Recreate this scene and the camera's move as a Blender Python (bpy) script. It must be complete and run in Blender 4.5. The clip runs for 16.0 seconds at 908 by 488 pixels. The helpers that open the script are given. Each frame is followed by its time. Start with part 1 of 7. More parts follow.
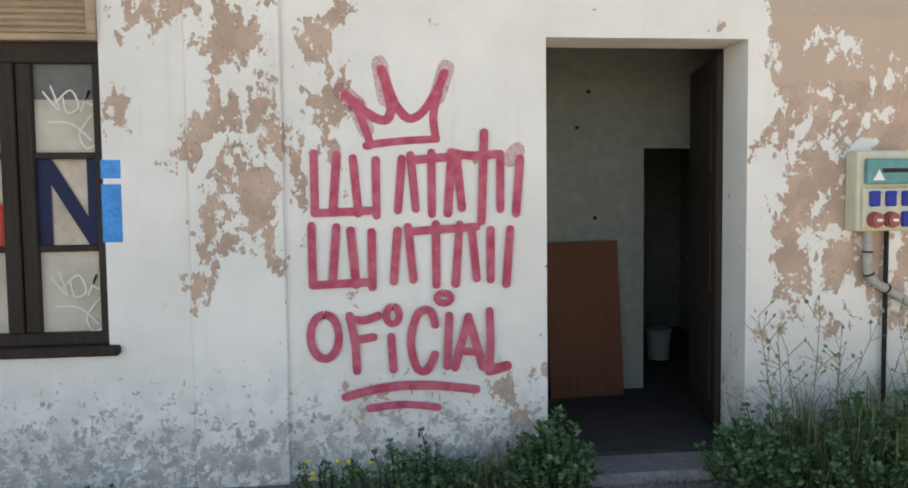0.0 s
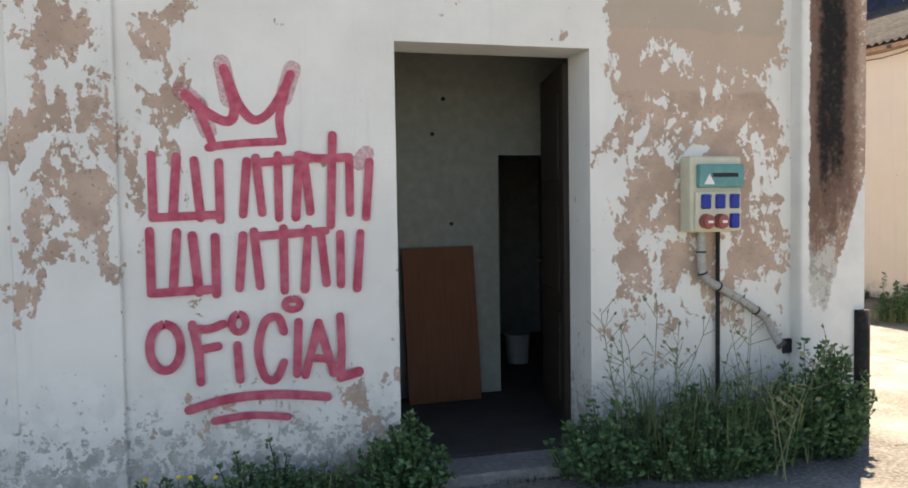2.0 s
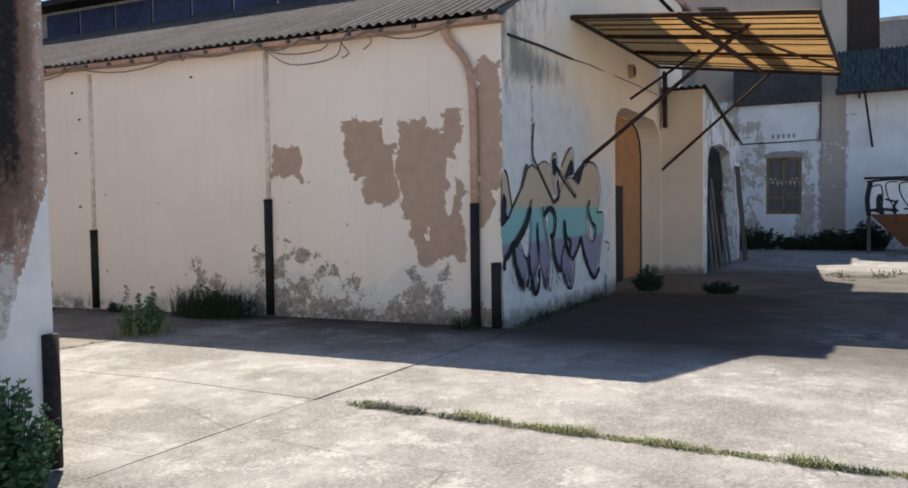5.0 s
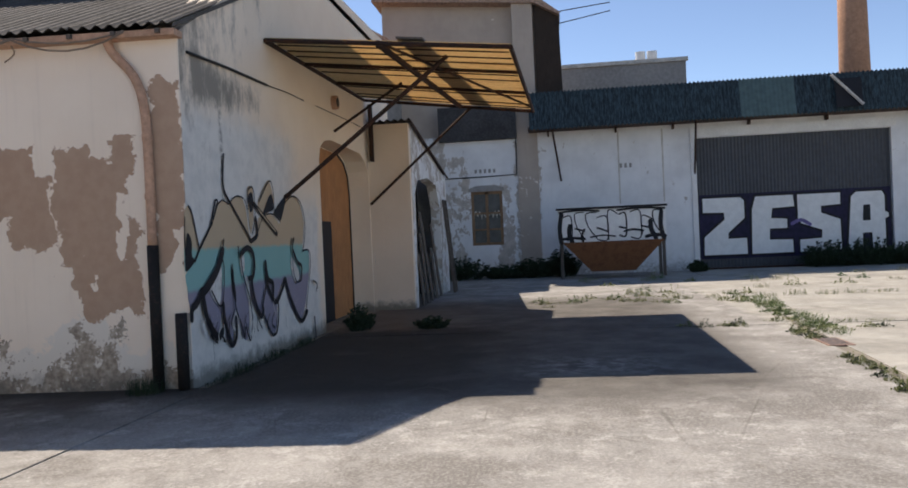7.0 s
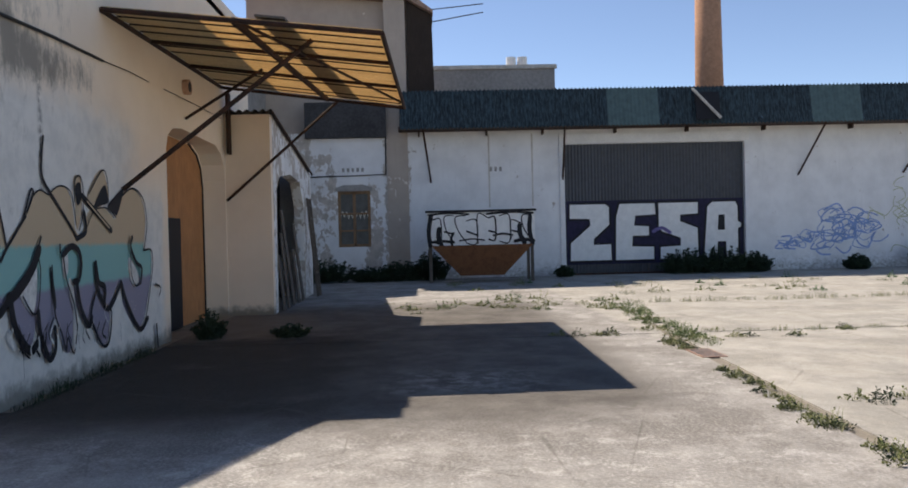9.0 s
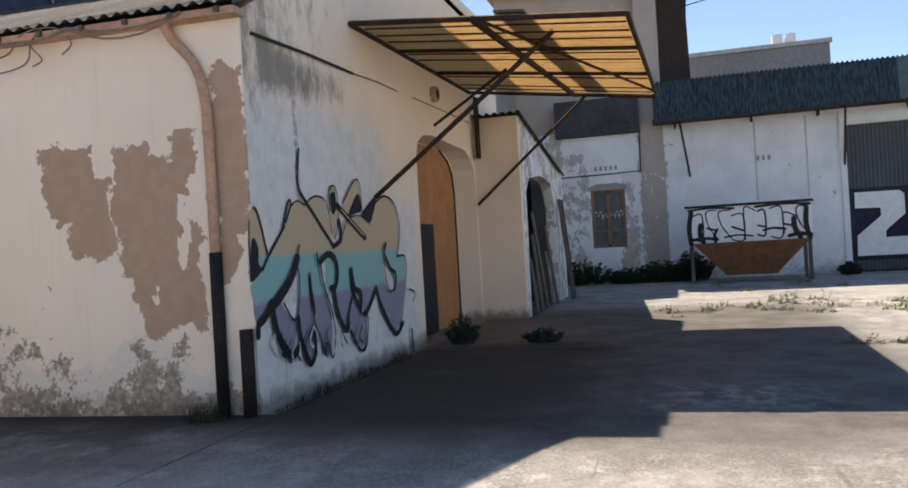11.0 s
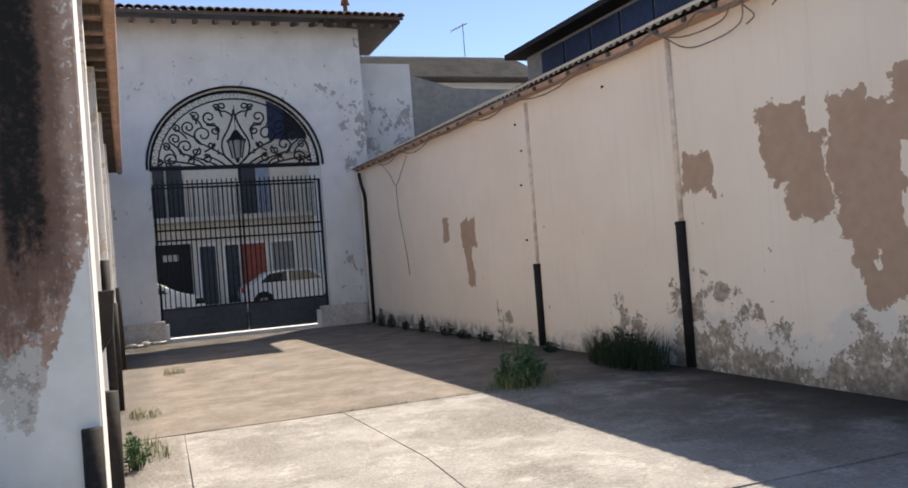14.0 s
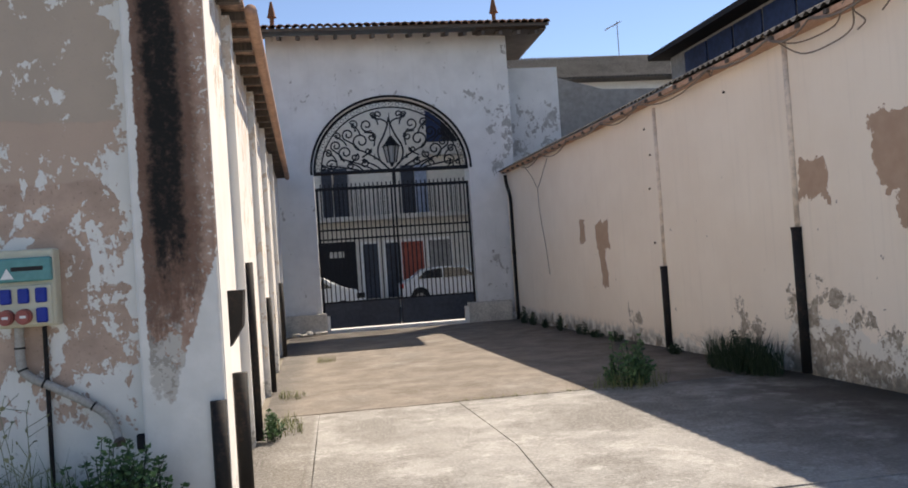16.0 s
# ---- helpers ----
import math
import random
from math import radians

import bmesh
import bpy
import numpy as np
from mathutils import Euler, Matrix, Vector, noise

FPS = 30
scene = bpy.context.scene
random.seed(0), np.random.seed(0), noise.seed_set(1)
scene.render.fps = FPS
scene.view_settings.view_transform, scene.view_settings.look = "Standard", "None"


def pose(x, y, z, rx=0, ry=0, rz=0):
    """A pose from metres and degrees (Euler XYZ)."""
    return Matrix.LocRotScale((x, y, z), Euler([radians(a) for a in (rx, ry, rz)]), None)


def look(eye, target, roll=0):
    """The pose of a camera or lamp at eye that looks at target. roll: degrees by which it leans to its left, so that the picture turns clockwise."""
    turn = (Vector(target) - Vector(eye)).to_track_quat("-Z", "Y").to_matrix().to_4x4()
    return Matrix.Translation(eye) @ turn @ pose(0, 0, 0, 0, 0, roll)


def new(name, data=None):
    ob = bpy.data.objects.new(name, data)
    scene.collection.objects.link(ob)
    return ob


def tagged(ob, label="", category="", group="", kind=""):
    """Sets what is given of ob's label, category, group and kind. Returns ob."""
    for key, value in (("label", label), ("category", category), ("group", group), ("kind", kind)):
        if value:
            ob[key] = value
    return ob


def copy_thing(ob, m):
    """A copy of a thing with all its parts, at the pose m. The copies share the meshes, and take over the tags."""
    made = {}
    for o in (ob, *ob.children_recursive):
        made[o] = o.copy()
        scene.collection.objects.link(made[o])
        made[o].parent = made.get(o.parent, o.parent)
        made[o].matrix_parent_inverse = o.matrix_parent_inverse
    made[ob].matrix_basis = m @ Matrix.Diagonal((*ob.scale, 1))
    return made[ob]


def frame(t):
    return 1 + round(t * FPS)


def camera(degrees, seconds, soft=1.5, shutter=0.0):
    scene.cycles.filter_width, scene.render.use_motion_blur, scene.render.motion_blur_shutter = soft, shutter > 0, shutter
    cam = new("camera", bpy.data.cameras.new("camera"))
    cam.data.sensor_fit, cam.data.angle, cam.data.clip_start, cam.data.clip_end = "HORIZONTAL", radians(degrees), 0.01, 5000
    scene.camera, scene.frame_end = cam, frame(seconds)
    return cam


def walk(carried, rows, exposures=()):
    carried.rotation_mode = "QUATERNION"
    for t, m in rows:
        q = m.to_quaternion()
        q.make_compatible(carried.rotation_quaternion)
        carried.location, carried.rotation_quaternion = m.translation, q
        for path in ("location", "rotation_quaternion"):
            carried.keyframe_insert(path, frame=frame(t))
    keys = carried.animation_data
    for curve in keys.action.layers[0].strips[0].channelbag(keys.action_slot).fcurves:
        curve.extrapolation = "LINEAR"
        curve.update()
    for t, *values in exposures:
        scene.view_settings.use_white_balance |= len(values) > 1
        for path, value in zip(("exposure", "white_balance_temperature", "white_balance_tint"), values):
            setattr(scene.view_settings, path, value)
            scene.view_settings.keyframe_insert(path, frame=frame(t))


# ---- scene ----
cam = camera(59.2, 16.0, soft=1.75)
PATH = [
    (0, (-4.107, -4.492, 1.615), (-3.888, -2.508, 1.49), -0.7),
    (0.5, (-4.117, -4.497, 1.604), (-3.881, -2.515, 1.489), -0.8),
    (1, (-4.124, -4.503, 1.599), (-3.847, -2.525, 1.489), -0.8),
    (1.5, (-4.103, -4.495, 1.6), (-3.766, -2.527, 1.489), -0.8),
    (2, (-3.962, -4.492, 1.555), (-3.438, -2.564, 1.46), -0.9),
    (2.5, (-3.848, -4.485, 1.592), (-3.132, -2.621, 1.482), -1.0),
    (3, (-3.706, -4.471, 1.578), (-2.705, -2.743, 1.472), -1.1),
    (3.5, (-3.584, -4.488, 1.568), (-2.397, -2.881, 1.468), -1.3),
    (4, (-3.435, -4.495, 1.56), (-2.025, -3.08, 1.468), -1.2),
    (4.5, (-3.284, -4.484, 1.556), (-1.645, -3.341, 1.463), -0.9),
    (5, (-3.086, -4.413, 1.533), (-1.308, -3.502, 1.446), -0.8),
    (5.2, (-2.995, -4.399, 1.538), (-1.176, -3.573, 1.46), -1.0),
    (7.3, (-1.934, -4.362, 1.544), (0.061, -4.232, 1.517), -1.3),
    (7.4, (-1.877, -4.376, 1.544), (0.121, -4.293, 1.514), -0.9),
    (7.5, (-1.854, -4.35, 1.538), (0.146, -4.317, 1.512), -1.2),
    (8, (-1.618, -4.312, 1.553), (0.38, -4.398, 1.53), -1.2),
    (8.2, (-1.541, -4.301, 1.558), (0.456, -4.41, 1.532), -1.3),
    (10.3, (-0.901, -4.366, 1.54), (1.091, -4.189, 1.53), -2.4),
    (10.5, (-0.851, -4.369, 1.535), (1.133, -4.117, 1.529), -2.7),
    (11, (-0.644, -4.354, 1.522), (1.278, -3.801, 1.53), -3.3),
    (11.5, (-0.49, -4.399, 1.529), (1.311, -3.531, 1.54), -3.6),
    (12, (-0.293, -4.322, 1.516), (1.388, -3.239, 1.517), -3.9),
    (12.5, (-0.114, -4.277, 1.535), (1.422, -2.997, 1.539), -4.1),
    (13, (0.092, -4.261, 1.581), (1.367, -2.72, 1.578), -4.7),
    (13.5, (0.241, -4.371, 1.563), (1.137, -2.583, 1.571), -4.6),
    (14, (0.367, -4.477, 1.559), (1.065, -2.602, 1.579), -4.4),
    (14.5, (0.463, -4.706, 1.581), (1.062, -2.798, 1.604), -3.9),
    (15, (0.615, -4.87, 1.594), (1.084, -2.926, 1.625), -3.9),
    (15.5, (0.74, -5.074, 1.606), (1.089, -3.105, 1.641), -3.9),
    (16, (0.782, -5.277, 1.596), (1.078, -3.299, 1.637), -3.9),
]
walk(cam, [(t, look(eye, target, roll)) for t, eye, target, roll in PATH],
     [(0, 2.23, 9400, 12), (1.5, 2.10, 9200, 12), (2, 1.95, 8700, 12), (2.5, 1.84, 8300, 12), (3.5, 1.60, 7500, 12), (5, 1.28, 6950, 12), (7.5, 0.94, 7150, 14), (8.2, 0.94, 7150, 14), (10.5, 1.21, 7350, 14), (11, 1.36, 7400, 14), (12.5, 1.52, 7200, 13), (14.5, 1.18, 7250, 13), (16, 1.12, 7250, 13)])


# ---- light ----
SUN_DIR = Vector((0.562, 0.607, 1.0)).normalized()
world = bpy.data.worlds.new("world")
scene.world = world
world.use_nodes = True
wn = world.node_tree
sky = wn.nodes.new("ShaderNodeTexSky")
sky.sky_type, sky.sun_disc = "NISHITA", False
sky.sun_elevation = math.asin(SUN_DIR.z)
sky.sun_rotation = math.atan2(SUN_DIR.x, SUN_DIR.y)
sky.altitude = 3400
sky.air_density, sky.dust_density, sky.ozone_density = 1.0, 0.0, 2.2
wn.links.new(sky.outputs[0], wn.nodes["Background"].inputs[0])
wn.nodes["Background"].inputs[1].default_value = 0.092
sun = new("sun", bpy.data.lights.new("sun", "SUN"))
sun.data.energy, sun.data.angle, sun.data.color = 3.6, radians(0.5), (1.0, 0.93, 0.84)
sun.matrix_world = look(SUN_DIR * 60, (0, 0, 0))


# ---- material tools ----
class V:
    """A value in a node tree, with arithmetic."""

    def __init__(self, tree, socket):
        self.tree, self.socket = tree, socket

    def op(self, kind, *others, clamp=False):
        n = self.tree.nodes.new("ShaderNodeMath")
        n.operation, n.use_clamp = kind, clamp
        for i, o in enumerate((self, *others)):
            if isinstance(o, V):
                self.tree.links.new(o.socket, n.inputs[i])
            else:
                n.inputs[i].default_value = o
        return V(self.tree, n.outputs[0])

    def __add__(self, o): return self.op("ADD", o)
    def __sub__(self, o): return self.op("SUBTRACT", o)
    def __mul__(self, o): return self.op("MULTIPLY", o)
    def __truediv__(self, o): return self.op("DIVIDE", o)
    def __neg__(self): return self.op("MULTIPLY", -1.0)
    def abs(self): return self.op("ABSOLUTE")
    def min(self, o): return self.op("MINIMUM", o)
    def max(self, o): return self.op("MAXIMUM", o)

    def ramp(self, lo, hi, a=0.0, b=1.0):
        n = self.tree.nodes.new("ShaderNodeMapRange")
        n.interpolation_type = "SMOOTHSTEP"
        self.tree.links.new(self.socket, n.inputs[0])
        for i, v in enumerate((lo, hi, a, b)):
            n.inputs[i + 1].default_value = v
        return V(self.tree, n.outputs[0])


class Mat:
    def __init__(self, name, rough=0.85, metal=0.0, spec=0.3):
        self.m = bpy.data.materials.new(name)
        self.m.use_nodes = True
        self.t = self.m.node_tree
        self.b = self.t.nodes["Principled BSDF"]
        self.b.inputs["Roughness"].default_value = rough
        self.b.inputs["Metallic"].default_value = metal
        self.b.inputs["Specular IOR Level"].default_value = spec
        self.co = self.t.nodes.new("ShaderNodeTexCoord").outputs["Object"]

    def xyz(self):
        n = self.t.nodes.new("ShaderNodeSeparateXYZ")
        self.t.links.new(self.co, n.inputs[0])
        return [V(self.t, o) for o in n.outputs]

    def at(self, sx=1, sy=1, sz=1, off=(0, 0, 0)):
        n = self.t.nodes.new("ShaderNodeMapping")
        self.t.links.new(self.co, n.inputs[0])
        n.inputs["Scale"].default_value = (sx, sy, sz)
        n.inputs["Location"].default_value = off
        return n.outputs[0]

    def noise(self, scale, detail=5, rough=0.6, vec=None, distort=0.0, off=None):
        n = self.t.nodes.new("ShaderNodeTexNoise")
        n.inputs["Scale"].default_value, n.inputs["Detail"].default_value = scale, detail
        n.inputs["Roughness"].default_value, n.inputs["Distortion"].default_value = rough, distort
        self.t.links.new(vec or (self.at(off=off) if off else self.co), n.inputs["Vector"])
        return V(self.t, n.outputs["Fac"])

    def voronoi(self, scale, feature="F1", vec=None):
        n = self.t.nodes.new("ShaderNodeTexVoronoi")
        n.feature = feature
        n.inputs["Scale"].default_value = scale
        self.t.links.new(vec or self.co, n.inputs["Vector"])
        return V(self.t, n.outputs["Distance"])

    def random(self):
        return V(self.t, self.t.nodes.new("ShaderNodeObjectInfo").outputs["Random"])

    def island(self):
        return V(self.t, self.t.nodes.new("ShaderNodeNewGeometry").outputs["Random Per Island"])

    def mix(self, fac, a, b, kind="MIX"):
        n = self.t.nodes.new("ShaderNodeMix")
        n.data_type, n.blend_type = "RGBA", kind
        for i, v in ((0, fac), (6, a), (7, b)):
            if isinstance(v, V):
                self.t.links.new(v.socket, n.inputs[i])
            elif isinstance(v, tuple):
                n.inputs[i].default_value = (*v, 1)
            else:
                n.inputs[i].default_value = v
        return V(self.t, n.outputs[2])

    def done(self, color, height=None, bump=0.3, dist=0.01, rough=None):
        if isinstance(color, V):
            self.t.links.new(color.socket, self.b.inputs["Base Color"])
        else:
            self.b.inputs["Base Color"].default_value = (*color, 1)
        if height:
            n = self.t.nodes.new("ShaderNodeBump")
            n.inputs["Strength"].default_value, n.inputs["Distance"].default_value = bump, dist
            self.t.links.new(height.socket, n.inputs["Height"])
            self.t.links.new(n.outputs[0], self.b.inputs["Normal"])
        if isinstance(rough, V):
            self.t.links.new(rough.socket, self.b.inputs["Roughness"])
        return self.m


def boxmask(u, v, u0, u1, v0, v1, soft):
    """1 inside the rectangle, falling to 0 over soft metres outside it."""
    du = (u - (u0 + u1) / 2).abs() - (u1 - u0) / 2
    dv = (v - (v0 + v1) / 2).abs() - (v1 - v0) / 2
    return du.max(dv).ramp(-soft, soft, 1.0, 0.0)


def plain(name, color, rough=0.7, metal=0.0, grain=60.0, vary=0.25, bump=0.15, spec=0.3):
    """One colour with grain and blotches at two scales."""
    m = Mat(name, rough, metal, spec)
    n = m.noise(grain, 4) * 0.5 + m.noise(grain / 12, 5) * 0.5
    dark = tuple(c * (1 - vary) for c in color)
    light = tuple(min(1, c * (1 + vary * 0.7)) for c in color)
    return m.done(m.mix(n.ramp(0.35, 0.65), dark, light), n, bump, 0.004)


def wood(name, color, axis="z", rough=0.75, vary=0.4):
    m = Mat(name, rough)
    s = {"x": (1.2, 22, 22), "y": (22, 1.2, 22), "z": (22, 22, 1.2)}[axis]
    g = m.noise(2.2, 6, 0.65, vec=m.at(*s)) * 0.65 + m.noise(3, 4) * 0.35
    c = m.mix(g.ramp(0.3, 0.7), tuple(c * (1 - vary) for c in color), tuple(min(1, c * (1 + vary * 0.6)) for c in color))
    return m.done(c, g, 0.3, 0.004)


def rusty(name, paint, rust=(0.16, 0.07, 0.035), amount=0.5, rough=0.7, metal=0.3):
    m = Mat(name, rough, metal)
    n = m.noise(5, 8, 0.7) * 0.7 + m.noise(40, 3) * 0.3
    c = m.mix(n.ramp(0.62 - amount * 0.25, 0.7 - amount * 0.25), paint, rust)
    return m.done(m.mix(m.noise(90, 2).ramp(0.3, 0.7), c, (0.05, 0.035, 0.03)) if amount > 0.8 else c, n, 0.35, 0.004)


WHITE, PINK, CEMENT = (0.80, 0.78, 0.73), (0.50, 0.375, 0.30), (0.36, 0.345, 0.32)


def flaked(name, regions, u_axis, paint=WHITE, under=PINK, low=0.75, lowamt=0.10, scale=5.0, specks=0.03, coats=()):
    """Lime paint that has flaked off in the given regions (u0, u1, z0, z1, amount), down to an older coat, and to cement near the ground."""
    m = Mat(name, 0.92, 0, 0.15)
    x, y, z = m.xyz()
    u = x if u_axis == "x" else y
    stretch = m.at(1, 1, 0.8)
    n = m.noise(scale, 9, 0.62, vec=stretch, distort=0.35) * 0.66 + m.noise(scale * 4.5, 6, 0.65, vec=m.at(1, 1, 0.7)) * 0.34
    amt = None
    for u0, u1, z0, z1, a in regions:
        r = boxmask(u, z, u0, u1, z0, z1, 0.2) * a
        amt = r if amt is None else amt.max(r)
    if amt is None:
        amt = z * 0.0
    flake = (n + amt + specks - 0.66).ramp(-0.006, 0.006)
    n2 = m.noise(11, 9, 0.7, off=(3, 7, 1)) * 0.6 + m.noise(34, 5, 0.7) * 0.4
    damp = (n2 + z.ramp(0.0, low, lowamt, -0.08) - 0.60).ramp(-0.008, 0.008)
    chalk = m.mix(m.noise(1.3, 6, 0.6, off=(9, 2, 4)).ramp(0.3, 0.75), paint, tuple(c * 0.86 for c in paint))
    streak = m.noise(2.0, 5, 0.6, vec=m.at(5, 5, 0.35)).ramp(0.55, 0.8)
    chalk = m.mix(streak * 0.35, chalk, tuple(c * 0.72 for c in paint))
    chalk = m.mix(z.ramp(0.1, 0.9, 0.5, 0.0) * m.noise(6, 6).ramp(0.42, 0.6), chalk, (0.50, 0.49, 0.46))
    old = m.mix(m.noise(3.5, 7).ramp(0.35, 0.68), under, tuple(min(1, c * 1.32) for c in under))
    old = m.mix(m.noise(46, 3).ramp(0.6, 0.68), old, tuple(c * 0.72 for c in under))
    for u0, u1, z0, z1, tone in coats:
        wob = (m.noise(2.2, 6, 0.6, off=(4, 1, 6)) - 0.5) * 0.16
        old = m.mix(boxmask(u, z + wob, u0, u1, z0, z1, 0.012) * 0.8, old, tone)
    cem = m.mix(m.noise(14, 6).ramp(0.35, 0.65), CEMENT, tuple(c * 1.45 for c in CEMENT))
    c = m.mix(flake, chalk, old)
    c = m.mix(damp, c, cem)
    grey = z.ramp(0.0, 0.5, 1.0, 0.0) * m.noise(4, 7, 0.7).ramp(0.38, 0.62)
    c = m.mix(grey * 0.26, c, (0.24, 0.24, 0.22))
    h = m.noise(55, 4) * 0.25 + m.noise(7, 4) * 0.6 - flake.max(damp) * 0.55
    return m.done(c, h, 0.55, 0.012)


# ---- materials ----
M_FRONT = flaked("lime_plaster_front", [(-1.68, -0.40, 0.9, 3.4, 0.165), (-1.70, -0.40, 2.35, 3.5, 0.205), (-1.75, -0.4, 0.66, 1.0, 0.10),
                                        (-5.02, -4.46, 1.1, 3.3, 0.15), (-4.44, -4.12, 1.55, 2.65, 0.15), (-5.4, -5.2, 1.95, 2.6, 0.12),
                                        (-4.3, -3.9, 0.15, 0.5, 0.10), (-3.35, -3.0, 0.0, 0.62, 0.13), (-5.4, -4.4, 2.5, 3.4, 0.145)], "x",
                 under=(0.42, 0.305, 0.238), scale=4.2, low=1.1, lowamt=0.115, specks=0.03,
                 coats=((-1.75, -0.3, 2.60, 4.2, (0.46, 0.385, 0.31)), (-1.75, -0.3, 2.22, 2.60, (0.52, 0.395, 0.31))))
M_SIDE = flaked("lime_plaster_side", [(0.2, 1.2, 0.3, 1.2, 0.1), (0.2, 7, 2.9, 4.1, 0.12), (3, 14, 0.4, 3.6, 0.075)], "y", paint=(0.82, 0.80, 0.76), under=(0.58, 0.50, 0.42), low=0.6)
M_YARDWALL = flaked("lime_plaster_yard", [(-4.2, -3.3, 0.5, 5.0, 0.2), (-3.3, -2.5, 0.3, 3.4, 0.15), (-1.7, -0.4, 0.2, 4.5, 0.12), (-0.8, 3, 1.0, 6, 0.16)], "y", paint=(0.80, 0.80, 0.80), under=(0.42, 0.38, 0.34), scale=2.2, low=0.9)
M_GATEWALL = flaked("lime_plaster_gate", [(-0.6, 6.2, 5.95, 6.5, 0.06), (5.0, 5.6, 0.3, 1.9, 0.08), (5.2, 7.8, 4.0, 6.2, 0.1)], "x", paint=(0.76, 0.76, 0.76), under=(0.36, 0.35, 0.34), scale=3, low=0.8)


def alley_wall_material():
    """Cream wash with a few large brown patches, broken rendering along the foot, a brown strip at the corner."""
    m = Mat("cream_wash_alley", 0.92, 0, 0.15)
    x, y, z = m.xyz()
    n = m.noise(4.6, 6, 0.6, distort=0.4) * 0.9 + m.noise(19, 6, 0.7) * 0.1
    amt = None
    yw = y + (m.noise(2.6, 5, 0.6, off=(1, 6, 2)) - 0.5) * 0.5
    zw = z + (m.noise(2.9, 5, 0.6, off=(7, 2, 5)) - 0.5) * 0.5
    patches = ((2.66, 3.08, 2.0, 2.45), (1.24, 1.86, 1.97, 2.80), (1.04, 1.55, 1.63, 2.42), (0.62, 1.0, 1.75, 2.72), (0.14, 0.7, 1.75, 2.58), (0.05, 0.36, 2.35, 2.76),
               (0.30, 0.97, 1.36, 2.0), (0.06, 0.86, 1.12, 1.45), (0.06, 0.74, 0.82, 1.2), (0.0, 0.17, 1.0, 1.95),
               (9.15, 9.85, 1.62, 2.12), (9.35, 9.7, 0.85, 1.75), (10.45, 10.75, 1.78, 2.2), (-0.5, -0.13, 1.32, 3.42))
    for y0, y1, z0, z1 in patches:
        r = boxmask(yw, zw, y0, y1, z0, z1, 0.13)
        amt = r if amt is None else amt.max(r)
    for y0, y1, z0, z1 in ((0.51, 0.55, 1.12, 1.30), (0.66, 0.70, 1.49, 1.53), (0.50, 0.62, 2.55, 2.8), (0.15, 0.22, 1.7, 2.15), (-0.46, -0.36, 1.32, 1.75)):
        amt = amt - boxmask(yw, zw, y0, y1, z0, z1, 0.05) * 0.8
    patch = ((n - 0.5) * 1.1 + (m.noise(26, 5, 0.7) - 0.5) * 0.6 + amt - 0.5).ramp(-0.02, 0.02) * amt.ramp(0.03, 0.12)
    cream, brown = (0.86, 0.765, 0.655), (0.41, 0.285, 0.21)
    base = m.mix(m.noise(0.8, 6).ramp(0.3, 0.7), cream, (0.81, 0.71, 0.60))
    base = m.mix(m.noise(2, 6, 0.6, vec=m.at(6, 6, 0.3)).ramp(0.52, 0.8) * 0.3, base, (0.62, 0.55, 0.47))
    brownv = m.mix(m.noise(7, 6).ramp(0.3, 0.7), brown, (0.45, 0.325, 0.24))
    n2 = m.noise(3.6, 9, 0.68, off=(2, 5, 1)) * 0.7 + m.noise(24, 6, 0.7) * 0.3
    edge = y.ramp(3.3, 4.3, 0.52, 0.20) + y.ramp(1.9, 2.6) * y.ramp(3.2, 3.6, 0.26, 0) + y.ramp(0.15, 0.5) * y.ramp(0.9, 1.3, 0.2, 0) + (m.noise(1.9, 7, 0.65, off=(0, 3, 0)) - 0.5) * 1.0
    foot = (n2 + (edge - z).ramp(-0.3, 0.5, -0.2, 0.14) - 0.60).ramp(-0.01, 0.01)
    scar = None
    for y0, y1, z0, z1 in ((2.5, 2.95, 0.72, 1.08), (2.9, 3.45, 0.5, 0.9), (1.95, 2.45, 0.5, 0.78), (1.6, 1.95, 0.4, 0.62), (0.3, 0.95, 0.2, 0.74), (4.1, 4.7, 0.1, 0.72), (7.9, 8.4, 0.05, 0.5)):
        r = boxmask(y, z, y0, y1, z0, z1, 0.22)
        scar = r if scar is None else scar.max(r)
    n3 = m.noise(4.2, 9, 0.66, off=(6, 1, 3), distort=0.3) * 0.72 + m.noise(30, 6, 0.7) * 0.28
    foot = foot.max((n3 + scar * 0.135 - 0.62).ramp(-0.01, 0.01) * scar.ramp(0.03, 0.12))
    pale = (edge - z - m.noise(9, 7) * 0.2).ramp(-0.06, 0.0)
    cem = m.mix(m.noise(16, 6).ramp(0.35, 0.65), (0.27, 0.225, 0.18), (0.46, 0.40, 0.33))
    c = m.mix(pale, base, (0.74, 0.70, 0.63))
    c = m.mix(patch, c, brownv)
    c = m.mix((m.noise(8, 3, 0.5, off=(9, 4, 2)) - 0.745).ramp(0, 0.01) * z.ramp(2.2, 2.8, 1, 0), c, (0.42, 0.36, 0.31))
    c = m.mix(foot, c, cem)
    c = m.mix(z.ramp(0, 0.28, 0.75, 0.0) * m.noise(5, 7).ramp(0.35, 0.6), c, (0.13, 0.125, 0.11))
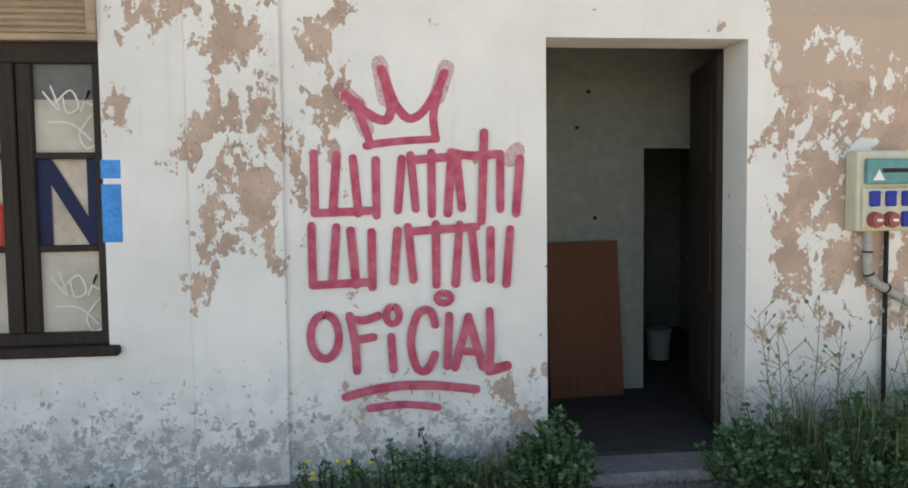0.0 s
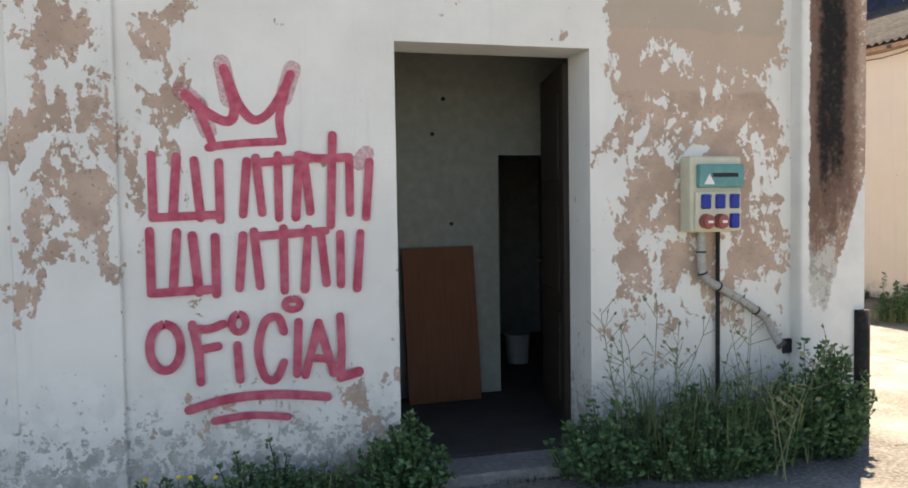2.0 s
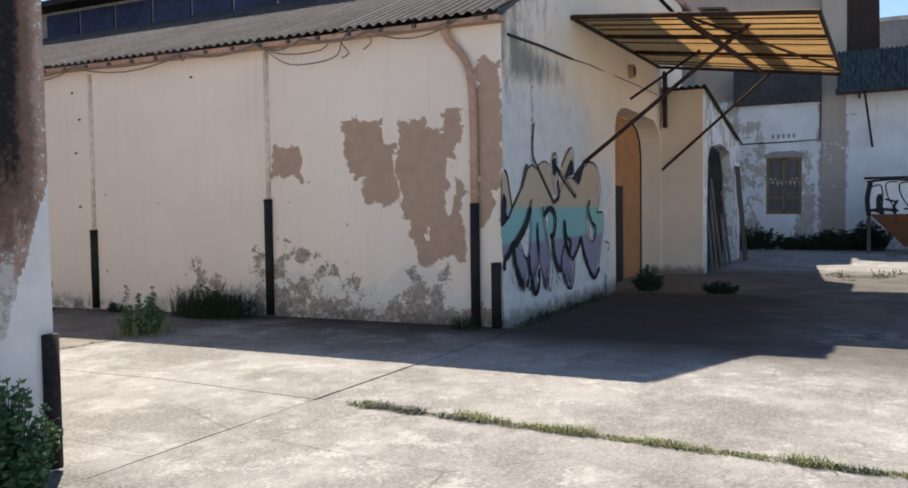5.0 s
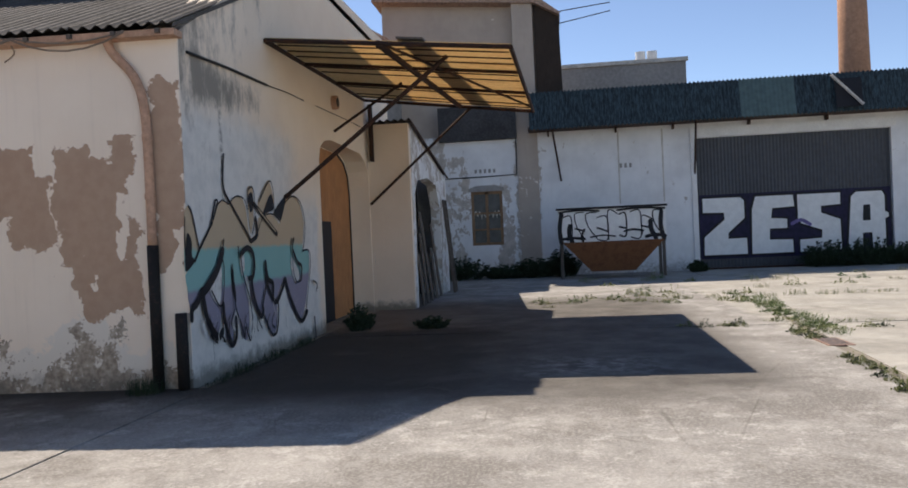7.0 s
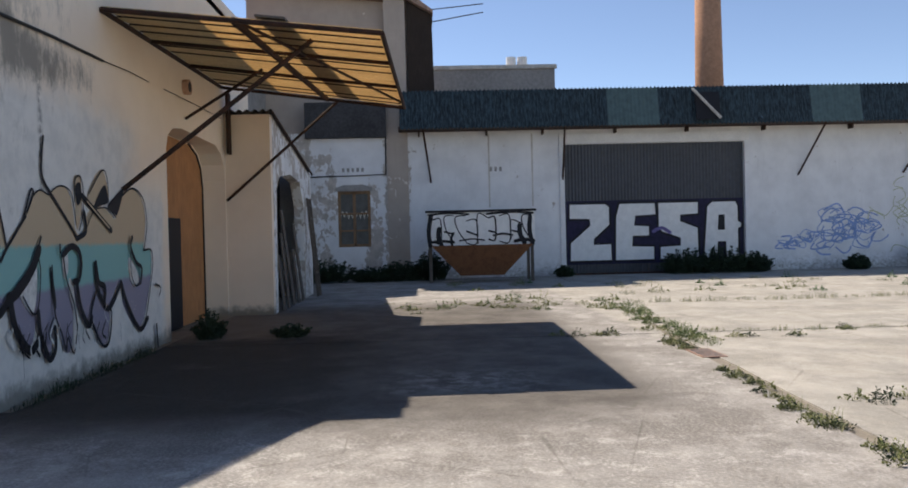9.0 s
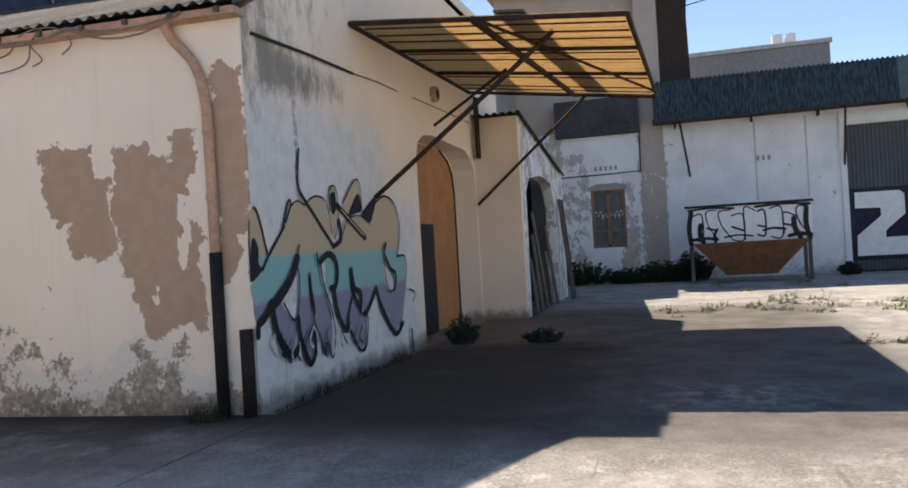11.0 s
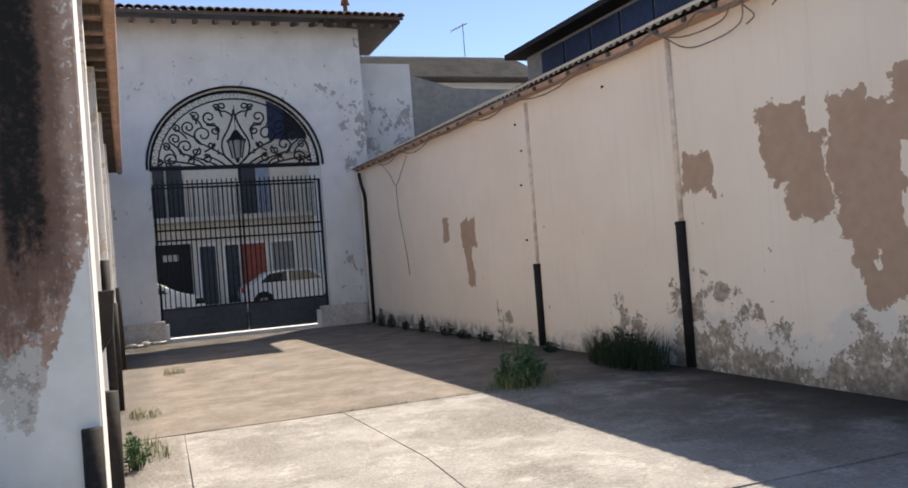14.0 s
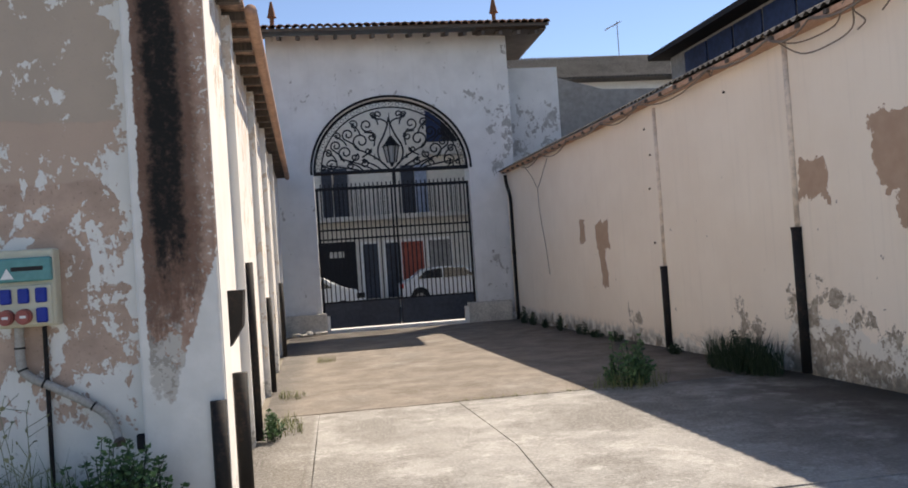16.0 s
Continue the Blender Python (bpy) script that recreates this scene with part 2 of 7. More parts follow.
    h = m.noise(60, 3) * 0.2 + m.noise(6, 4) * 0.5 - patch * 0.5 - foot * 0.5
    return m.done(c, h, 0.45, 0.012)


def graffiti_wall_material():
    """Front of the workshop: mouldy grey corner, cream wash, a whitened lower part, black streaks."""
    m = Mat("mouldy_wash_front", 0.92, 0, 0.15)
    x, y, z = m.xyz()
    cream = m.mix(m.noise(1.0, 6).ramp(0.3, 0.7), (0.86, 0.735, 0.60), (0.80, 0.675, 0.545))
    wob = m.noise(3, 7, 0.65) * 0.7
    whitep = ((x + wob).ramp(9.6, 10.8, 1, 0) * (z + wob * 0.5).ramp(3.1, 3.6, 1, 0)).max((x + wob).ramp(11.3, 11.6, 1, 0) * z.ramp(1.9, 2.6, 1, 0))
    c = m.mix(whitep, cream, m.mix(m.noise(5, 6).ramp(0.35, 0.7), (0.74, 0.72, 0.68), (0.63, 0.62, 0.59)))
    mould = m.noise(2.6, 9, 0.74, vec=m.at(1.7, 1.7, 0.75)) + (x - z * 0.9).ramp(1.2, 6.8, 0.26, -0.2) + boxmask(x, z + (m.noise(5, 5) - 0.5) * 0.2, 6.5, 8.7, 3.28, 3.72, 0.17) * 0.25
    c = m.mix(mould.ramp(0.5, 0.82) * 0.82, c, (0.17, 0.165, 0.15))
    c = m.mix(boxmask(x, z, 7.18, 7.26, 2.0, 3.3, 0.05) * m.noise(14, 4).ramp(0.35, 0.6) * 0.7, c, (0.09, 0.09, 0.085))
    c = m.mix((z + m.noise(7, 7) * 0.35).ramp(0.2, 0.42, 0.8, 0), c, (0.12, 0.12, 0.10))
    c = m.mix(m.noise(24, 6, 0.7).ramp(0.66, 0.7) * x.ramp(6.6, 9, 1, 0), c, (0.25, 0.23, 0.2))
    return m.done(c, m.noise(50, 3) * 0.3 + m.noise(8, 5), 0.4, 0.01)


def soot_material():
    """Corner pilaster: soot run from the gutter, brown old coat, bare cement, white foot with a slanting edge."""
    m = Mat("sooty_pilaster", 0.93, 0, 0.12)
    x, y, z = m.xyz()
    n = m.noise(6, 9, 0.68, distort=0.3) * 0.6 + m.noise(25, 6, 0.7) * 0.4
    fleck = m.noise(34, 7, 0.72, off=(2, 9, 4))
    low = (z * -1.0 + 0.86).max(x * 3.1 + 1.37 - z)
    edge = (low + (n - 0.5) * 0.6).ramp(-0.015, 0.015)
    old = m.mix(m.noise(7, 6).ramp(0.3, 0.7), (0.34, 0.21, 0.155), (0.47, 0.335, 0.26))
    old = m.mix((n + z.ramp(0.7, 1.7, 0.14, -0.10) - x.ramp(-0.30, 0.0, 0, 0.2) - 0.50).ramp(-0.01, 0.01), old, (0.36, 0.33, 0.29))
    old = m.mix((m.noise(9, 8, 0.7, off=(5, 3, 8)) + z.ramp(0.9, 1.6, 0.12, -0.05) - 0.57).ramp(-0.01, 0.01), old, (0.52, 0.49, 0.44))
    old = m.mix((fleck + x.ramp(-0.05, 0.1, 0, 0.05) - 0.62).ramp(-0.01, 0.01), old, (0.70, 0.66, 0.60))
    away = (x + 0.15 + (m.noise(1.6, 4, off=(1, 4, 2)) - 0.5) * 0.12).abs()
    drip = m.noise(3, 7, 0.7, vec=m.at(2.4, 2.4, 0.7))
    fall = (z + (drip - 0.5) * 1.6).ramp(0.95, 1.75)
    scorch = (away.ramp(0.10, 0.30, 1, 0) * fall + (n - 0.5) * 1.2 + (fleck - 0.5) * 0.8 - 0.42).ramp(-0.15, 0.4)
    c = m.mix(scorch * 0.8, old, (0.13, 0.075, 0.055))
    deep = (away.ramp(0.05, 0.20, 1, 0) * (z + (drip - 0.5) * 1.4).ramp(1.15, 2.0) + (n - 0.5) * 1.1 + (fleck - 0.5) * 1.0 - 0.62).ramp(-0.22, 0.42)
    c = m.mix(deep, c, (0.022, 0.021, 0.02))
    lip = ((x * -1.0 - 0.315) + (n - 0.5) * 0.12).ramp(-0.004, 0.004)
    white = m.mix(m.noise(4, 6).ramp(0.3, 0.7), (0.78, 0.76, 0.72), (0.68, 0.67, 0.63))
    c = m.mix(edge.max(lip), c, white)
    return m.done(c, n * 0.8 + m.noise(50, 3) * 0.2 - edge * -0.4, 0.5, 0.012)


def concrete_material():
    m = Mat("yard_concrete", 0.93, 0, 0.2)
    x, y, z = m.xyz()
    big = m.noise(0.35, 7, 0.62, off=(3, 1, 0))
    mid = m.noise(1.7, 8, 0.68)
    fine = m.noise(38, 4, 0.7)
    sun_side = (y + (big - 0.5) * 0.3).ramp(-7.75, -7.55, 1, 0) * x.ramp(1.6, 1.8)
    grit = m.voronoi(120)
    c = m.mix(big.ramp(0.42, 0.58), (0.285, 0.277, 0.260), (0.215, 0.209, 0.195))
    c = m.mix(mid.ramp(0.42, 0.62), c, (0.34, 0.332, 0.312))
    c = m.mix((m.noise(3.1, 9, 0.75, off=(1, 8, 2)) + fine * 0.3).ramp(0.66, 0.8) * 0.75, c, (0.47, 0.46, 0.435))
    c = m.mix((m.noise(9, 7, 0.75, off=(4, 2, 9)) + fine * 0.4).ramp(0.72, 0.86) * 0.6, c, (0.22, 0.205, 0.18))
    c = m.mix((m.noise(0.7, 8, 0.7, off=(7, 7, 0)) + m.noise(6, 6, 0.7) * 0.25).ramp(0.58, 0.74) * 0.8, c, (0.17, 0.16, 0.145))
    # dirty concrete tone, with the shade of workshop and awning painted in
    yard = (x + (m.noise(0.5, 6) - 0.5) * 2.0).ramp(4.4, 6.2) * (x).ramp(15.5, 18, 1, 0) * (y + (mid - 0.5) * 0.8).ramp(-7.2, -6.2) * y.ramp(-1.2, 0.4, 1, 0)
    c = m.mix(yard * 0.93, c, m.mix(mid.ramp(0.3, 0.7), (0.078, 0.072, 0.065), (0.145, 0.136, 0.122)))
    # shade along the alley wall painted into the floor, with the dirt at its foot
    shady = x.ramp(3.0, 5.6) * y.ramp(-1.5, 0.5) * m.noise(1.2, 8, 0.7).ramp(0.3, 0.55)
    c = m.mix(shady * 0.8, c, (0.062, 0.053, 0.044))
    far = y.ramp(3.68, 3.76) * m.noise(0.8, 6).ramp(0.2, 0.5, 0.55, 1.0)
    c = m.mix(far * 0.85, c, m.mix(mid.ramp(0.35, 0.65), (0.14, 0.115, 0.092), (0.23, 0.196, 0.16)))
    # deeper shade near the workshop front, painted into the ground colour
    workshop_shade = (y + (m.noise(0.9, 6, 0.65) - 0.5) * 1.6).ramp(-4.4, -2.7) * x.ramp(5.0, 6.2) * (x + (mid - 0.5) * 3).ramp(10.6, 12.6, 1, 0) * m.noise(1.1, 8, 0.7, off=(2, 2, 5)).ramp(0.28, 0.5, 0.6, 1.0)
    c = m.mix(workshop_shade * 0.88, c, (0.034, 0.029, 0.023))
    dust = (x + (mid - 0.5) * 2).ramp(10.6, 11.8) * x.ramp(14.5, 15.5, 1, 0) * (y + (big - 0.5) * 2).ramp(-2.6, -1.6)
    c = m.mix(dust * 0.55, c, (0.19, 0.155, 0.115))
    gutter = (x + (mid - 0.5) * 0.06).ramp(0.44, 0.5, 1, 0) * y.ramp(0.3, 0.8) * y.ramp(3.6, 3.75, 1, 0) * m.noise(2.6, 8, 0.7, off=(3, 3, 3)).ramp(0.3, 0.55, 0.4, 1.0)
    c = m.mix(gutter * 0.8, c, (0.15, 0.135, 0.115))
    strip = y.ramp(-1.5, -0.5) * x.ramp(-0.1, 0.4, 1, 0) * m.noise(2.2, 7, 0.7).ramp(0.2, 0.5)
    c = m.mix(strip * 0.8, c, (0.10, 0.093, 0.085))
    c = m.mix(fine.ramp(0.42, 0.66) * 0.6, c, m.mix(yard.max(workshop_shade).max(shady).max(far * 0.6).ramp(0, 1, 0.5, 0.07), c, (0.58, 0.565, 0.53)))
    pale = boxmask(x, y, 6.7, 7.7, -5.4, -4.1, 0.5) * m.noise(5, 8, 0.75).ramp(0.45, 0.6)
    c = m.mix(pale * 0.5, c, (0.45, 0.44, 0.41))
    c = m.mix(m.noise(75, 3, 0.7).ramp(0.52, 0.68) * 0.45, c, m.mix(0.45, c, (0.05, 0.046, 0.04)))
    c = m.mix(grit.ramp(0.0, 0.25, 0.5, 0.0), c, (0.10, 0.094, 0.083))
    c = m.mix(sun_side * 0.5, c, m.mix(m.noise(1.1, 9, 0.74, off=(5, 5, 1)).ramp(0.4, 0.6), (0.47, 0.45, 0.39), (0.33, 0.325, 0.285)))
    crack = m.voronoi(0.55, "DISTANCE_TO_EDGE", vec=m.at(1, 1, 0)) + (mid - 0.5) * 0.03
    c = m.mix(crack.abs().ramp(0.0, 0.006, 0.55, 0.0) * big.ramp(0.4, 0.6), c, (0.12, 0.115, 0.1))
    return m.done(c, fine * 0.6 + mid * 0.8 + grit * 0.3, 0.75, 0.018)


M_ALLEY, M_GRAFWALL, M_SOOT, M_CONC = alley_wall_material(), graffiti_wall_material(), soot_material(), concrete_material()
M_STEP = plain("worn_doorstep", (0.19, 0.185, 0.18), 0.9, grain=25, vary=0.3, bump=0.4)
M_OLDBRICK = plain("dusty_brick", (0.29, 0.19, 0.15), 0.95, grain=20, vary=0.35)
M_EARTH = plain("dusty_earth", (0.21, 0.19, 0.155), 0.95, grain=25)
M_ASPHALT = plain("street_asphalt", (0.075, 0.072, 0.07), 0.9, grain=80)
M_WHITEWASH = plain("whitewash", (0.78, 0.77, 0.75), 0.9, grain=20, vary=0.1)
M_ROOM = plain("room_distemper", (0.25, 0.26, 0.235), 0.9, grain=12, vary=0.15)
M_DARKWOOD = wood("dark_stained_wood", (0.034, 0.023, 0.017))
M_GREYWOOD = wood("weathered_wood", (0.12, 0.10, 0.085))
M_TANWOOD = wood("sunbleached_louvre", (0.42, 0.29, 0.19), "x")
M_PLY = wood("orange_plywood", (0.135, 0.052, 0.025), vary=0.2)
M_DOORPLY = wood("ochre_door_board", (0.44, 0.205, 0.085), vary=0.3)
M_BLACKPIPE = rusty("black_painted_iron", (0.014, 0.013, 0.013), (0.035, 0.024, 0.019), 0.4, 0.75, 0.0)
M_IRON = rusty("rusty_iron", (0.034, 0.021, 0.017), (0.075, 0.034, 0.021), 0.6)
M_GATEIRON = plain("black_wrought_iron", (0.022, 0.022, 0.025), 0.5, 0.4, vary=0.3)
M_GATESHEET = plain("grey_blue_sheet", (0.05, 0.057, 0.075), 0.5, 0.2, grain=10)
M_CLAYPIPE = plain("terracotta_pipe", (0.48, 0.30, 0.21), 0.85, grain=18)
M_PINKPIPE = plain("washed_pipe", (0.72, 0.61, 0.51), 0.85, grain=18)
M_TILE = Mat("roof_tile", 0.9)
_n = M_TILE.noise(14, 6)
M_TILE = M_TILE.done(M_TILE.mix(M_TILE.random(), M_TILE.mix(_n.ramp(0.3, 0.7), (0.26, 0.14, 0.10), (0.42, 0.26, 0.185)), M_TILE.mix(_n.ramp(0.3, 0.7), (0.15, 0.10, 0.08), (0.48, 0.33, 0.25))), _n, 0.3, 0.004)
M_FIBRE = plain("weathered_fibre_cement", (0.10, 0.093, 0.085), 0.95, grain=14, vary=0.4)
M_FIBREDARK = plain("dark_grey_sheet", (0.055, 0.055, 0.058), 0.9, grain=14, vary=0.35)
M_BLUESHEET = Mat("blue_painted_sheet", 0.65, 0.1)
_n = M_BLUESHEET.noise(2.5, 7, 0.7, vec=M_BLUESHEET.at(9, 9, 0.3)) * 0.8 + M_BLUESHEET.noise(20, 4) * 0.2
M_BLUESHEET = M_BLUESHEET.done(M_BLUESHEET.mix(_n.ramp(0.38, 0.62), (0.006, 0.009, 0.012), (0.036, 0.066, 0.082)), _n, 0.2, 0.004)
M_BLUEGLASS = plain("blue_clerestory", (0.018, 0.03, 0.075), 0.45, grain=8, vary=0.5)
M_SHUTTER = plain("grey_roller_shutter", (0.075, 0.08, 0.09), 0.55, 0.2, grain=7, vary=0.15)
M_RUST = rusty("rust_sheet", (0.20, 0.09, 0.042), (0.145, 0.06, 0.03), 0.5)
M_STONE = plain("pale_stone", (0.55, 0.52, 0.47), 0.9, grain=25, vary=0.3, bump=0.4)
M_BRICKCHIM = plain("chimney_brick", (0.42, 0.235, 0.15), 0.9, grain=5, vary=0.2)
M_GREYREND = plain("grey_render", (0.30, 0.285, 0.27), 0.92, grain=6, vary=0.2)
M_BEIGEREND = flaked("beige_render", [(-4, 0, 9.2, 11, 0.12), (-4.6, -3.3, 0.3, 4.9, 0.13)], "y", paint=(0.45, 0.385, 0.33), under=(0.60, 0.56, 0.50), scale=1.2, low=0.1, specks=-0.05)
# real black paint, and the painted darkness of openings
M_BLACK = plain("black_paint", (0.012, 0.012, 0.016), 0.6, grain=30)
M_REDPAINT = Mat("crimson_spray_paint", 0.75)
_n = M_REDPAINT.noise(14, 6)
M_REDPAINT = M_REDPAINT.done(M_REDPAINT.mix(_n.ramp(0.25, 0.7), (0.42, 0.045, 0.09), (0.58, 0.14, 0.19)), _n, 0.1, 0.002)
M_NAVY = plain("navy_paint", (0.006, 0.013, 0.055), 0.6)
M_SKYBLUE = plain("sky_blue_paint", (0.02, 0.27, 0.66), 0.6)
M_SCARLET = plain("scarlet_paint", (0.55, 0.045, 0.03), 0.6)
M_WHITEPAINT = plain("white_spray_paint", (0.78, 0.78, 0.76), 0.7, vary=0.1)
M_SCRIBBLE = plain("chalky_marker", (0.66, 0.65, 0.58), 0.8, vary=0.1)
M_BLUETAG = plain("faded_blue_spray", (0.25, 0.36, 0.62), 0.8, vary=0.3)
M_GREENTAG = plain("faded_green_spray", (0.5, 0.52, 0.36), 0.8, vary=0.3)
M_CREAMBOX = plain("cream_plastic", (0.60, 0.575, 0.44), 0.5, vary=0.08, grain=15)
M_BLUESOCK = plain("blue_socket_plastic", (0.012, 0.035, 0.30), 0.45, vary=0.15)
M_REDSOCK = plain("red_socket_plastic", (0.34, 0.10, 0.085), 0.5, vary=0.15)
M_TEALLID = plain("tinted_teal_cover", (0.10, 0.30, 0.30), 0.25, vary=0.2, grain=12)
M_HOSE = plain("grey_corrugated_conduit", (0.40, 0.38, 0.345), 0.7, vary=0.2)
M_CABLE = plain("sunbleached_cable", (0.22, 0.175, 0.14), 0.7, vary=0.2)
M_DARKCABLE = plain("black_cable", (0.02, 0.02, 0.02), 0.6)
M_PLASTICWHITE = plain("white_plastic", (0.72, 0.72, 0.70), 0.4, vary=0.06)
M_CARWHITE = plain("white_car_paint", (0.78, 0.79, 0.80), 0.25, vary=0.03, spec=0.6)
M_TYRE = plain("rubber", (0.02, 0.02, 0.02), 0.85)
M_CARGLASS = plain("dark_car_glass", (0.015, 0.018, 0.022), 0.08, vary=0.1, spec=0.8)


def leafmat(name, a, b):
    m = Mat(name, 0.6, 0, 0.3)
    c = m.mix(m.island(), a, b)
    c = m.mix(m.noise(30, 3).ramp(0.4, 0.7) * 0.3, c, tuple(v * 0.6 for v in a))
    m.b.inputs["Subsurface Weight"].default_value = 0.0
    return m.done(c)


M_LEAF = leafmat("nettle_leaves", (0.036, 0.088, 0.038), (0.12, 0.215, 0.085))
M_LEAFDARK = leafmat("dark_shrub_leaves", (0.014, 0.028, 0.015), (0.034, 0.058, 0.026))
M_GRASS = leafmat("grass_blades", (0.10, 0.13, 0.045), (0.25, 0.26, 0.105))
M_GREENBLADE = leafmat("green_blades", (0.075, 0.115, 0.045), (0.17, 0.22, 0.09))
M_DRY = leafmat("dry_stalks", (0.15, 0.17, 0.09), (0.27, 0.27, 0.155))
M_FLOWER = plain("yellow_petals", (0.7, 0.55, 0.03), 0.7)


# ---- shape tools ----
def link(name, bm, material, parent=None, smooth=False):
    bmesh.ops.recalc_face_normals(bm, faces=bm.faces)
    me = bpy.data.meshes.new(name)
    bm.to_mesh(me)
    bm.free()
    if smooth:
        for p in me.polygons:
            p.use_smooth = True
    me.materials.append(material)
    ob = new(name, me)
    ob.parent = parent
    return ob


def part(name, bm, material, parent, label="", smooth=False):
    ob = link(name, bm, material, parent, smooth)
    return tagged(ob, label) if label else ob


def thing(name, m, label, category, group=""):
    ob = new(name)
    ob.matrix_basis = m
    ob.empty_display_size = 0.1
    return tagged(ob, label, category, group)


def setting(name, bm, material, label, category):
    return tagged(link(name, bm, material), label, category, kind="structure")


def box(x0, x1, y0, y1, z0, z1, bm=None, bev=0.0, seg=1):
    bm = bm or bmesh.new()
    vs = [bm.verts.new((x, y, z)) for x in (x0, x1) for y in (y0, y1) for z in (z0, z1)]
    fs = [bm.faces.new([vs[i] for i in q]) for q in ((0, 1, 3, 2), (4, 6, 7, 5), (0, 4, 5, 1), (2, 3, 7, 6), (0, 2, 6, 4), (1, 5, 7, 3))]
    if bev:
        es = list({e for f in fs for e in f.edges})
        bmesh.ops.bevel(bm, geom=es, offset=bev, segments=seg, affect="EDGES", profile=0.5)
    return bm


def tube(pts, r, n=8, bm=None, taper=None, caps=True):
    """A round bar along the points; taper: radius factor at the end."""
    bm = bm or bmesh.new()
    pts = [Vector(p) for p in pts]
    rings, up = [], None
    for i, p in enumerate(pts):
        d = (pts[min(i + 1, len(pts) - 1)] - pts[max(i - 1, 0)]).normalized()
        if up is None or abs(up.dot(d)) > 0.95:
            up = Vector((0, 0, 1)) if abs(d.z) < 0.9 else Vector((1, 0, 0))
        a = d.cross(up).normalized()
        up = a.cross(d).normalized()
        k = r * (1 + ((taper or 1) - 1) * i / max(1, len(pts) - 1))
        rings.append([bm.verts.new(p + a * math.cos(j * math.tau / n) * k + up * math.sin(j * math.tau / n) * k) for j in range(n)])
    for a, b in zip(rings, rings[1:]):
        for j in range(n):
            bm.faces.new((a[j], a[(j + 1) % n], b[(j + 1) % n], b[j]))
    if caps:
        bm.faces.new(rings[0][::-1])
        bm.faces.new(rings[-1])
    return bm


def smooth_path(pts, steps=6, closed=False):
    """Points of a smooth curve through pts."""
    P = [Vector(p) for p in pts]
    out, n = [], len(P)
    for i in range(n if closed else n - 1):
        g = (lambda k: P[k % n]) if closed else (lambda k: P[min(max(k, 0), n - 1)])
        a, b, c, d = g(i - 1), g(i), g(i + 1), g(i + 2)
        for s in range(steps):
            t = s / steps
            out.append(0.5 * (2 * b + (c - a) * t + (2 * a - 5 * b + 4 * c - d) * t * t + (3 * b - a - 3 * c + d) * t ** 3))
    if not closed:
        out.append(P[-1])
    return out


def prism(outline, to3d, depth, bm=None):
    """A flat outline (u, v), placed by to3d(u, v, w), from w = 0 to depth."""
    bm = bm or bmesh.new()
    a = [bm.verts.new(to3d(u, v, 0)) for u, v in outline]
    b = [bm.verts.new(to3d(u, v, depth)) for u, v in outline]
    bm.faces.new(a)
    bm.faces.new(b[::-1])
    for i in range(len(a)):
        j = (i + 1) % len(a)
        bm.faces.new((a[i], b[i], b[j], a[j]))
    return bm


def stroke(pts, w, to3d, bm=None, lift=0.003, steps=5, taper=1.0, caps=True):
    """A brush stroke of width w along a smooth path on a wall, with round ends and a slightly uneven edge."""
    bm = bm or bmesh.new()
    P = smooth_path([(u, v, 0) for u, v in pts], steps) if steps else [Vector((u, v, 0)) for u, v in pts]
    L, R = [], []
    for i, p in enumerate(P):
        d = (P[min(i + 1, len(P) - 1)] - P[max(i - 1, 0)]).normalized()
        nrm = Vector((-d.y, d.x, 0))
        k = w / 2 * (1 + (taper - 1) * i / len(P)) * (1 + 0.12 * noise.noise(p * 9))
        L.append(p + nrm * k)
        R.append(p - nrm * k)
    d0, d1 = (P[1] - P[0]).normalized(), (P[-1] - P[-2]).normalized()
    c0 = [P[0] + (L[0] - P[0]) * math.cos(a) - d0 * w / 2 * math.sin(a) for a in (0.6, 1.2, 1.9, 2.5)]
    c1 = [P[-1] + (R[-1] - P[-1]) * math.cos(a) + d1 * w / 2 * taper * math.sin(a) for a in (0.6, 1.2, 1.9, 2.5)]
    mk = lambda q: bm.verts.new(to3d(q.x, q.y, lift))
    l, r = [mk(q) for q in L], [mk(q) for q in R]
    for i in range(len(l) - 1):
        bm.faces.new((l[i], r[i], r[i + 1], l[i + 1]))
    if not caps:
        return bm
    bm.faces.new([l[0], *[mk(q) for q in c0], r[0]])
    bm.faces.new([r[-1], *[mk(q) for q in c1], l[-1]])
    return bm


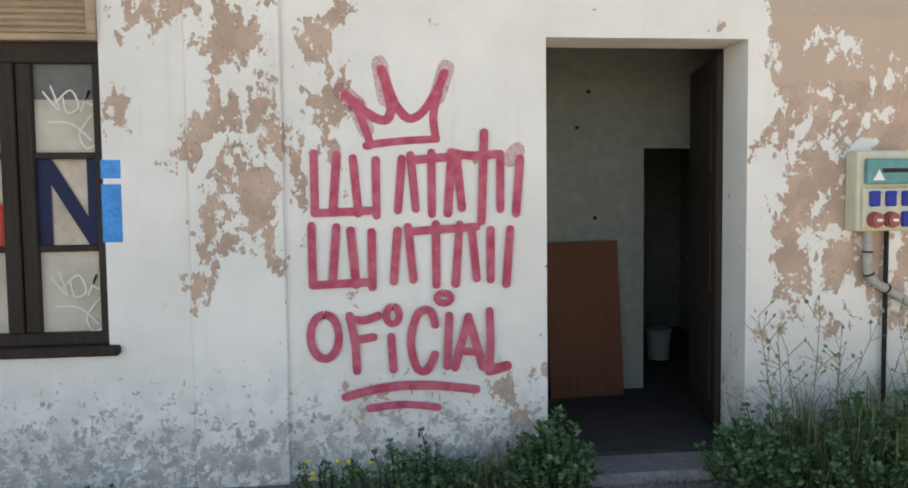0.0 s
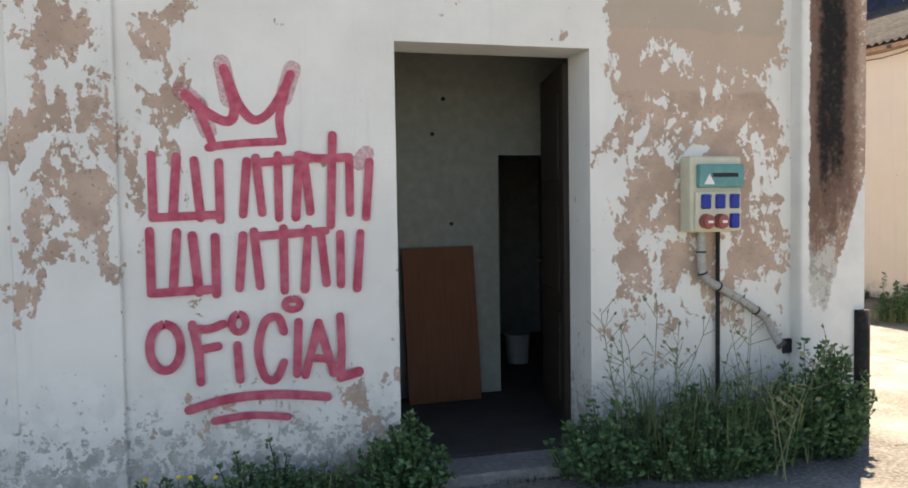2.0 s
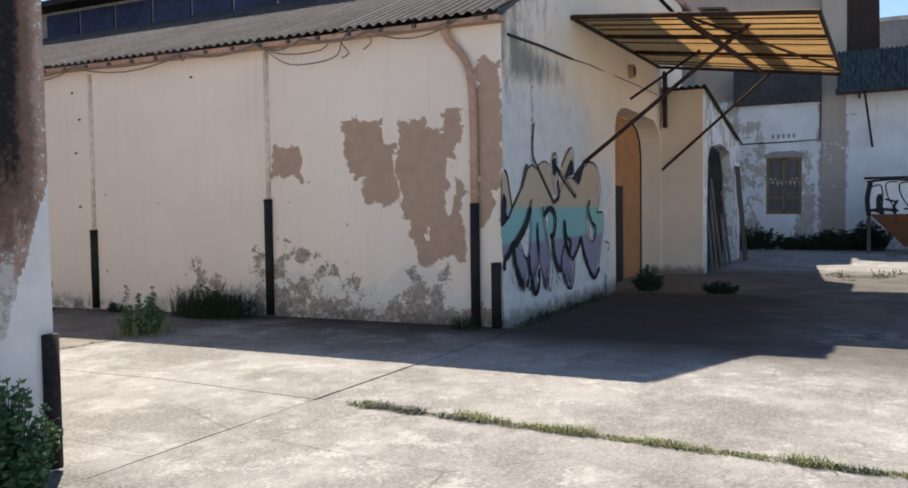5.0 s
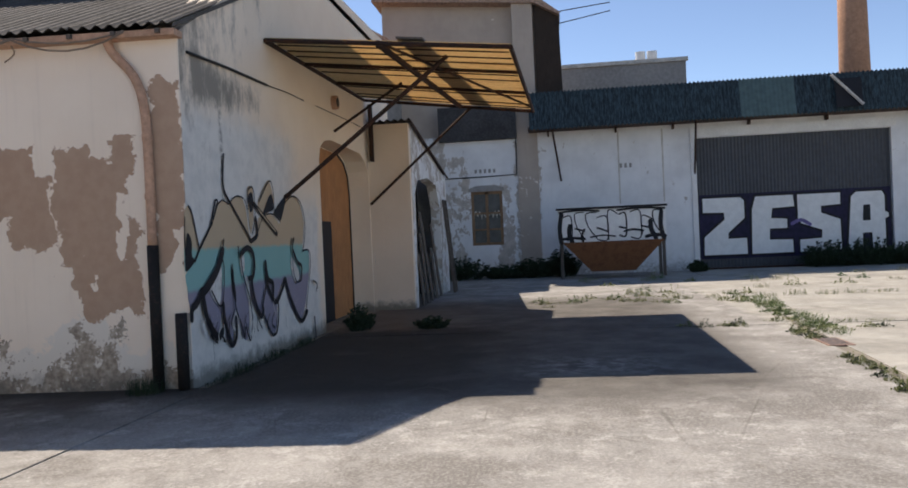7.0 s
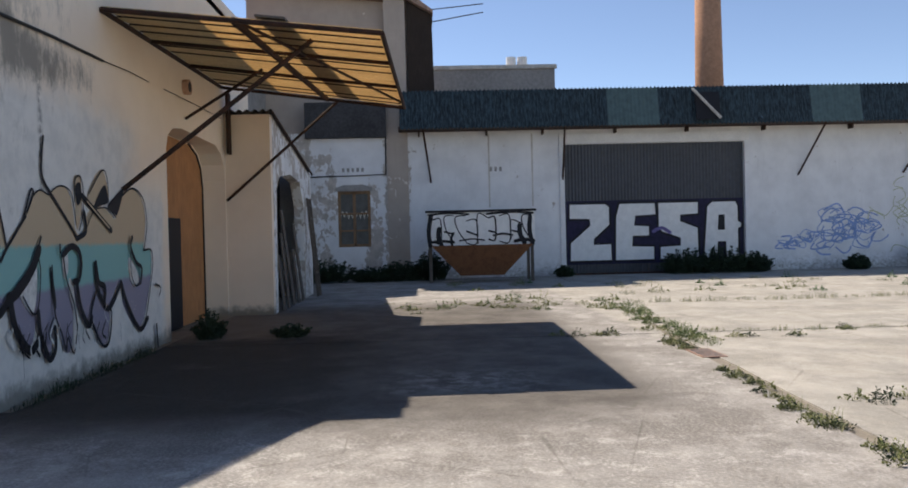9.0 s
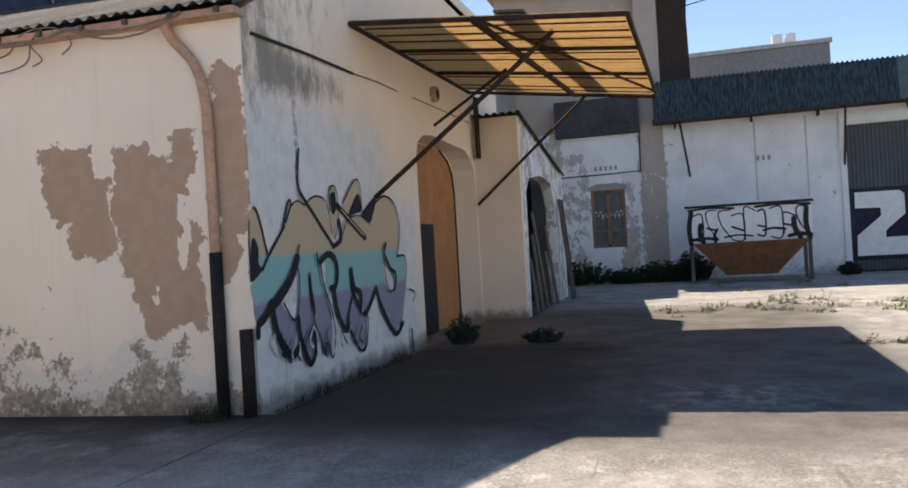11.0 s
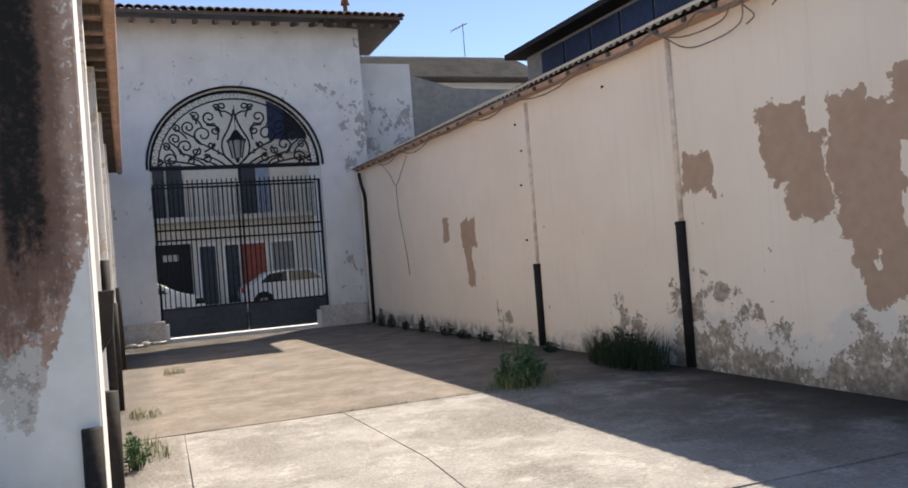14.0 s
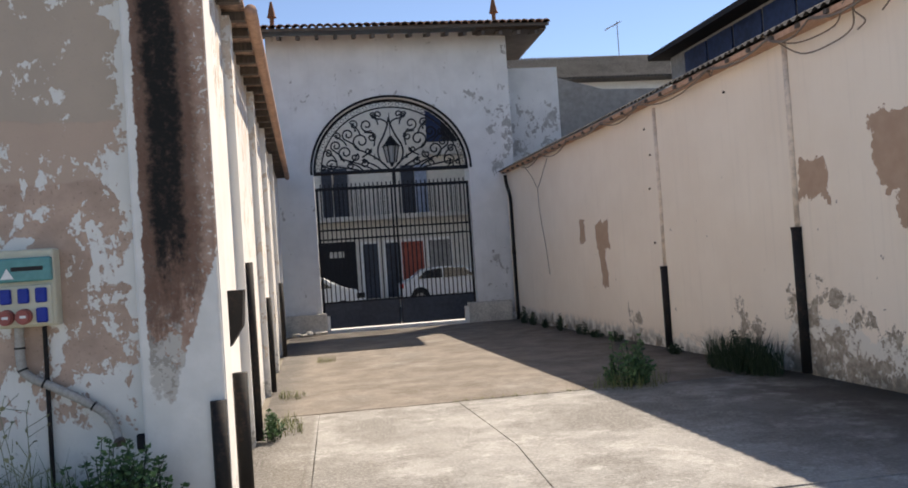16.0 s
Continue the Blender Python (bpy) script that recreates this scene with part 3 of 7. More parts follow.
def grid_wall(us, vs, holes, to3d, depth):
    """A wall of thickness depth over the grid us x vs, open in the cells named by holes (i, j)."""
    bm = bmesh.new()
    vert = {}

    def at(i, j, k):
        if (i, j, k) not in vert:
            vert[i, j, k] = bm.verts.new(to3d(us[i], vs[j], depth * k))
        return vert[i, j, k]

    solid = lambda i, j: 0 <= i < len(us) - 1 and 0 <= j < len(vs) - 1 and (i, j) not in holes
    for i in range(len(us) - 1):
        for j in range(len(vs) - 1):
            if not solid(i, j):
                continue
            for k in (0, 1):
                bm.faces.new((at(i, j, k), at(i + 1, j, k), at(i + 1, j + 1, k), at(i, j + 1, k)))
            for di, dj, e in ((-1, 0, ((i, j), (i, j + 1))), (1, 0, ((i + 1, j), (i + 1, j + 1))), (0, -1, ((i, j), (i + 1, j))), (0, 1, ((i, j + 1), (i + 1, j + 1)))):
                if not solid(i + di, j + dj):
                    bm.faces.new((at(*e[0], 0), at(*e[1], 0), at(*e[1], 1), at(*e[0], 1)))
    return bm


def corrugated(x0, x1, pitch, amp, length, thick=0.008, steps=6):
    """A corrugated sheet in local x (waves) and y (length), z up."""
    bm = bmesh.new()
    n = max(2, int((x1 - x0) / pitch * steps))
    rows = [[], [], [], []]
    for i in range(n + 1):
        x = x0 + (x1 - x0) * i / n
        z = amp * math.sin(x / pitch * math.tau)
        for k, (y, dz) in enumerate(((0, 0), (length, 0), (length, -thick), (0, -thick))):
            rows[k].append(bm.verts.new((x, y, z + dz)))
    for i in range(n):
        for k in range(4):
            bm.faces.new((rows[k][i], rows[k][i + 1], rows[(k + 1) % 4][i + 1], rows[(k + 1) % 4][i]))
    return bm


on_front = lambda u, v, w: (u, -w, v)             # wall of the old office, y = 0, w towards the yard
on_workshop = lambda u, v, w: (u, -0.5 - w, v)    # front of the workshop, y = -0.5
ALLEY = -0.034                                     # the alley's drift in x per metre of y
alley_x = lambda x, y: x + ALLEY * y
on_shed = lambda u, v, w: (27.2 - w, -u, v)       # far shed, x = 27.2; u runs to the right as seen from the yard


def ground_z(y):
    return -0.012 * min(max(y - 3.3, 0), 13.2)


def placed(build, offset):
    """Run a build function and shift all top-level objects that it made."""
    before = set(scene.objects)
    build()
    for o in scene.objects:
        if o not in before and o.parent is None:
            o.location = o.location + Vector(offset)


OFFICE, WORKSHOP, GATE, SHED = (-0.075, 0.0, 0.028), (0.11, 0.18, 0.015), (0.02, 0.45, 0.03), (0.03, 0.33, 0.0)


# ---- ground ----
def build_ground():
    bm = bmesh.new()
    ys = (-250, -30, 3.3, 16.5, 40, 250)
    rows = [[bm.verts.new((x, y, ground_z(y) - 0.018)) for x in (-250, 0, 250)] for y in ys]
    for a, b in zip(rows, rows[1:]):
        for i in range(2):
            bm.faces.new((a[i], a[i + 1], b[i + 1], b[i]))
    g = setting("ground", bm, M_EARTH, "dusty earth under broken concrete slabs", "ground")
    rnd = random.Random(5)

    def slab(corners):
        """A worn slab between four corners (counter-clockwise), its edge chipped."""
        bm = bmesh.new()
        top, c = [], sum((Vector((*p, 0)) for p in corners), Vector()) / len(corners)
        for i in range(len(corners)):
            a, b = Vector((*corners[i], 0)), Vector((*corners[(i + 1) % len(corners)], 0))
            n = max(2, int((b - a).length / 0.35))
            for k in range(n):
                p = a.lerp(b, k / n)
                inward = (c - p).normalized()
                top.append(p + inward * (0.002 + 0.012 * abs(noise.noise(p * 1.7)) + rnd.random() * 0.005))
        lift = rnd.uniform(-0.004, 0.004)
        t = [bm.verts.new((p.x, p.y, ground_z(p.y) + lift)) for p in top]
        lo = [bm.verts.new((p.x, p.y, ground_z(p.y) - 0.06)) for p in top]
        bm.faces.new(t)
        for i in range(len(t)):
            j = (i + 1) % len(t)
            bm.faces.new((t[i], lo[i], lo[j], t[j]))
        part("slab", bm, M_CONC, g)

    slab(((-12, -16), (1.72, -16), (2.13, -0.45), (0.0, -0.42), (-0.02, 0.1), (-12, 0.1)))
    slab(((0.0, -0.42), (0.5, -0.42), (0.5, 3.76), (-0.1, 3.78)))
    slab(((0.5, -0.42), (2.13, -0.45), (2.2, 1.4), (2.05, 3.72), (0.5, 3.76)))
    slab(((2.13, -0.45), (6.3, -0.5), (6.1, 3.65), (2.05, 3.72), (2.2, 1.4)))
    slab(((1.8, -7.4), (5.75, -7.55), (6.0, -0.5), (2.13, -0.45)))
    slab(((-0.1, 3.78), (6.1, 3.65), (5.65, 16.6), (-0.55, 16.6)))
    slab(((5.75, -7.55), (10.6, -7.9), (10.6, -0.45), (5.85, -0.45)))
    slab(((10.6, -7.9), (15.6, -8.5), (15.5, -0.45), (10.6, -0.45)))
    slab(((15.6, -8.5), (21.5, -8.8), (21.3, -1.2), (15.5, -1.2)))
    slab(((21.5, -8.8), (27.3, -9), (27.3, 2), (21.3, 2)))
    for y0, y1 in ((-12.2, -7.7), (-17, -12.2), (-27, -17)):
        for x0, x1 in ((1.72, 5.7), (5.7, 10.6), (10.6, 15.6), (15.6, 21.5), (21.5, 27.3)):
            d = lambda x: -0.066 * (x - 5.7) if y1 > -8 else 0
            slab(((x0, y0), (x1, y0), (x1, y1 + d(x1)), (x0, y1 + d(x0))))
    # brick drain beside the grassy joint
    grate = part("drain_surround", box(8.25, 8.95, -7.98, -7.66, -0.012, 0.006), M_OLDBRICK, g, "reddish brick drain surround")
    for i in range(9):
        part("drain_slot", box(8.29 + i * 0.072, 8.315 + i * 0.072, -7.95, -7.69, 0.0, 0.010), M_STEP, grate)
    # street beyond the gate
    setting("road", box(-60, 60, 17.6, 27.0, -0.3, -0.12), M_ASPHALT, "grey asphalt street beyond the gate", "road")
    setting("pavement", box(-60, 60, 27.0, 28.2, -0.3, -0.06, bev=0.02), M_STONE, "pale kerbed pavement across the street", "pavement")


build_ground()


# ---- old office with the red writing ----
def build_office():
    us = [-9.0, -7.2, -5.43, -3.0, -1.80, -0.30]
    vs = [-0.1, 0.06, 0.78, 2.42, 2.465, 4.15]
    wall = setting("wall_office", grid_wall(us, vs, {(1, 2), (3, 1), (3, 2), (3, 3), (3, 0)}, lambda u, v, w: (u, w, v), 0.32), M_FRONT,
                   "white lime-washed wall flaking to pinkish plaster", "wall")
    part("pilaster", box(-4.985, -4.475, -0.03, 0.0, -0.1, 4.15, bev=0.008), M_FRONT, wall, "shallow flaking pilaster strip")
    corner = part("corner_pilaster", box(-0.37, 0.13, -0.11, 0.20, -0.1, 4.15, bev=0.02, seg=2), M_SOOT, wall, "corner pilaster with a black soot run")
    part("pilaster_side", box(0.128, 0.134, -0.09, 0.20, -0.1, 4.1), M_SIDE, wall)
    # notch drawn as a raised black block, its darkness in the colour
    part("cable_notch", box(-0.44, -0.36, -0.02, 0.0, 0.52, 0.62, bev=0.01), M_BLACK, wall)
    # side wall along the alley, its buttress strips and a dark niche
    side = setting("wall_alley_office", prism([(0.20, -0.3), (16.6, -0.3), (16.6, 4.05), (0.20, 4.15)], lambda y, z, w: (alley_x(0.02 - w, y), y, z), 0.3), M_SIDE,
                   "sunlit whitewashed alley wall with faint stains", "wall")
    for y0, y1, d in ((0.20, 0.36, 0.08), (2.36, 2.64, 0.08), (5.6, 5.9, 0.08), (8.4, 8.62, 0.08), (11.4, 11.62, 0.08)):
        part("buttress_strip", prism([(y0, -0.2), (y1, -0.2), (y1, 4.0), (y0, 4.0)], lambda y, z, w: (alley_x(0.02 + w, y), y, z), d), M_SIDE, side)
    part("meter_bracket", prism([(0.0, 1.46), (0.15, 1.46), (0.13, 1.2), (0.04, 1.06), (0.0, 1.1)], lambda x, z, w: (x + 0.04, 0.62 + w, z), 0.16), M_BLACKPIPE, side, "black iron bracket box on the wall")
    # roof: tiles on the alley side, closed plate above
    roof = setting("roof_office", prism([(0.24, 4.09), (0.24, 4.14), (-4.5, 5.6), (-9.2, 4.2), (-9.2, 4.07)], lambda x, z, w: (alley_x(x, -0.15 + w), -0.15 + w, z), 16.7), M_TILE, "tiled roof of the old office", "roof")
    for i in range(30):
        y = 0.4 + i * 0.53
        part("rafter_end", box(alley_x(0.02, y), alley_x(0.23, y), y, y + 0.07, 4.0, 4.085), M_GREYWOOD, roof)
    bm = tube([(alley_x(0.30, y), y, 4.06 - 0.002 * y) for y in np.linspace(2.4, 16.0, 14)], 0.06, 10)
    g = tagged(link("gutter", bm, M_CLAYPIPE, None, True), "terracotta-coloured eaves gutter along the alley", "gutter")
    # inside: back room seen through the open door
    room = setting("room_wall", grid_wall([-4.6, -1.89, -1.18, -0.5], [0.0, 1.92, 3.1], {(1, 0)}, lambda u, v, w: (u, 1.5 + w, v), 0.12), M_ROOM, "dim greenish inner wall with nail marks", "wall")
    setting("room_floor", box(-4.6, -0.4, 0.022, 4.2, -0.05, 0.05), plain("dark_floor", (0.05, 0.043, 0.04), 0.85), "dark dusty floor inside the office", "floor")
    setting("room_ceiling", box(-4.7, -0.35, 0.3, 4.3, 3.1, 3.2), M_ROOM, "dim ceiling of the room", "ceiling")
    setting("room_side_west", box(-4.72, -4.6, 0.3, 4.3, 0.0, 3.1), M_ROOM, "dim side wall of the room", "wall")
    setting("room_side_east", box(-0.5, -0.38, 0.3, 4.3, 0.0, 3.1), M_ROOM, "dim side wall of the room", "wall")
    setting("room_back", box(-4.6, -0.5, 4.2, 4.3, 0.0, 3.1), M_ROOM, "wall of the unlit back room", "wall")
    # holes drawn as black plugs, their darkness in the colour
    for x, z in ((-2.33, 2.35), (-2.42, 2.08), (-2.28, 1.39)):
        part("nail_hole", tube([(x, 1.485, z), (x, 1.502, z)], 0.016, 8), M_BLACK, room)
    setting("threshold", box(-3.02, -1.8, -0.30, 0.02, -0.06, 0.035, bev=0.012), M_STEP, "worn stone doorstep", "step")
    # door leaf, open inwards
    m = pose(-1.815, 0.33, 0.06, 0, 0, 78)
    d = tagged(thing("door_1", m, "dark brown panelled door standing open", "door"), kind="structure")
    part("door_leaf", box(0.0, 0.86, -0.022, 0.022, 0.0, 2.38, bev=0.006), M_DARKWOOD, d)
    for z0, z1 in ((0.15, 0.75), (0.88, 1.5), (1.63, 2.2)):
        part("door_panel", box(0.12, 0.74, 0.018, 0.034, z0, z1, bev=0.01), M_DARKWOOD, d)
        part("door_panel", box(0.12, 0.74, -0.034, -0.018, z0, z1, bev=0.01), M_DARKWOOD, d)
    part("door_handle", tube([(0.80, 0.02, 1.05), (0.80, 0.07, 1.05), (0.70, 0.07, 1.05)], 0.009), M_IRON, d)
    b = thing("leaning_board", pose(-2.68, 1.28, 0.05, -7, -0.6, 0), "orange-brown plywood board leaning on the wall", "board")
    part("board", box(0.0, 0.565, 0.0, 0.018, 0.0, 1.17, bev=0.003), M_PLY, b)
    k = thing("bucket", pose(-1.37, 2.55, 0.02), "dusty white plastic bucket on the dark floor", "bucket")
    bm = tube([(0, 0, 0), (0, 0, 0.30)], 0.095, 20, taper=1.2)
    dusty = plain("dusty_plastic", (0.30, 0.30, 0.29), 0.6, vary=0.15)
    part("body", bm, dusty, k, smooth=False)
    part("rim", tube([(0.118 * math.cos(a), 0.118 * math.sin(a), 0.30) for a in np.linspace(0, math.tau, 21)], 0.008, 6), dusty, k)


placed(build_office, OFFICE)


def build_office_window():
    """Boarded casement with painted letters across its panes, and a louvred blind above."""
    w = tagged(thing("window_1", pose(0, 0, 0), "brown wooden casement window with painted-over panes", "window"), kind="structure")
    part("window_sill", box(-7.3, -5.37, -0.05, 0.2, 0.735, 0.79, bev=0.012), M_DARKWOOD, w, "rotten dark wooden sill")
    part("head", box(-7.2, -5.43, 0.02, 0.12, 2.31, 2.42, bev=0.006), M_DARKWOOD, w)
    part("foot", box(-7.2, -5.43, 0.02, 0.12, 0.79, 0.86, bev=0.006), M_DARKWOOD, w)
    for x0, x1, y0 in ((-5.475, -5.43, 0.02), (-5.87, -5.79, 0.03), (-5.955, -5.875, 0.015), (-6.42, -6.35, 0.03), (-6.85, -6.78, 0.02)):
        part("stile", box(x0, x1, y0, 0.10, 0.86, 2.31, bev=0.006), M_DARKWOOD, w)
    pane = Mat("painted_pane", 0.5, 0, 0.4)
    n = pane.noise(3.5, 6)
    pane = pane.done(pane.mix(n.ramp(0.35, 0.65), (0.40, 0.37, 0.29), (0.52, 0.48, 0.40)), n, 0.1, 0.003)
    darkp = plain("dirty_pane", (0.12, 0.12, 0.11), 0.35, grain=9)
    for x0, x1 in ((-5.79, -5.475), (-6.35, -5.955), (-6.78, -6.42)):
        for z0, z1, m in ((0.86, 1.30, pane), (1.335, 1.80, plain("papered_pane", (0.50, 0.42, 0.34), 0.6, grain=9)), (1.835, 2.12, pane), (2.12, 2.31, darkp)):
            part("pane", box(x0, x1, 0.065, 0.072, z0, z1), m, w)
        for z in (1.30, 1.80):
            part("rail", box(x0, x1, 0.03, 0.09, z, z + 0.035, bev=0.005), M_DARKWOOD, w)
    blind = tagged(thing("blind_box", pose(0, 0, 0), "sun-bleached wooden louvred blind above the window", "blind"), kind="structure")
    part("blind_frame", box(-7.25, -5.43, -0.03, 0.02, 2.42, 2.455, bev=0.004), M_TANWOOD, blind)
    part("blind_frame", box(-5.48, -5.43, -0.03, 0.02, 2.455, 3.2, bev=0.004), M_TANWOOD, blind)
    for i in range(20):
        bm = box(-7.25, -5.48, -0.006, 0.006, -0.02, 0.02)
        bm.transform(pose(0, -0.005, 2.478 + i * 0.034, -38, 0, 0))
        part("louvre", bm, M_TANWOOD, blind)
    # writing across panes and wall
    on_pane = lambda u, v, d: (u, 0.06 - d, v)
    g = thing("painted_letters", pose(0, 0, 0), "large blue and red letters painted across window and wall", "graffiti")
    part("letter_bar", stroke([(-5.755, 1.335), (-5.755, 1.80)], 0.075, on_pane, steps=0), M_NAVY, g)
    part("letter_bar", stroke([(-5.735, 1.77), (-5.50, 1.36)], 0.075, on_pane, lift=0.004, steps=0), M_NAVY, g)
    part("letter_bar", stroke([(-5.50, 1.335), (-5.50, 1.80)], 0.06, on_pane, lift=0.005, steps=0), M_NAVY, g)
    for z0, z1 in ((1.34, 1.67), (1.685, 1.80)):
        part("letter_bar", box(-5.445, -5.33, -0.004, 0.02, z0, z1, bev=0.012), M_SKYBLUE, g, "sky blue bar on the wall edge")
    part("letter_bar", stroke([(-6.08, 1.34), (-6.08, 1.79)], 0.07, on_pane, steps=0), M_SCARLET, g, "scarlet letter")
    part("letter_bar", stroke([(-6.08, 1.62), (-5.97, 1.5), (-5.965, 1.35)], 0.06, on_pane, lift=0.004), M_SCARLET, g)
    # thin unreadable tags
    t = thing("marker_scribble", pose(0, 0, 0), "thin pale marker scribbles on the window panes", "graffiti")
    for z in (2.06, 1.06):
        for k, pts in enumerate(([(-5.74, 0.10), (-5.66, 0.0), (-5.70, 0.13)], [(-5.69, 0.03), (-5.60, 0.11), (-5.56, 0.02), (-5.62, -0.01), (-5.64, 0.07)],
                                 [(-5.55, 0.0), (-5.50, 0.11), (-5.52, 0.05), (-5.46, 0.02)], [(-5.72, -0.06), (-5.60, -0.07), (-5.50, -0.16)],
                                 [(-5.49, -0.02), (-5.56, -0.12), (-5.53, -0.20), (-5.47, -0.18)])):
            part("scribble", stroke([(u, z + v) for u, v in pts], 0.011, on_pane, lift=0.002 + 0.0006 * k), M_SCRIBBLE, t)


placed(build_office_window, OFFICE)


def build_red_writing():
    """Sprayed crown, two rows of plain bars for a name, one readable word and two underlines."""
    g = thing("red_graffiti", pose(0, 0, 0), "crimson sprayed crown and capital letters on the wall", "graffiti")
    W = 0.047
    count = []

    def put(name, pts, w=W, steps=5):
        count.append(name)
        ring = len(pts) > 8
        return part(name, stroke(pts, w, on_front, lift=0.003 + 0.0004 * len(count), steps=steps, caps=not ring), M_REDPAINT, g)

    put("crown_line", [(-4.13, 2.14), (-4.03, 2.05), (-3.92, 2.0), (-3.88, 2.06), (-3.905, 2.2), (-3.93, 2.28)], 0.055)
    put("crown_line", [(-3.90, 2.2), (-3.85, 2.08), (-3.78, 2.01), (-3.70, 2.05), (-3.62, 2.17), (-3.58, 2.26)], 0.05)
    put("crown_line", [(-4.06, 2.05), (-4.0, 1.88), (-4.02, 1.86)], 0.045)
    put("crown_line", [(-4.01, 1.865), (-3.83, 1.885), (-3.64, 1.895)], 0.042)
    put("crown_line", [(-3.63, 1.895), (-3.645, 2.02), (-3.61, 2.16)], 0.045)
    halo = Mat("overspray_haze", 0.8)
    mixer, clear = halo.t.nodes.new("ShaderNodeMixShader"), halo.t.nodes.new("ShaderNodeBsdfTransparent")
    grains = halo.noise(70, 3).ramp(0.2, 0.75, 0.12, 0.5)
    halo.t.links.new(grains.socket, mixer.inputs[0])
    halo.t.links.new(clear.outputs[0], mixer.inputs[1])
    halo.t.links.new(halo.b.outputs[0], mixer.inputs[2])
    halo.t.links.new(mixer.outputs[0], halo.t.nodes["Material Output"].inputs[0])
    halo = halo.done((0.60, 0.16, 0.21))
    for pts in ([(-4.15, 2.16), (-4.06, 2.08)], [(-3.905, 2.12), (-3.94, 2.31)], [(-3.62, 2.13), (-3.57, 2.29)], [(-4.07, 2.08), (-4.02, 1.95)], [(-3.21, 1.78), (-3.17, 1.83)]):
        count.append("haze")
        part("overspray", stroke(pts, 0.095, on_front, lift=0.002 + 0.00004 * len(count), steps=0), halo, g, "hazy overspray")
    # the name stays plain bars
    for z0, z1, cols in ((1.49, 1.80, (-4.31, -4.21, -4.07, -3.97, -3.85, -3.75, -3.66, -3.57, -3.49, -3.27, -3.18)), (1.09, 1.40, (-4.33, -4.22, -4.09, -4.00, -3.88, -3.77, -3.64, -3.53, -3.41, -3.33, -3.24))):
        for i, u in enumerate(cols):
            lean = 0.03 * math.sin(i * 2.1)
            put("paint_bar", [(u, z0 + 0.02 * math.sin(i * 1.7)), (u + lean, z1 + 0.02 * math.cos(i))], W, 0)
        put("paint_bar", [(cols[0], z0), (cols[3], z0 + 0.01)], W, 0)
        put("paint_bar", [(cols[5], z1 - 0.02), (cols[8], z1)], W, 0)
    put("paint_bar", [(-3.38, 1.43), (-3.36, 1.93)], W, 0)
    put("paint_bar", [(-3.55, 1.82), (-3.43, 1.80), (-3.27, 1.81)], W)
    # OFICIAL
    z0, z1 = 0.645, 0.915
    put("letter_o", [(-4.27 + 0.078 * math.cos(a), 0.80 + 0.125 * math.sin(a)) for a in np.linspace(1.6, 1.6 + math.tau, 12)])
    put("letter_f", [(-4.13, z1), (-4.10, 0.75), (-4.095, 0.60)], W, 0)
    put("letter_f", [(-4.13, 0.895), (-4.05, 0.885), (-3.97, 0.91)])
    put("letter_f", [(-4.10, 0.775), (-4.0, 0.79)], W, 0)
    put("letter_i", [(-3.90, 0.79), (-3.89, 0.60)], W, 0)
    put("letter_i", [(-3.89 + 0.036 * math.cos(a), 0.91 + 0.05 * math.sin(a)) for a in np.linspace(1.6, 1.6 + math.tau, 10)], 0.04)
    put("letter_c", [(-3.65, 0.85), (-3.68, 0.93), (-3.75, 0.91), (-3.79, 0.76), (-3.76, 0.61), (-3.70, 0.59), (-3.655, 0.68)])
    put("letter_i", [(-3.57, 0.90), (-3.585, 0.61)], W, 0)
    put("letter_i", [(-3.60 + 0.04 * math.cos(a), 1.0 + 0.03 * math.sin(a)) for a in np.linspace(1.6, 1.6 + math.tau, 9)], 0.04)
    put("letter_a", [(-3.54, 0.60), (-3.46, 0.89)], W, 0)
    put("letter_a", [(-3.46, 0.88), (-3.38, 0.60)], W, 0)
    put("letter_a", [(-3.51, 0.695), (-3.41, 0.685)], W, 0)
    put("letter_l", [(-3.34, 0.92), (-3.335, 0.74), (-3.345, 0.57)], W, 0)
    put("letter_l", [(-3.345, 0.575), (-3.24, 0.60)], 0.055, 0)
    put("underline", [(-4.16, 0.455), (-3.95, 0.50), (-3.70, 0.505), (-3.42, 0.47)], 0.05)
    put("underline", [(-4.03, 0.385), (-3.84, 0.40), (-3.64, 0.375)], 0.042)


placed(build_red_writing, OFFICE)


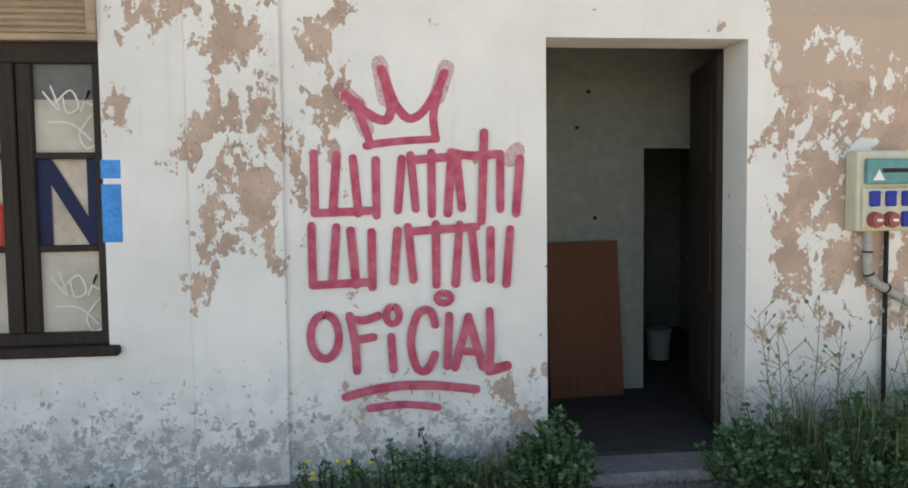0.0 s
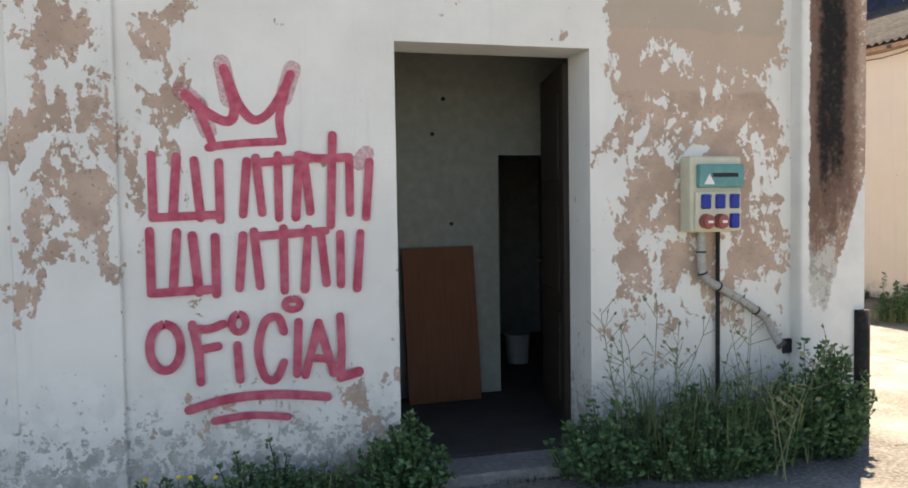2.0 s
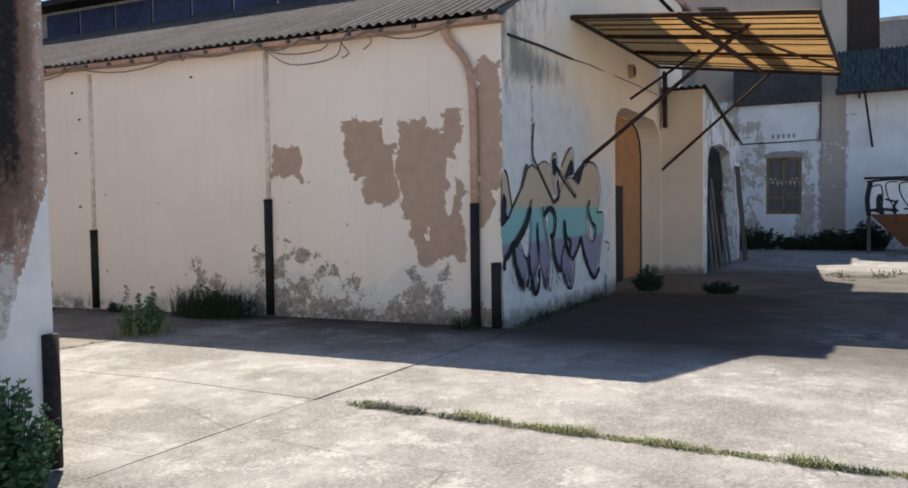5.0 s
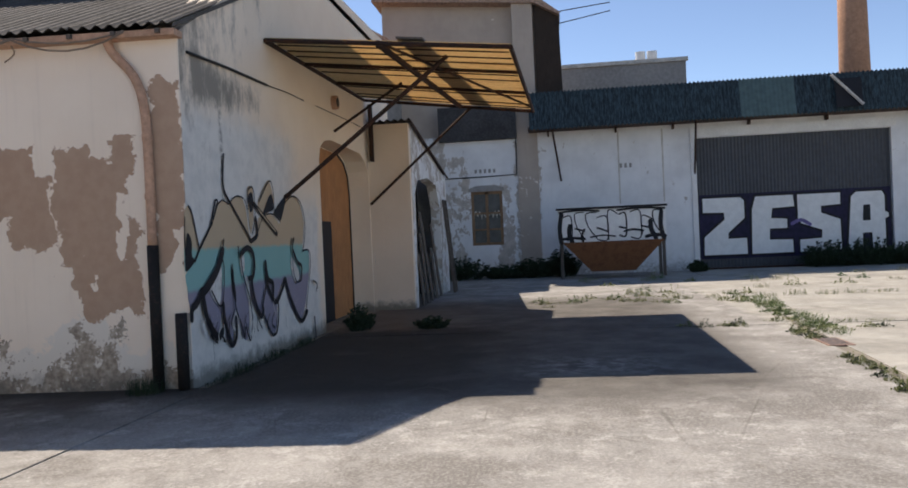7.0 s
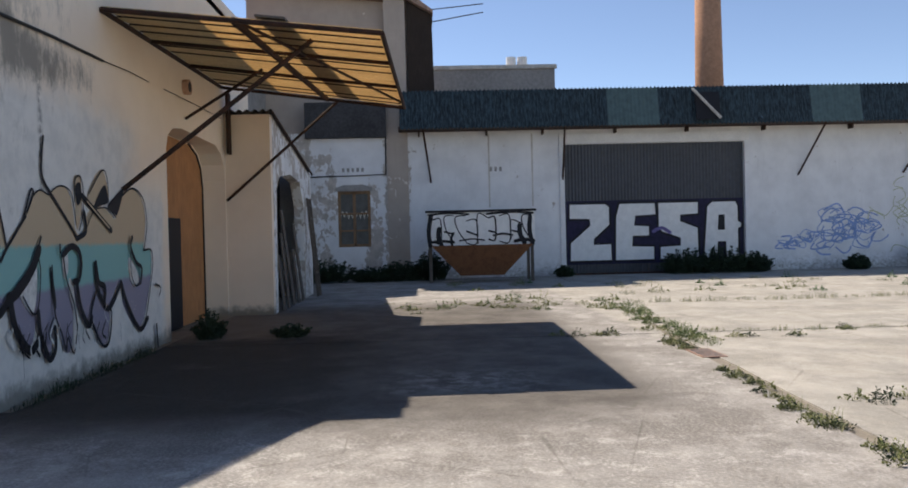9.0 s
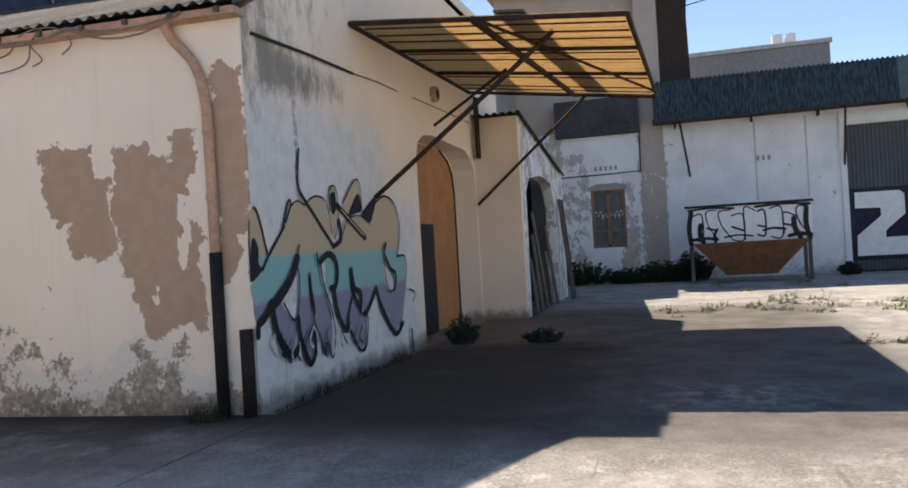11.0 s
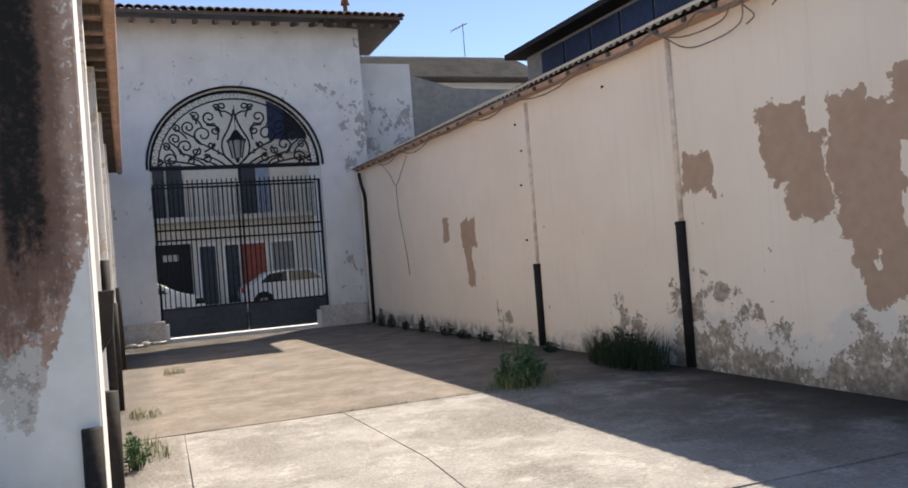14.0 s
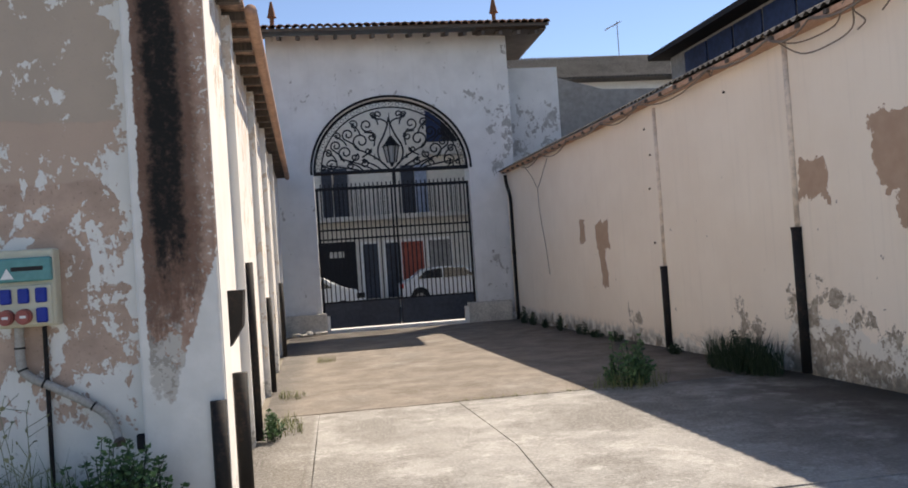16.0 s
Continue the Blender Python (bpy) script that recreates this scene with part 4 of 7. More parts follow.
def build_socket_box():
    b = thing("socket_box", pose(-1.0, 0, 1.34), "cream site distribution box with blue and red sockets", "socket box")
    part("body", box(-0.19, 0.17, -0.125, 0.0, 0.0, 0.47, bev=0.015, seg=2), M_CREAMBOX, b)
    part("front_panel", box(-0.165, 0.155, -0.15, -0.12, 0.01, 0.255, bev=0.008), M_CREAMBOX, b)
    lid = part("lid", box(-0.15, 0.165, -0.165, -0.12, 0.275, 0.42, bev=0.012, seg=2), M_TEALLID, b, "tinted teal flap cover")
    part("lid_label", box(-0.06, 0.12, -0.168, -0.164, 0.34, 0.365), M_DARKCABLE, lid, "dark unreadable print")
    bm = bmesh.new()
    vs = [bm.verts.new(p) for p in ((-0.12, -0.168, 0.295), (-0.045, -0.168, 0.295), (-0.083, -0.168, 0.36))]
    bm.faces.new(vs)
    part("warning_triangle", bm, M_WHITEPAINT, lid, "white warning triangle")
    for i, (x, z) in enumerate(((-0.10, 0.19), (0.0, 0.19), (0.10, 0.19), (0.10, 0.07))):
        s = part("socket", box(x - 0.032, x + 0.032, -0.172, -0.145, z - 0.045, z + 0.045, bev=0.008), M_BLUESOCK, b, "blue flap socket")
        part("flap_lip", box(x - 0.026, x + 0.026, -0.178, -0.170, z + 0.028, z + 0.040), M_BLUESOCK, s)
    for x in (-0.10, 0.0):
        s = part("socket", tube([(x, -0.14, 0.07), (x, -0.185, 0.065)], 0.046, 18), M_REDSOCK, b, "round red industrial socket")
        part("socket_lid", tube([(x, -0.184, 0.066), (x, -0.20, 0.066)], 0.038, 18), M_REDSOCK, s)
        part("lid_mark", box(x - 0.012, x + 0.022, -0.203, -0.199, 0.058, 0.074), M_WHITEPAINT, s)
    h = thing("conduit", pose(0, 0, 0), "ribbed grey conduit looping down from the box", "conduit")
    pts = smooth_path([(-1.07, -0.06, 1.35), (-1.07, -0.06, 1.12), (-1.03, -0.06, 1.04), (-0.91, -0.055, 0.97), (-0.74, -0.055, 0.87), (-0.60, -0.055, 0.77), (-0.55, -0.06, 0.68), (-0.52, -0.10, 0.60)], 7)
    bm = tube(pts, 0.027, 10)
    part("hose", bm, M_HOSE, h, smooth=True)
    part("end_plug", tube([pts[-2], pts[-1] + Vector((0.01, -0.01, -0.01))], 0.034, 10), M_GREYWOOD, h)
    for k in (4, 9, 19, 31):
        k = min(k, len(pts) - 2)
        part("band", tube([pts[k], pts[k] + (pts[k + 1] - pts[k]).normalized() * 0.012], 0.031, 10), M_DARKCABLE, h)
    p = thing("feed_pipe", pose(-0.935, -0.03, 0.0), "thin black pipe rising from the weeds", "pipe")
    part("pipe", tube([(0, 0, 0.0), (0, 0, 1.36)], 0.014, 8), M_BLACKPIPE, p)


placed(build_socket_box, OFFICE)


# ---- workshop along the alley ----
def build_workshop():
    wall = setting("wall_alley_workshop", prism([(-0.497, -0.35), (16.6, -0.35), (16.6, 4.0), (-0.497, 3.92)], lambda y, z, w: (alley_x(6.15 + w, y), y, z), 0.3), M_ALLEY,
                   "cream-washed alley wall with brown bare patches", "wall")
    arch = [(15.1, -0.1), (15.1, 2.75), (15.02, 3.06), (14.8, 3.27), (14.4, 3.40), (12.2, 3.43), (11.75, 3.37), (11.48, 3.23), (11.38, 3.0), (11.38, -0.1)]
    front = setting("wall_front_workshop", prism([(6.19, -0.1), (6.19, 3.95), (9.4, 5.75), (9.4, 6.3), (17.5, 6.5), (17.5, -0.1), *arch], lambda u, v, w: (u, -0.5 + w, v), 0.5), M_GRAFWALL,
                    "weathered workshop front, mouldy grey and cream", "wall")
    # big door in the recess
    d = tagged(thing("door_2", pose(0, 0, 0), "ochre boarded workshop door in an arched recess", "door"), kind="structure")
    part("door_board", prism([(11.3, 0.0), (14.76, 0.0), (14.76, 2.6), (14.66, 2.95), (14.4, 3.2), (13.9, 3.36), (11.3, 3.4)], lambda u, v, w: (u, -0.12 + w, v), 0.06), M_DOORPLY, d)
    part("door_edge", tube([(14.77, -0.13, z) for z in (0, 2.58)] + [(14.67, -0.13, 2.96), (14.4, -0.13, 3.21), (13.9, -0.13, 3.37)], 0.02, 6), M_BLACK, d)
    part("wicket", box(12.2, 13.17, -0.16, -0.10, 0.0, 1.95, bev=0.006), M_BLACK, d, "narrow dark wicket door")
    setting("recess_back", box(11.2, 15.25, -0.055, 0.0, -0.1, 3.5), M_GRAFWALL, "back of the door recess", "wall")
    # long low corrugated roof and the blue clerestory above it
    roof = setting("roof_workshop", prism([(5.97, 3.93), (5.97, 3.98), (9.45, 5.52), (9.45, 5.46)], lambda x, z, w: (x, -0.55 + w, z), 0.0001), M_FIBRE, "weathered corrugated fibre-cement roof", "roof")
    L = math.hypot(3.5, 1.55)
    for i in range(15):
        bm = corrugated(0.0, 1.14, 0.15, 0.022, L)
        y0 = 16.6 - i * 1.14
        # local x runs down the alley, local y up the slope
        ang = math.atan2(1.55, 3.5)
        m = Matrix(((0.034, math.cos(ang), 0, alley_x(5.93, y0)), (-1, 0, 0, y0), (0, math.sin(ang), 1, 3.985 + (0.004 if i % 2 else 0)), (0, 0, 0, 1)))
        bm.transform(m)
        part("roof_sheet", bm, M_FIBRE, roof)
    part("eave_board", prism([(-0.55, 3.86), (16.5, 3.93), (16.5, 3.985), (-0.55, 3.93)], lambda y, z, w: (alley_x(5.97 + w, y), y, z), 0.2), M_CLAYPIPE, roof, "washed eaves course")
    for i in range(34):
        y = -0.4 + i * 0.5
        part("batten_end", box(alley_x(5.93, y), alley_x(6.0, y), y, y + 0.05, 3.88, 3.93), M_GREYWOOD, roof)
    cl = tagged(thing("clerestory", pose(0, 0, 0), "dark roof lantern with blue painted glazing", "clerestory"), kind="structure")
    part("lantern_wall", prism([(0.0, 5.3), (12.75, 5.3), (12.75, 6.1), (0.0, 6.1)], lambda y, z, w: (alley_x(9.42 + w, y), y, z), 0.15), M_GREYREND, cl)
    for i in range(11):
        y = 0.15 + i * 1.08
        part("pane", prism([(y, 5.5), (y + 1.0, 5.5), (y + 1.0, 6.02), (y, 6.02)], lambda a, z, w: (alley_x(9.40 - w, a), a, z), 0.03), M_BLUEGLASS, cl)
    part("lantern_end", box(9.05, 17.3, 12.6, 12.75, 5.3, 6.1), M_GREYREND, cl)
    part("lantern_roof", prism([(-0.5, 6.1), (13.0, 6.1), (13.0, 6.22), (-0.5, 6.22)], lambda y, z, w: (alley_x(8.95 + w, y), y, z), 8.5), M_BLACKPIPE, cl)
    setting("roof_deck_workshop", box(8.95, 17.6, 0.0, 16.5, 5.3, 5.38), M_FIBRE, "flat roof deck of the workshop", "roof")
    setting("wall_back_workshop", box(17.3, 17.6, 0.0, 16.5, -0.2, 6.1), M_WHITEWASH, "rear wall of the workshop", "wall")

    # downpipes on the alley wall: washed clay above, black iron below
    def downpipe(y, split, top=3.86, label="downpipe with washed upper length and black iron foot"):
        x = alley_x(6.12, y)
        p = thing("downpipe", pose(x, y, ground_z(y)), label, "downpipe", "alley downpipes")
        part("iron_foot", tube([(0, 0, 0), (0, 0, split)], 0.062, 10), M_BLACKPIPE, p, "black painted iron pipe", True)
        part("collar", tube([(0, 0, split - 0.04), (0, 0, split)], 0.068, 10), M_BLACKPIPE, p)
        part("upper_pipe", tube([(0.02, 0, split), (0.02, 0, top)], 0.035, 8), M_PINKPIPE, p, "pipe washed in the wall's cream", True)

    for y, s in ((3.18, 1.70), (6.78, 1.30)):
        downpipe(y, s)
    p = thing("far_downpipe", pose(alley_x(6.1, 16.1), 16.1, ground_z(16.1)), "thin rusty black downpipe by the gatehouse", "downpipe", "alley downpipes")
    part("pipe", tube(smooth_path([(0, 0, 0), (0, 0, 2.6), (0, 0.0, 3.35), (-0.05, 0.1, 3.7), (-0.08, 0.12, 4.0)], 4), 0.045, 8), M_BLACKPIPE, p, smooth=True)
    part("collar", tube([(0, 0, 1.8), (0, 0, 1.9)], 0.055, 8), M_BLACKPIPE, p)
    p = thing("corner_downpipe", pose(6.11, -0.13, 0), "terracotta downpipe bent at the top, black iron foot", "downpipe")
    part("iron_foot", tube([(0, 0, 0), (0, 0, 1.59)], 0.062, 10), M_BLACKPIPE, p, "black painted iron pipe", True)
    part("upper_pipe", tube(smooth_path([(0, 0, 1.59), (0.0, 0, 2.5), (0, 0.02, 3.1), (0, 0.12, 3.45), (-0.02, 0.36, 3.75), (-0.06, 0.40, 3.92)], 6), 0.052, 10), M_CLAYPIPE, p, "terracotta pipe", True)
    for z in (2.1, 2.75):
        part("pipe_joint", tube([(0, 0, z), (0, 0, z + 0.06)], 0.06, 10), M_CLAYPIPE, p)
    p = thing("guard_post", pose(6.075, -0.44, 0), "short black iron pipe guarding the corner", "pipe")
    part("post", tube([(0, 0, 0), (0, 0, 0.83)], 0.065, 10), M_BLACKPIPE, p, smooth=True)
    # slack cables under the eave
    rnd = random.Random(11)
    c = thing("eave_cables", pose(0, 0, 0), "slack sun-bleached cables sagging under the eave", "cable")
    posts = [0.0, 1.3, 2.4, 3.2, 4.6, 6.9, 8.6, 10.5, 12.5, 14.5]
    for k in range(2):
        pts = []
        for a, b in zip(posts, posts[1:]):
            sag = rnd.uniform(0.12, 0.26) * (1 + 0.4 * k)
            for t in np.linspace(0, 1, 7)[:-1]:
                y = a + (b - a) * t
                pts.append((alley_x(5.95 - 0.015 * k, y), y, 3.93 - 0.02 * k - sag * 4 * t * (1 - t) * 0.5))
        part("cable", tube(pts, 0.011, 5), M_CABLE, c)
    for pts in ([(3.34, 4.0), (3.14, 3.9), (2.76, 3.63), (2.28, 3.59), (1.9, 3.66), (1.74, 3.85), (1.6, 3.97)], [(3.3, 3.97), (2.85, 3.77), (2.17, 3.76), (1.88, 3.92), (1.6, 3.97), (1.38, 3.92), (1.34, 3.8), (1.46, 3.70)],
                [(1.6, 3.97), (1.75, 3.82), (1.7, 3.68), (1.82, 3.62)], [(5.0, 3.95), (4.7, 3.93), (4.6, 3.82), (4.5, 3.93)], [(14.2, 3.9), (13.7, 3.5), (13.3, 3.2), (12.8, 3.5), (12.4, 3.78)], [(13.3, 3.2), (13.25, 2.6), (12.9, 1.6), (12.8, 1.1)]):
        part("cable", tube(smooth_path([(alley_x(5.97 if z > 3.8 else 6.06, y), y, z) for y, z in pts], 5), 0.009, 5), M_CABLE, c)
    for y, z in ((4.6, 3.60), (7.2, 3.55), (7.15, 2.55), (7.1, 1.65), (7.05, 3.1)):
        part("insulator", tube([(alley_x(6.15, y), y, z), (alley_x(6.125, y), y, z - 0.01)], 0.016, 8), M_DARKWOOD, c)


placed(build_workshop, WORKSHOP)


def build_office_pipes():
    for y, x, z, h in ((-0.13, 0.085, 0.0, 0.80),):
        p = thing("corner_pipe", pose(x, y, 0), "short black iron pipe on the office corner", "pipe")
        part("pipe", tube([(0, 0, 0), (0, 0, h)], 0.05, 10), M_BLACKPIPE, p, smooth=True)
    for y, h, r in ((0.72, 0.86, 0.055), (2.5, 1.68, 0.04), (5.75, 1.27, 0.04), (10.8, 1.45, 0.045)):
        p = thing("alley_pipe", pose(alley_x(0.09 + r, y), y, ground_z(y)), "black iron downpipe foot on the sunlit alley wall", "pipe", "office alley pipes")
        part("pipe", tube([(0, 0, 0), (0, 0, h)], r, 10), M_BLACKPIPE, p, smooth=True)


placed(build_office_pipes, OFFICE)


def build_canopy():
    """Lath-and-sheet awning on iron struts over the workshop door."""
    c = tagged(thing("awning", pose(0, 0, 0), "rusty iron awning with light slatted sheeting", "awning"))
    A, B, C, D = Vector((8.88, -0.52, 4.48)), Vector((14.95, -0.52, 4.62)), Vector((14.7, -4.2, 4.10)), Vector((8.75, -4.05, 4.10))
    slat = Mat("translucent_slats", 0.7, 0, 0.2)
    n = slat.noise(3, 7, 0.65, vec=slat.at(8, 0.6, 8)) * 0.6 + slat.noise(22, 4) * 0.4
    slat.b.inputs["Transmission Weight"].default_value = 0.0
    col = slat.mix(n.ramp(0.3, 0.7), (0.58, 0.44, 0.26), (0.86, 0.70, 0.45))
    out = slat.t.nodes["Material Output"]
    tr, mx = slat.t.nodes.new("ShaderNodeBsdfTranslucent"), slat.t.nodes.new("ShaderNodeMixShader")
    slat.t.links.new(col.socket, tr.inputs[0])
    mx.inputs[0].default_value = 0.62
    slat.t.links.new(slat.b.outputs[0], mx.inputs[1])
    slat.t.links.new(tr.outputs[0], mx.inputs[2])
    slat.t.links.new(mx.outputs[0], out.inputs[0])
    slat = slat.done(col, n, 0.2, 0.004)
    N = 24
    for i in range(N):
        a0, a1 = i / N, min(1, (i + 1.12) / N)
        q = [A.lerp(B, a0), D.lerp(C, a0), D.lerp(C, a1), A.lerp(B, a1)]
        up = Vector((0, 0, 0.045 + (0.012 if i % 2 else 0)))
        bm = bmesh.new()
        t = [bm.verts.new(p + up) for p in q]
        u = [bm.verts.new(p + up - Vector((0, 0, 0.006))) for p in q]
        bm.faces.new(t)
        bm.faces.new(u[::-1])
        for k in range(4):
            bm.faces.new((t[k], u[k], u[(k + 1) % 4], t[(k + 1) % 4]))
        part("slat", bm, slat, c, "sunlit translucent strip" if i == 0 else "")
    # board added on top to give the slats their shadow band
    p0, p1 = A.lerp(D, 0.60) + Vector((0, 0, 0.075)), B.lerp(C, 0.70) + Vector((0, 0, 0.075))
    w0 = Vector((0, 0.19, 0.02))
    bm = bmesh.new()
    lo = [bm.verts.new(v) for v in (p0 - w0, p1 - w0, p1 + w0, p0 + w0)]
    hi = [bm.verts.new(v.co + Vector((0, 0, 0.03))) for v in lo]
    bm.faces.new(lo[::-1]), bm.faces.new(hi)
    for k in range(4):
        bm.faces.new((lo[k], lo[(k + 1) % 4], hi[(k + 1) % 4], hi[k]))
    part("cover_board", bm, M_GREYWOOD, c, "added grey board that makes the shadow band across the sheeting")
    bar = lambda name, p, q, r=0.028: part(name, tube([p, q], r, 6), M_IRON, c)
    for p, q in ((A, B), (B, C), (C, D), (D, A)):
        bar("frame_bar", p, q, 0.034)
    for k in (0.30, 0.62):
        bar("purlin", A.lerp(B, k), D.lerp(C, k), 0.03)
    for k in (0.07, 0.14, 0.21, 0.36, 0.44, 0.62, 0.70, 0.86, 0.93):
        bar("lath", A.lerp(B, k) + Vector((0, -0.05, 0.02)), D.lerp(C, k) + Vector((0, 0.05, 0.02)), 0.012)
    bar("cross_brace", A.lerp(D, 0.47), B.lerp(C, 0.58), 0.05)
    bar("cross_brace", A.lerp(D, 0.47) + Vector((0, 0, 0.02)), D.lerp(C, 0.9), 0.022)
    bar("strut", (9.46, -0.52, 2.25), A.lerp(B, 0.12).lerp(D.lerp(C, 0.12), 0.72), 0.034)
    bar("strut", (15.08, -0.54, 2.34), B.lerp(C, 0.64), 0.03)
    bar("strut", (12.4, -0.52, 3.62), A.lerp(B, 0.55).lerp(D.lerp(C, 0.55), 0.38), 0.026)
    h = thing("hanging_bracket", pose(15.02, -0.62, 3.28), "dark iron hanger below the awning", "bracket")
    for x in (-0.07, 0.07):
        part("bar", box(x - 0.03, x + 0.03, -0.03, 0.03, 0.0, 1.24), M_IRON, h)
    for z in (0.0, 0.18, 0.4):
        part("rung", box(-0.06, 0.06, -0.012, 0.012, z, z + 0.03), M_IRON, h)
    v = thing("vent_pipe", pose(12.43, -0.5, 4.16), "short rusty vent pipe stub in the wall", "vent")
    part("collar", tube([(0, 0.05, 0), (0, -0.10, 0)], 0.13, 16), M_CLAYPIPE, v)
    # black disc paints the dark inside of the closed pipe
    part("mouth", tube([(0, -0.09, 0), (0, -0.105, 0)], 0.09, 16), M_BLACK, v)
    w = thing("wall_cable", pose(0, 0, 0), "dark cable clipped along the workshop front", "cable")
    part("cable", tube([(6.35, -0.52, 3.75), (7.5, -0.53, 3.80), (8.9, -0.52, 3.84)], 0.018, 6), M_DARKCABLE, w)
    part("cable", tube([(8.9, -0.52, 3.84), (9.8, -0.52, 3.89), (10.6, -0.52, 3.90)], 0.007, 5), M_IRON, w, "bare rusty wire")
    part("cable", tube([(11.3, -0.52, 3.92), (13.0, -0.52, 3.96), (14.8, -0.52, 3.98)], 0.007, 5), M_IRON, w)


placed(build_canopy, WORKSHOP)


def build_piece():
    """The large bubble-letter mural: banded fill, black outline strokes, pale scuffs."""
    fill = Mat("banded_mural_paint", 0.75)
    x, y, z = fill.xyz()
    n = fill.noise(6, 6)
    zz = z + (n - 0.5) * 0.10
    c = fill.mix(zz.ramp(1.49, 1.56), (0.25, 0.47, 0.44), (0.54, 0.415, 0.28))
    c = fill.mix(zz.ramp(1.02, 1.1, 1, 0), c, (0.28, 0.26, 0.33))
    fill = fill.done(fill.mix(fill.noise(20, 5).ramp(0.62, 0.7) * zz.ramp(0.5, 1.1, 1, 0), c, (0.62, 0.6, 0.58)), n, 0.2, 0.004)
    g = thing("mural", pose(0, 0, 0), "bubble-letter mural in tan, teal and violet bands", "graffiti")
    k = [0]

    def blob(pts, m=fill, name="letter_fill", steps=5):
        k[0] += 1
        P = smooth_path([(u, v, 0) for u, v in pts], steps, closed=True)
        bm = bmesh.new()
        bm.faces.new([bm.verts.new(on_workshop(p.x, p.y, 0.004 + 0.0008 * k[0])) for p in P])
        return part(name, bm, m, g)

    def line(pts, w=0.05, m=M_BLACK, taper=1.0, steps=4):
        k[0] += 1
        return part("outline", stroke(pts, w * (0.62 if w < 0.075 else 0.76), on_workshop, lift=0.004 + 0.0008 * k[0], steps=steps, taper=taper), m, g)

    blob([(6.12, 1.88), (6.23, 2.01), (6.33, 1.89), (6.44, 1.53), (6.32, 1.39), (6.14, 1.30), (6.08, 1.33)])
    blob([(6.09, 1.25), (6.32, 1.39), (6.52, 1.61), (6.82, 1.83), (6.98, 2.04), (7.13, 2.11), (7.34, 2.08), (7.57, 2.18), (7.82, 2.15), (7.93, 1.96), (7.99, 1.7), (8.16, 1.63), (8.34, 1.91),
          (8.74, 1.99), (9.05, 1.91), (9.2, 1.85), (9.38, 2.15), (9.77, 2.28), (10.14, 2.19), (10.33, 1.86), (10.21, 1.46), (10.51, 1.42), (10.5, 1.09), (10.26, 0.6), (10.0, 0.36), (9.69, 0.44),
          (9.37, 0.74), (9.28, 1.02), (8.94, 0.75), (8.88, 0.36), (8.66, 0.29), (8.36, 0.56), (8.21, 0.57), (7.96, 0.81), (7.87, 0.98), (7.86, 0.59), (7.76, 0.33), (7.6, 0.39), (7.43, 0.75),
          (7.32, 0.43), (7.22, 0.32), (7.08, 0.43), (7.01, 0.74), (6.9, 0.54), (6.75, 0.48), (6.56, 0.64), (6.45, 0.98), (6.16, 0.88), (6.12, 1.11)], steps=2)
    blob([(7.98, 2.29), (8.09, 2.34), (8.18, 2.27), (8.16, 1.9), (8.03, 1.7), (8.0, 1.99)])
    blob([(8.34, 2.12), (8.73, 2.45), (8.91, 2.36), (8.96, 2.11), (8.58, 1.97)])
    # bare wall showing between the legs
    bare = plain("scuffed_wall", (0.66, 0.645, 0.61), 0.9, grain=14)
    for pts in ([(7.01, 1.38), (7.04, 1.17), (6.98, 0.9), (6.88, 0.85), (6.66, 1.06), (6.82, 1.23)], [(7.78, 1.15), (7.88, 1.08), (7.92, 0.76), (7.86, 0.82), (7.78, 0.97)],
                [(9.65, 1.34), (9.95, 1.12), (9.95, 0.94), (9.73, 0.96), (9.59, 1.2)], [(7.62, 1.41), (7.75, 1.44), (7.76, 1.24), (7.65, 1.16)]):
        blob(pts, bare, "bare_gap")
    for pts in ([(6.19, 1.71), (6.27, 1.61), (6.26, 1.46), (6.32, 1.39), (6.14, 1.29), (6.09, 1.33), (6.13, 1.62)], [(8.0, 2.2), (8.14, 2.25), (8.16, 2.06), (8.04, 1.99)],
                [(8.5, 1.97), (8.77, 2.23), (8.9, 2.25), (8.95, 2.06), (8.74, 2.01)], [(8.94, 2.01), (9.4, 2.24), (9.48, 2.21), (9.26, 1.92), (9.13, 1.92)], [(7.32, 1.31), (7.42, 1.03), (7.43, 0.83), (7.33, 1.01)]):
        blob(pts, M_BLACK, "shadow_fill")
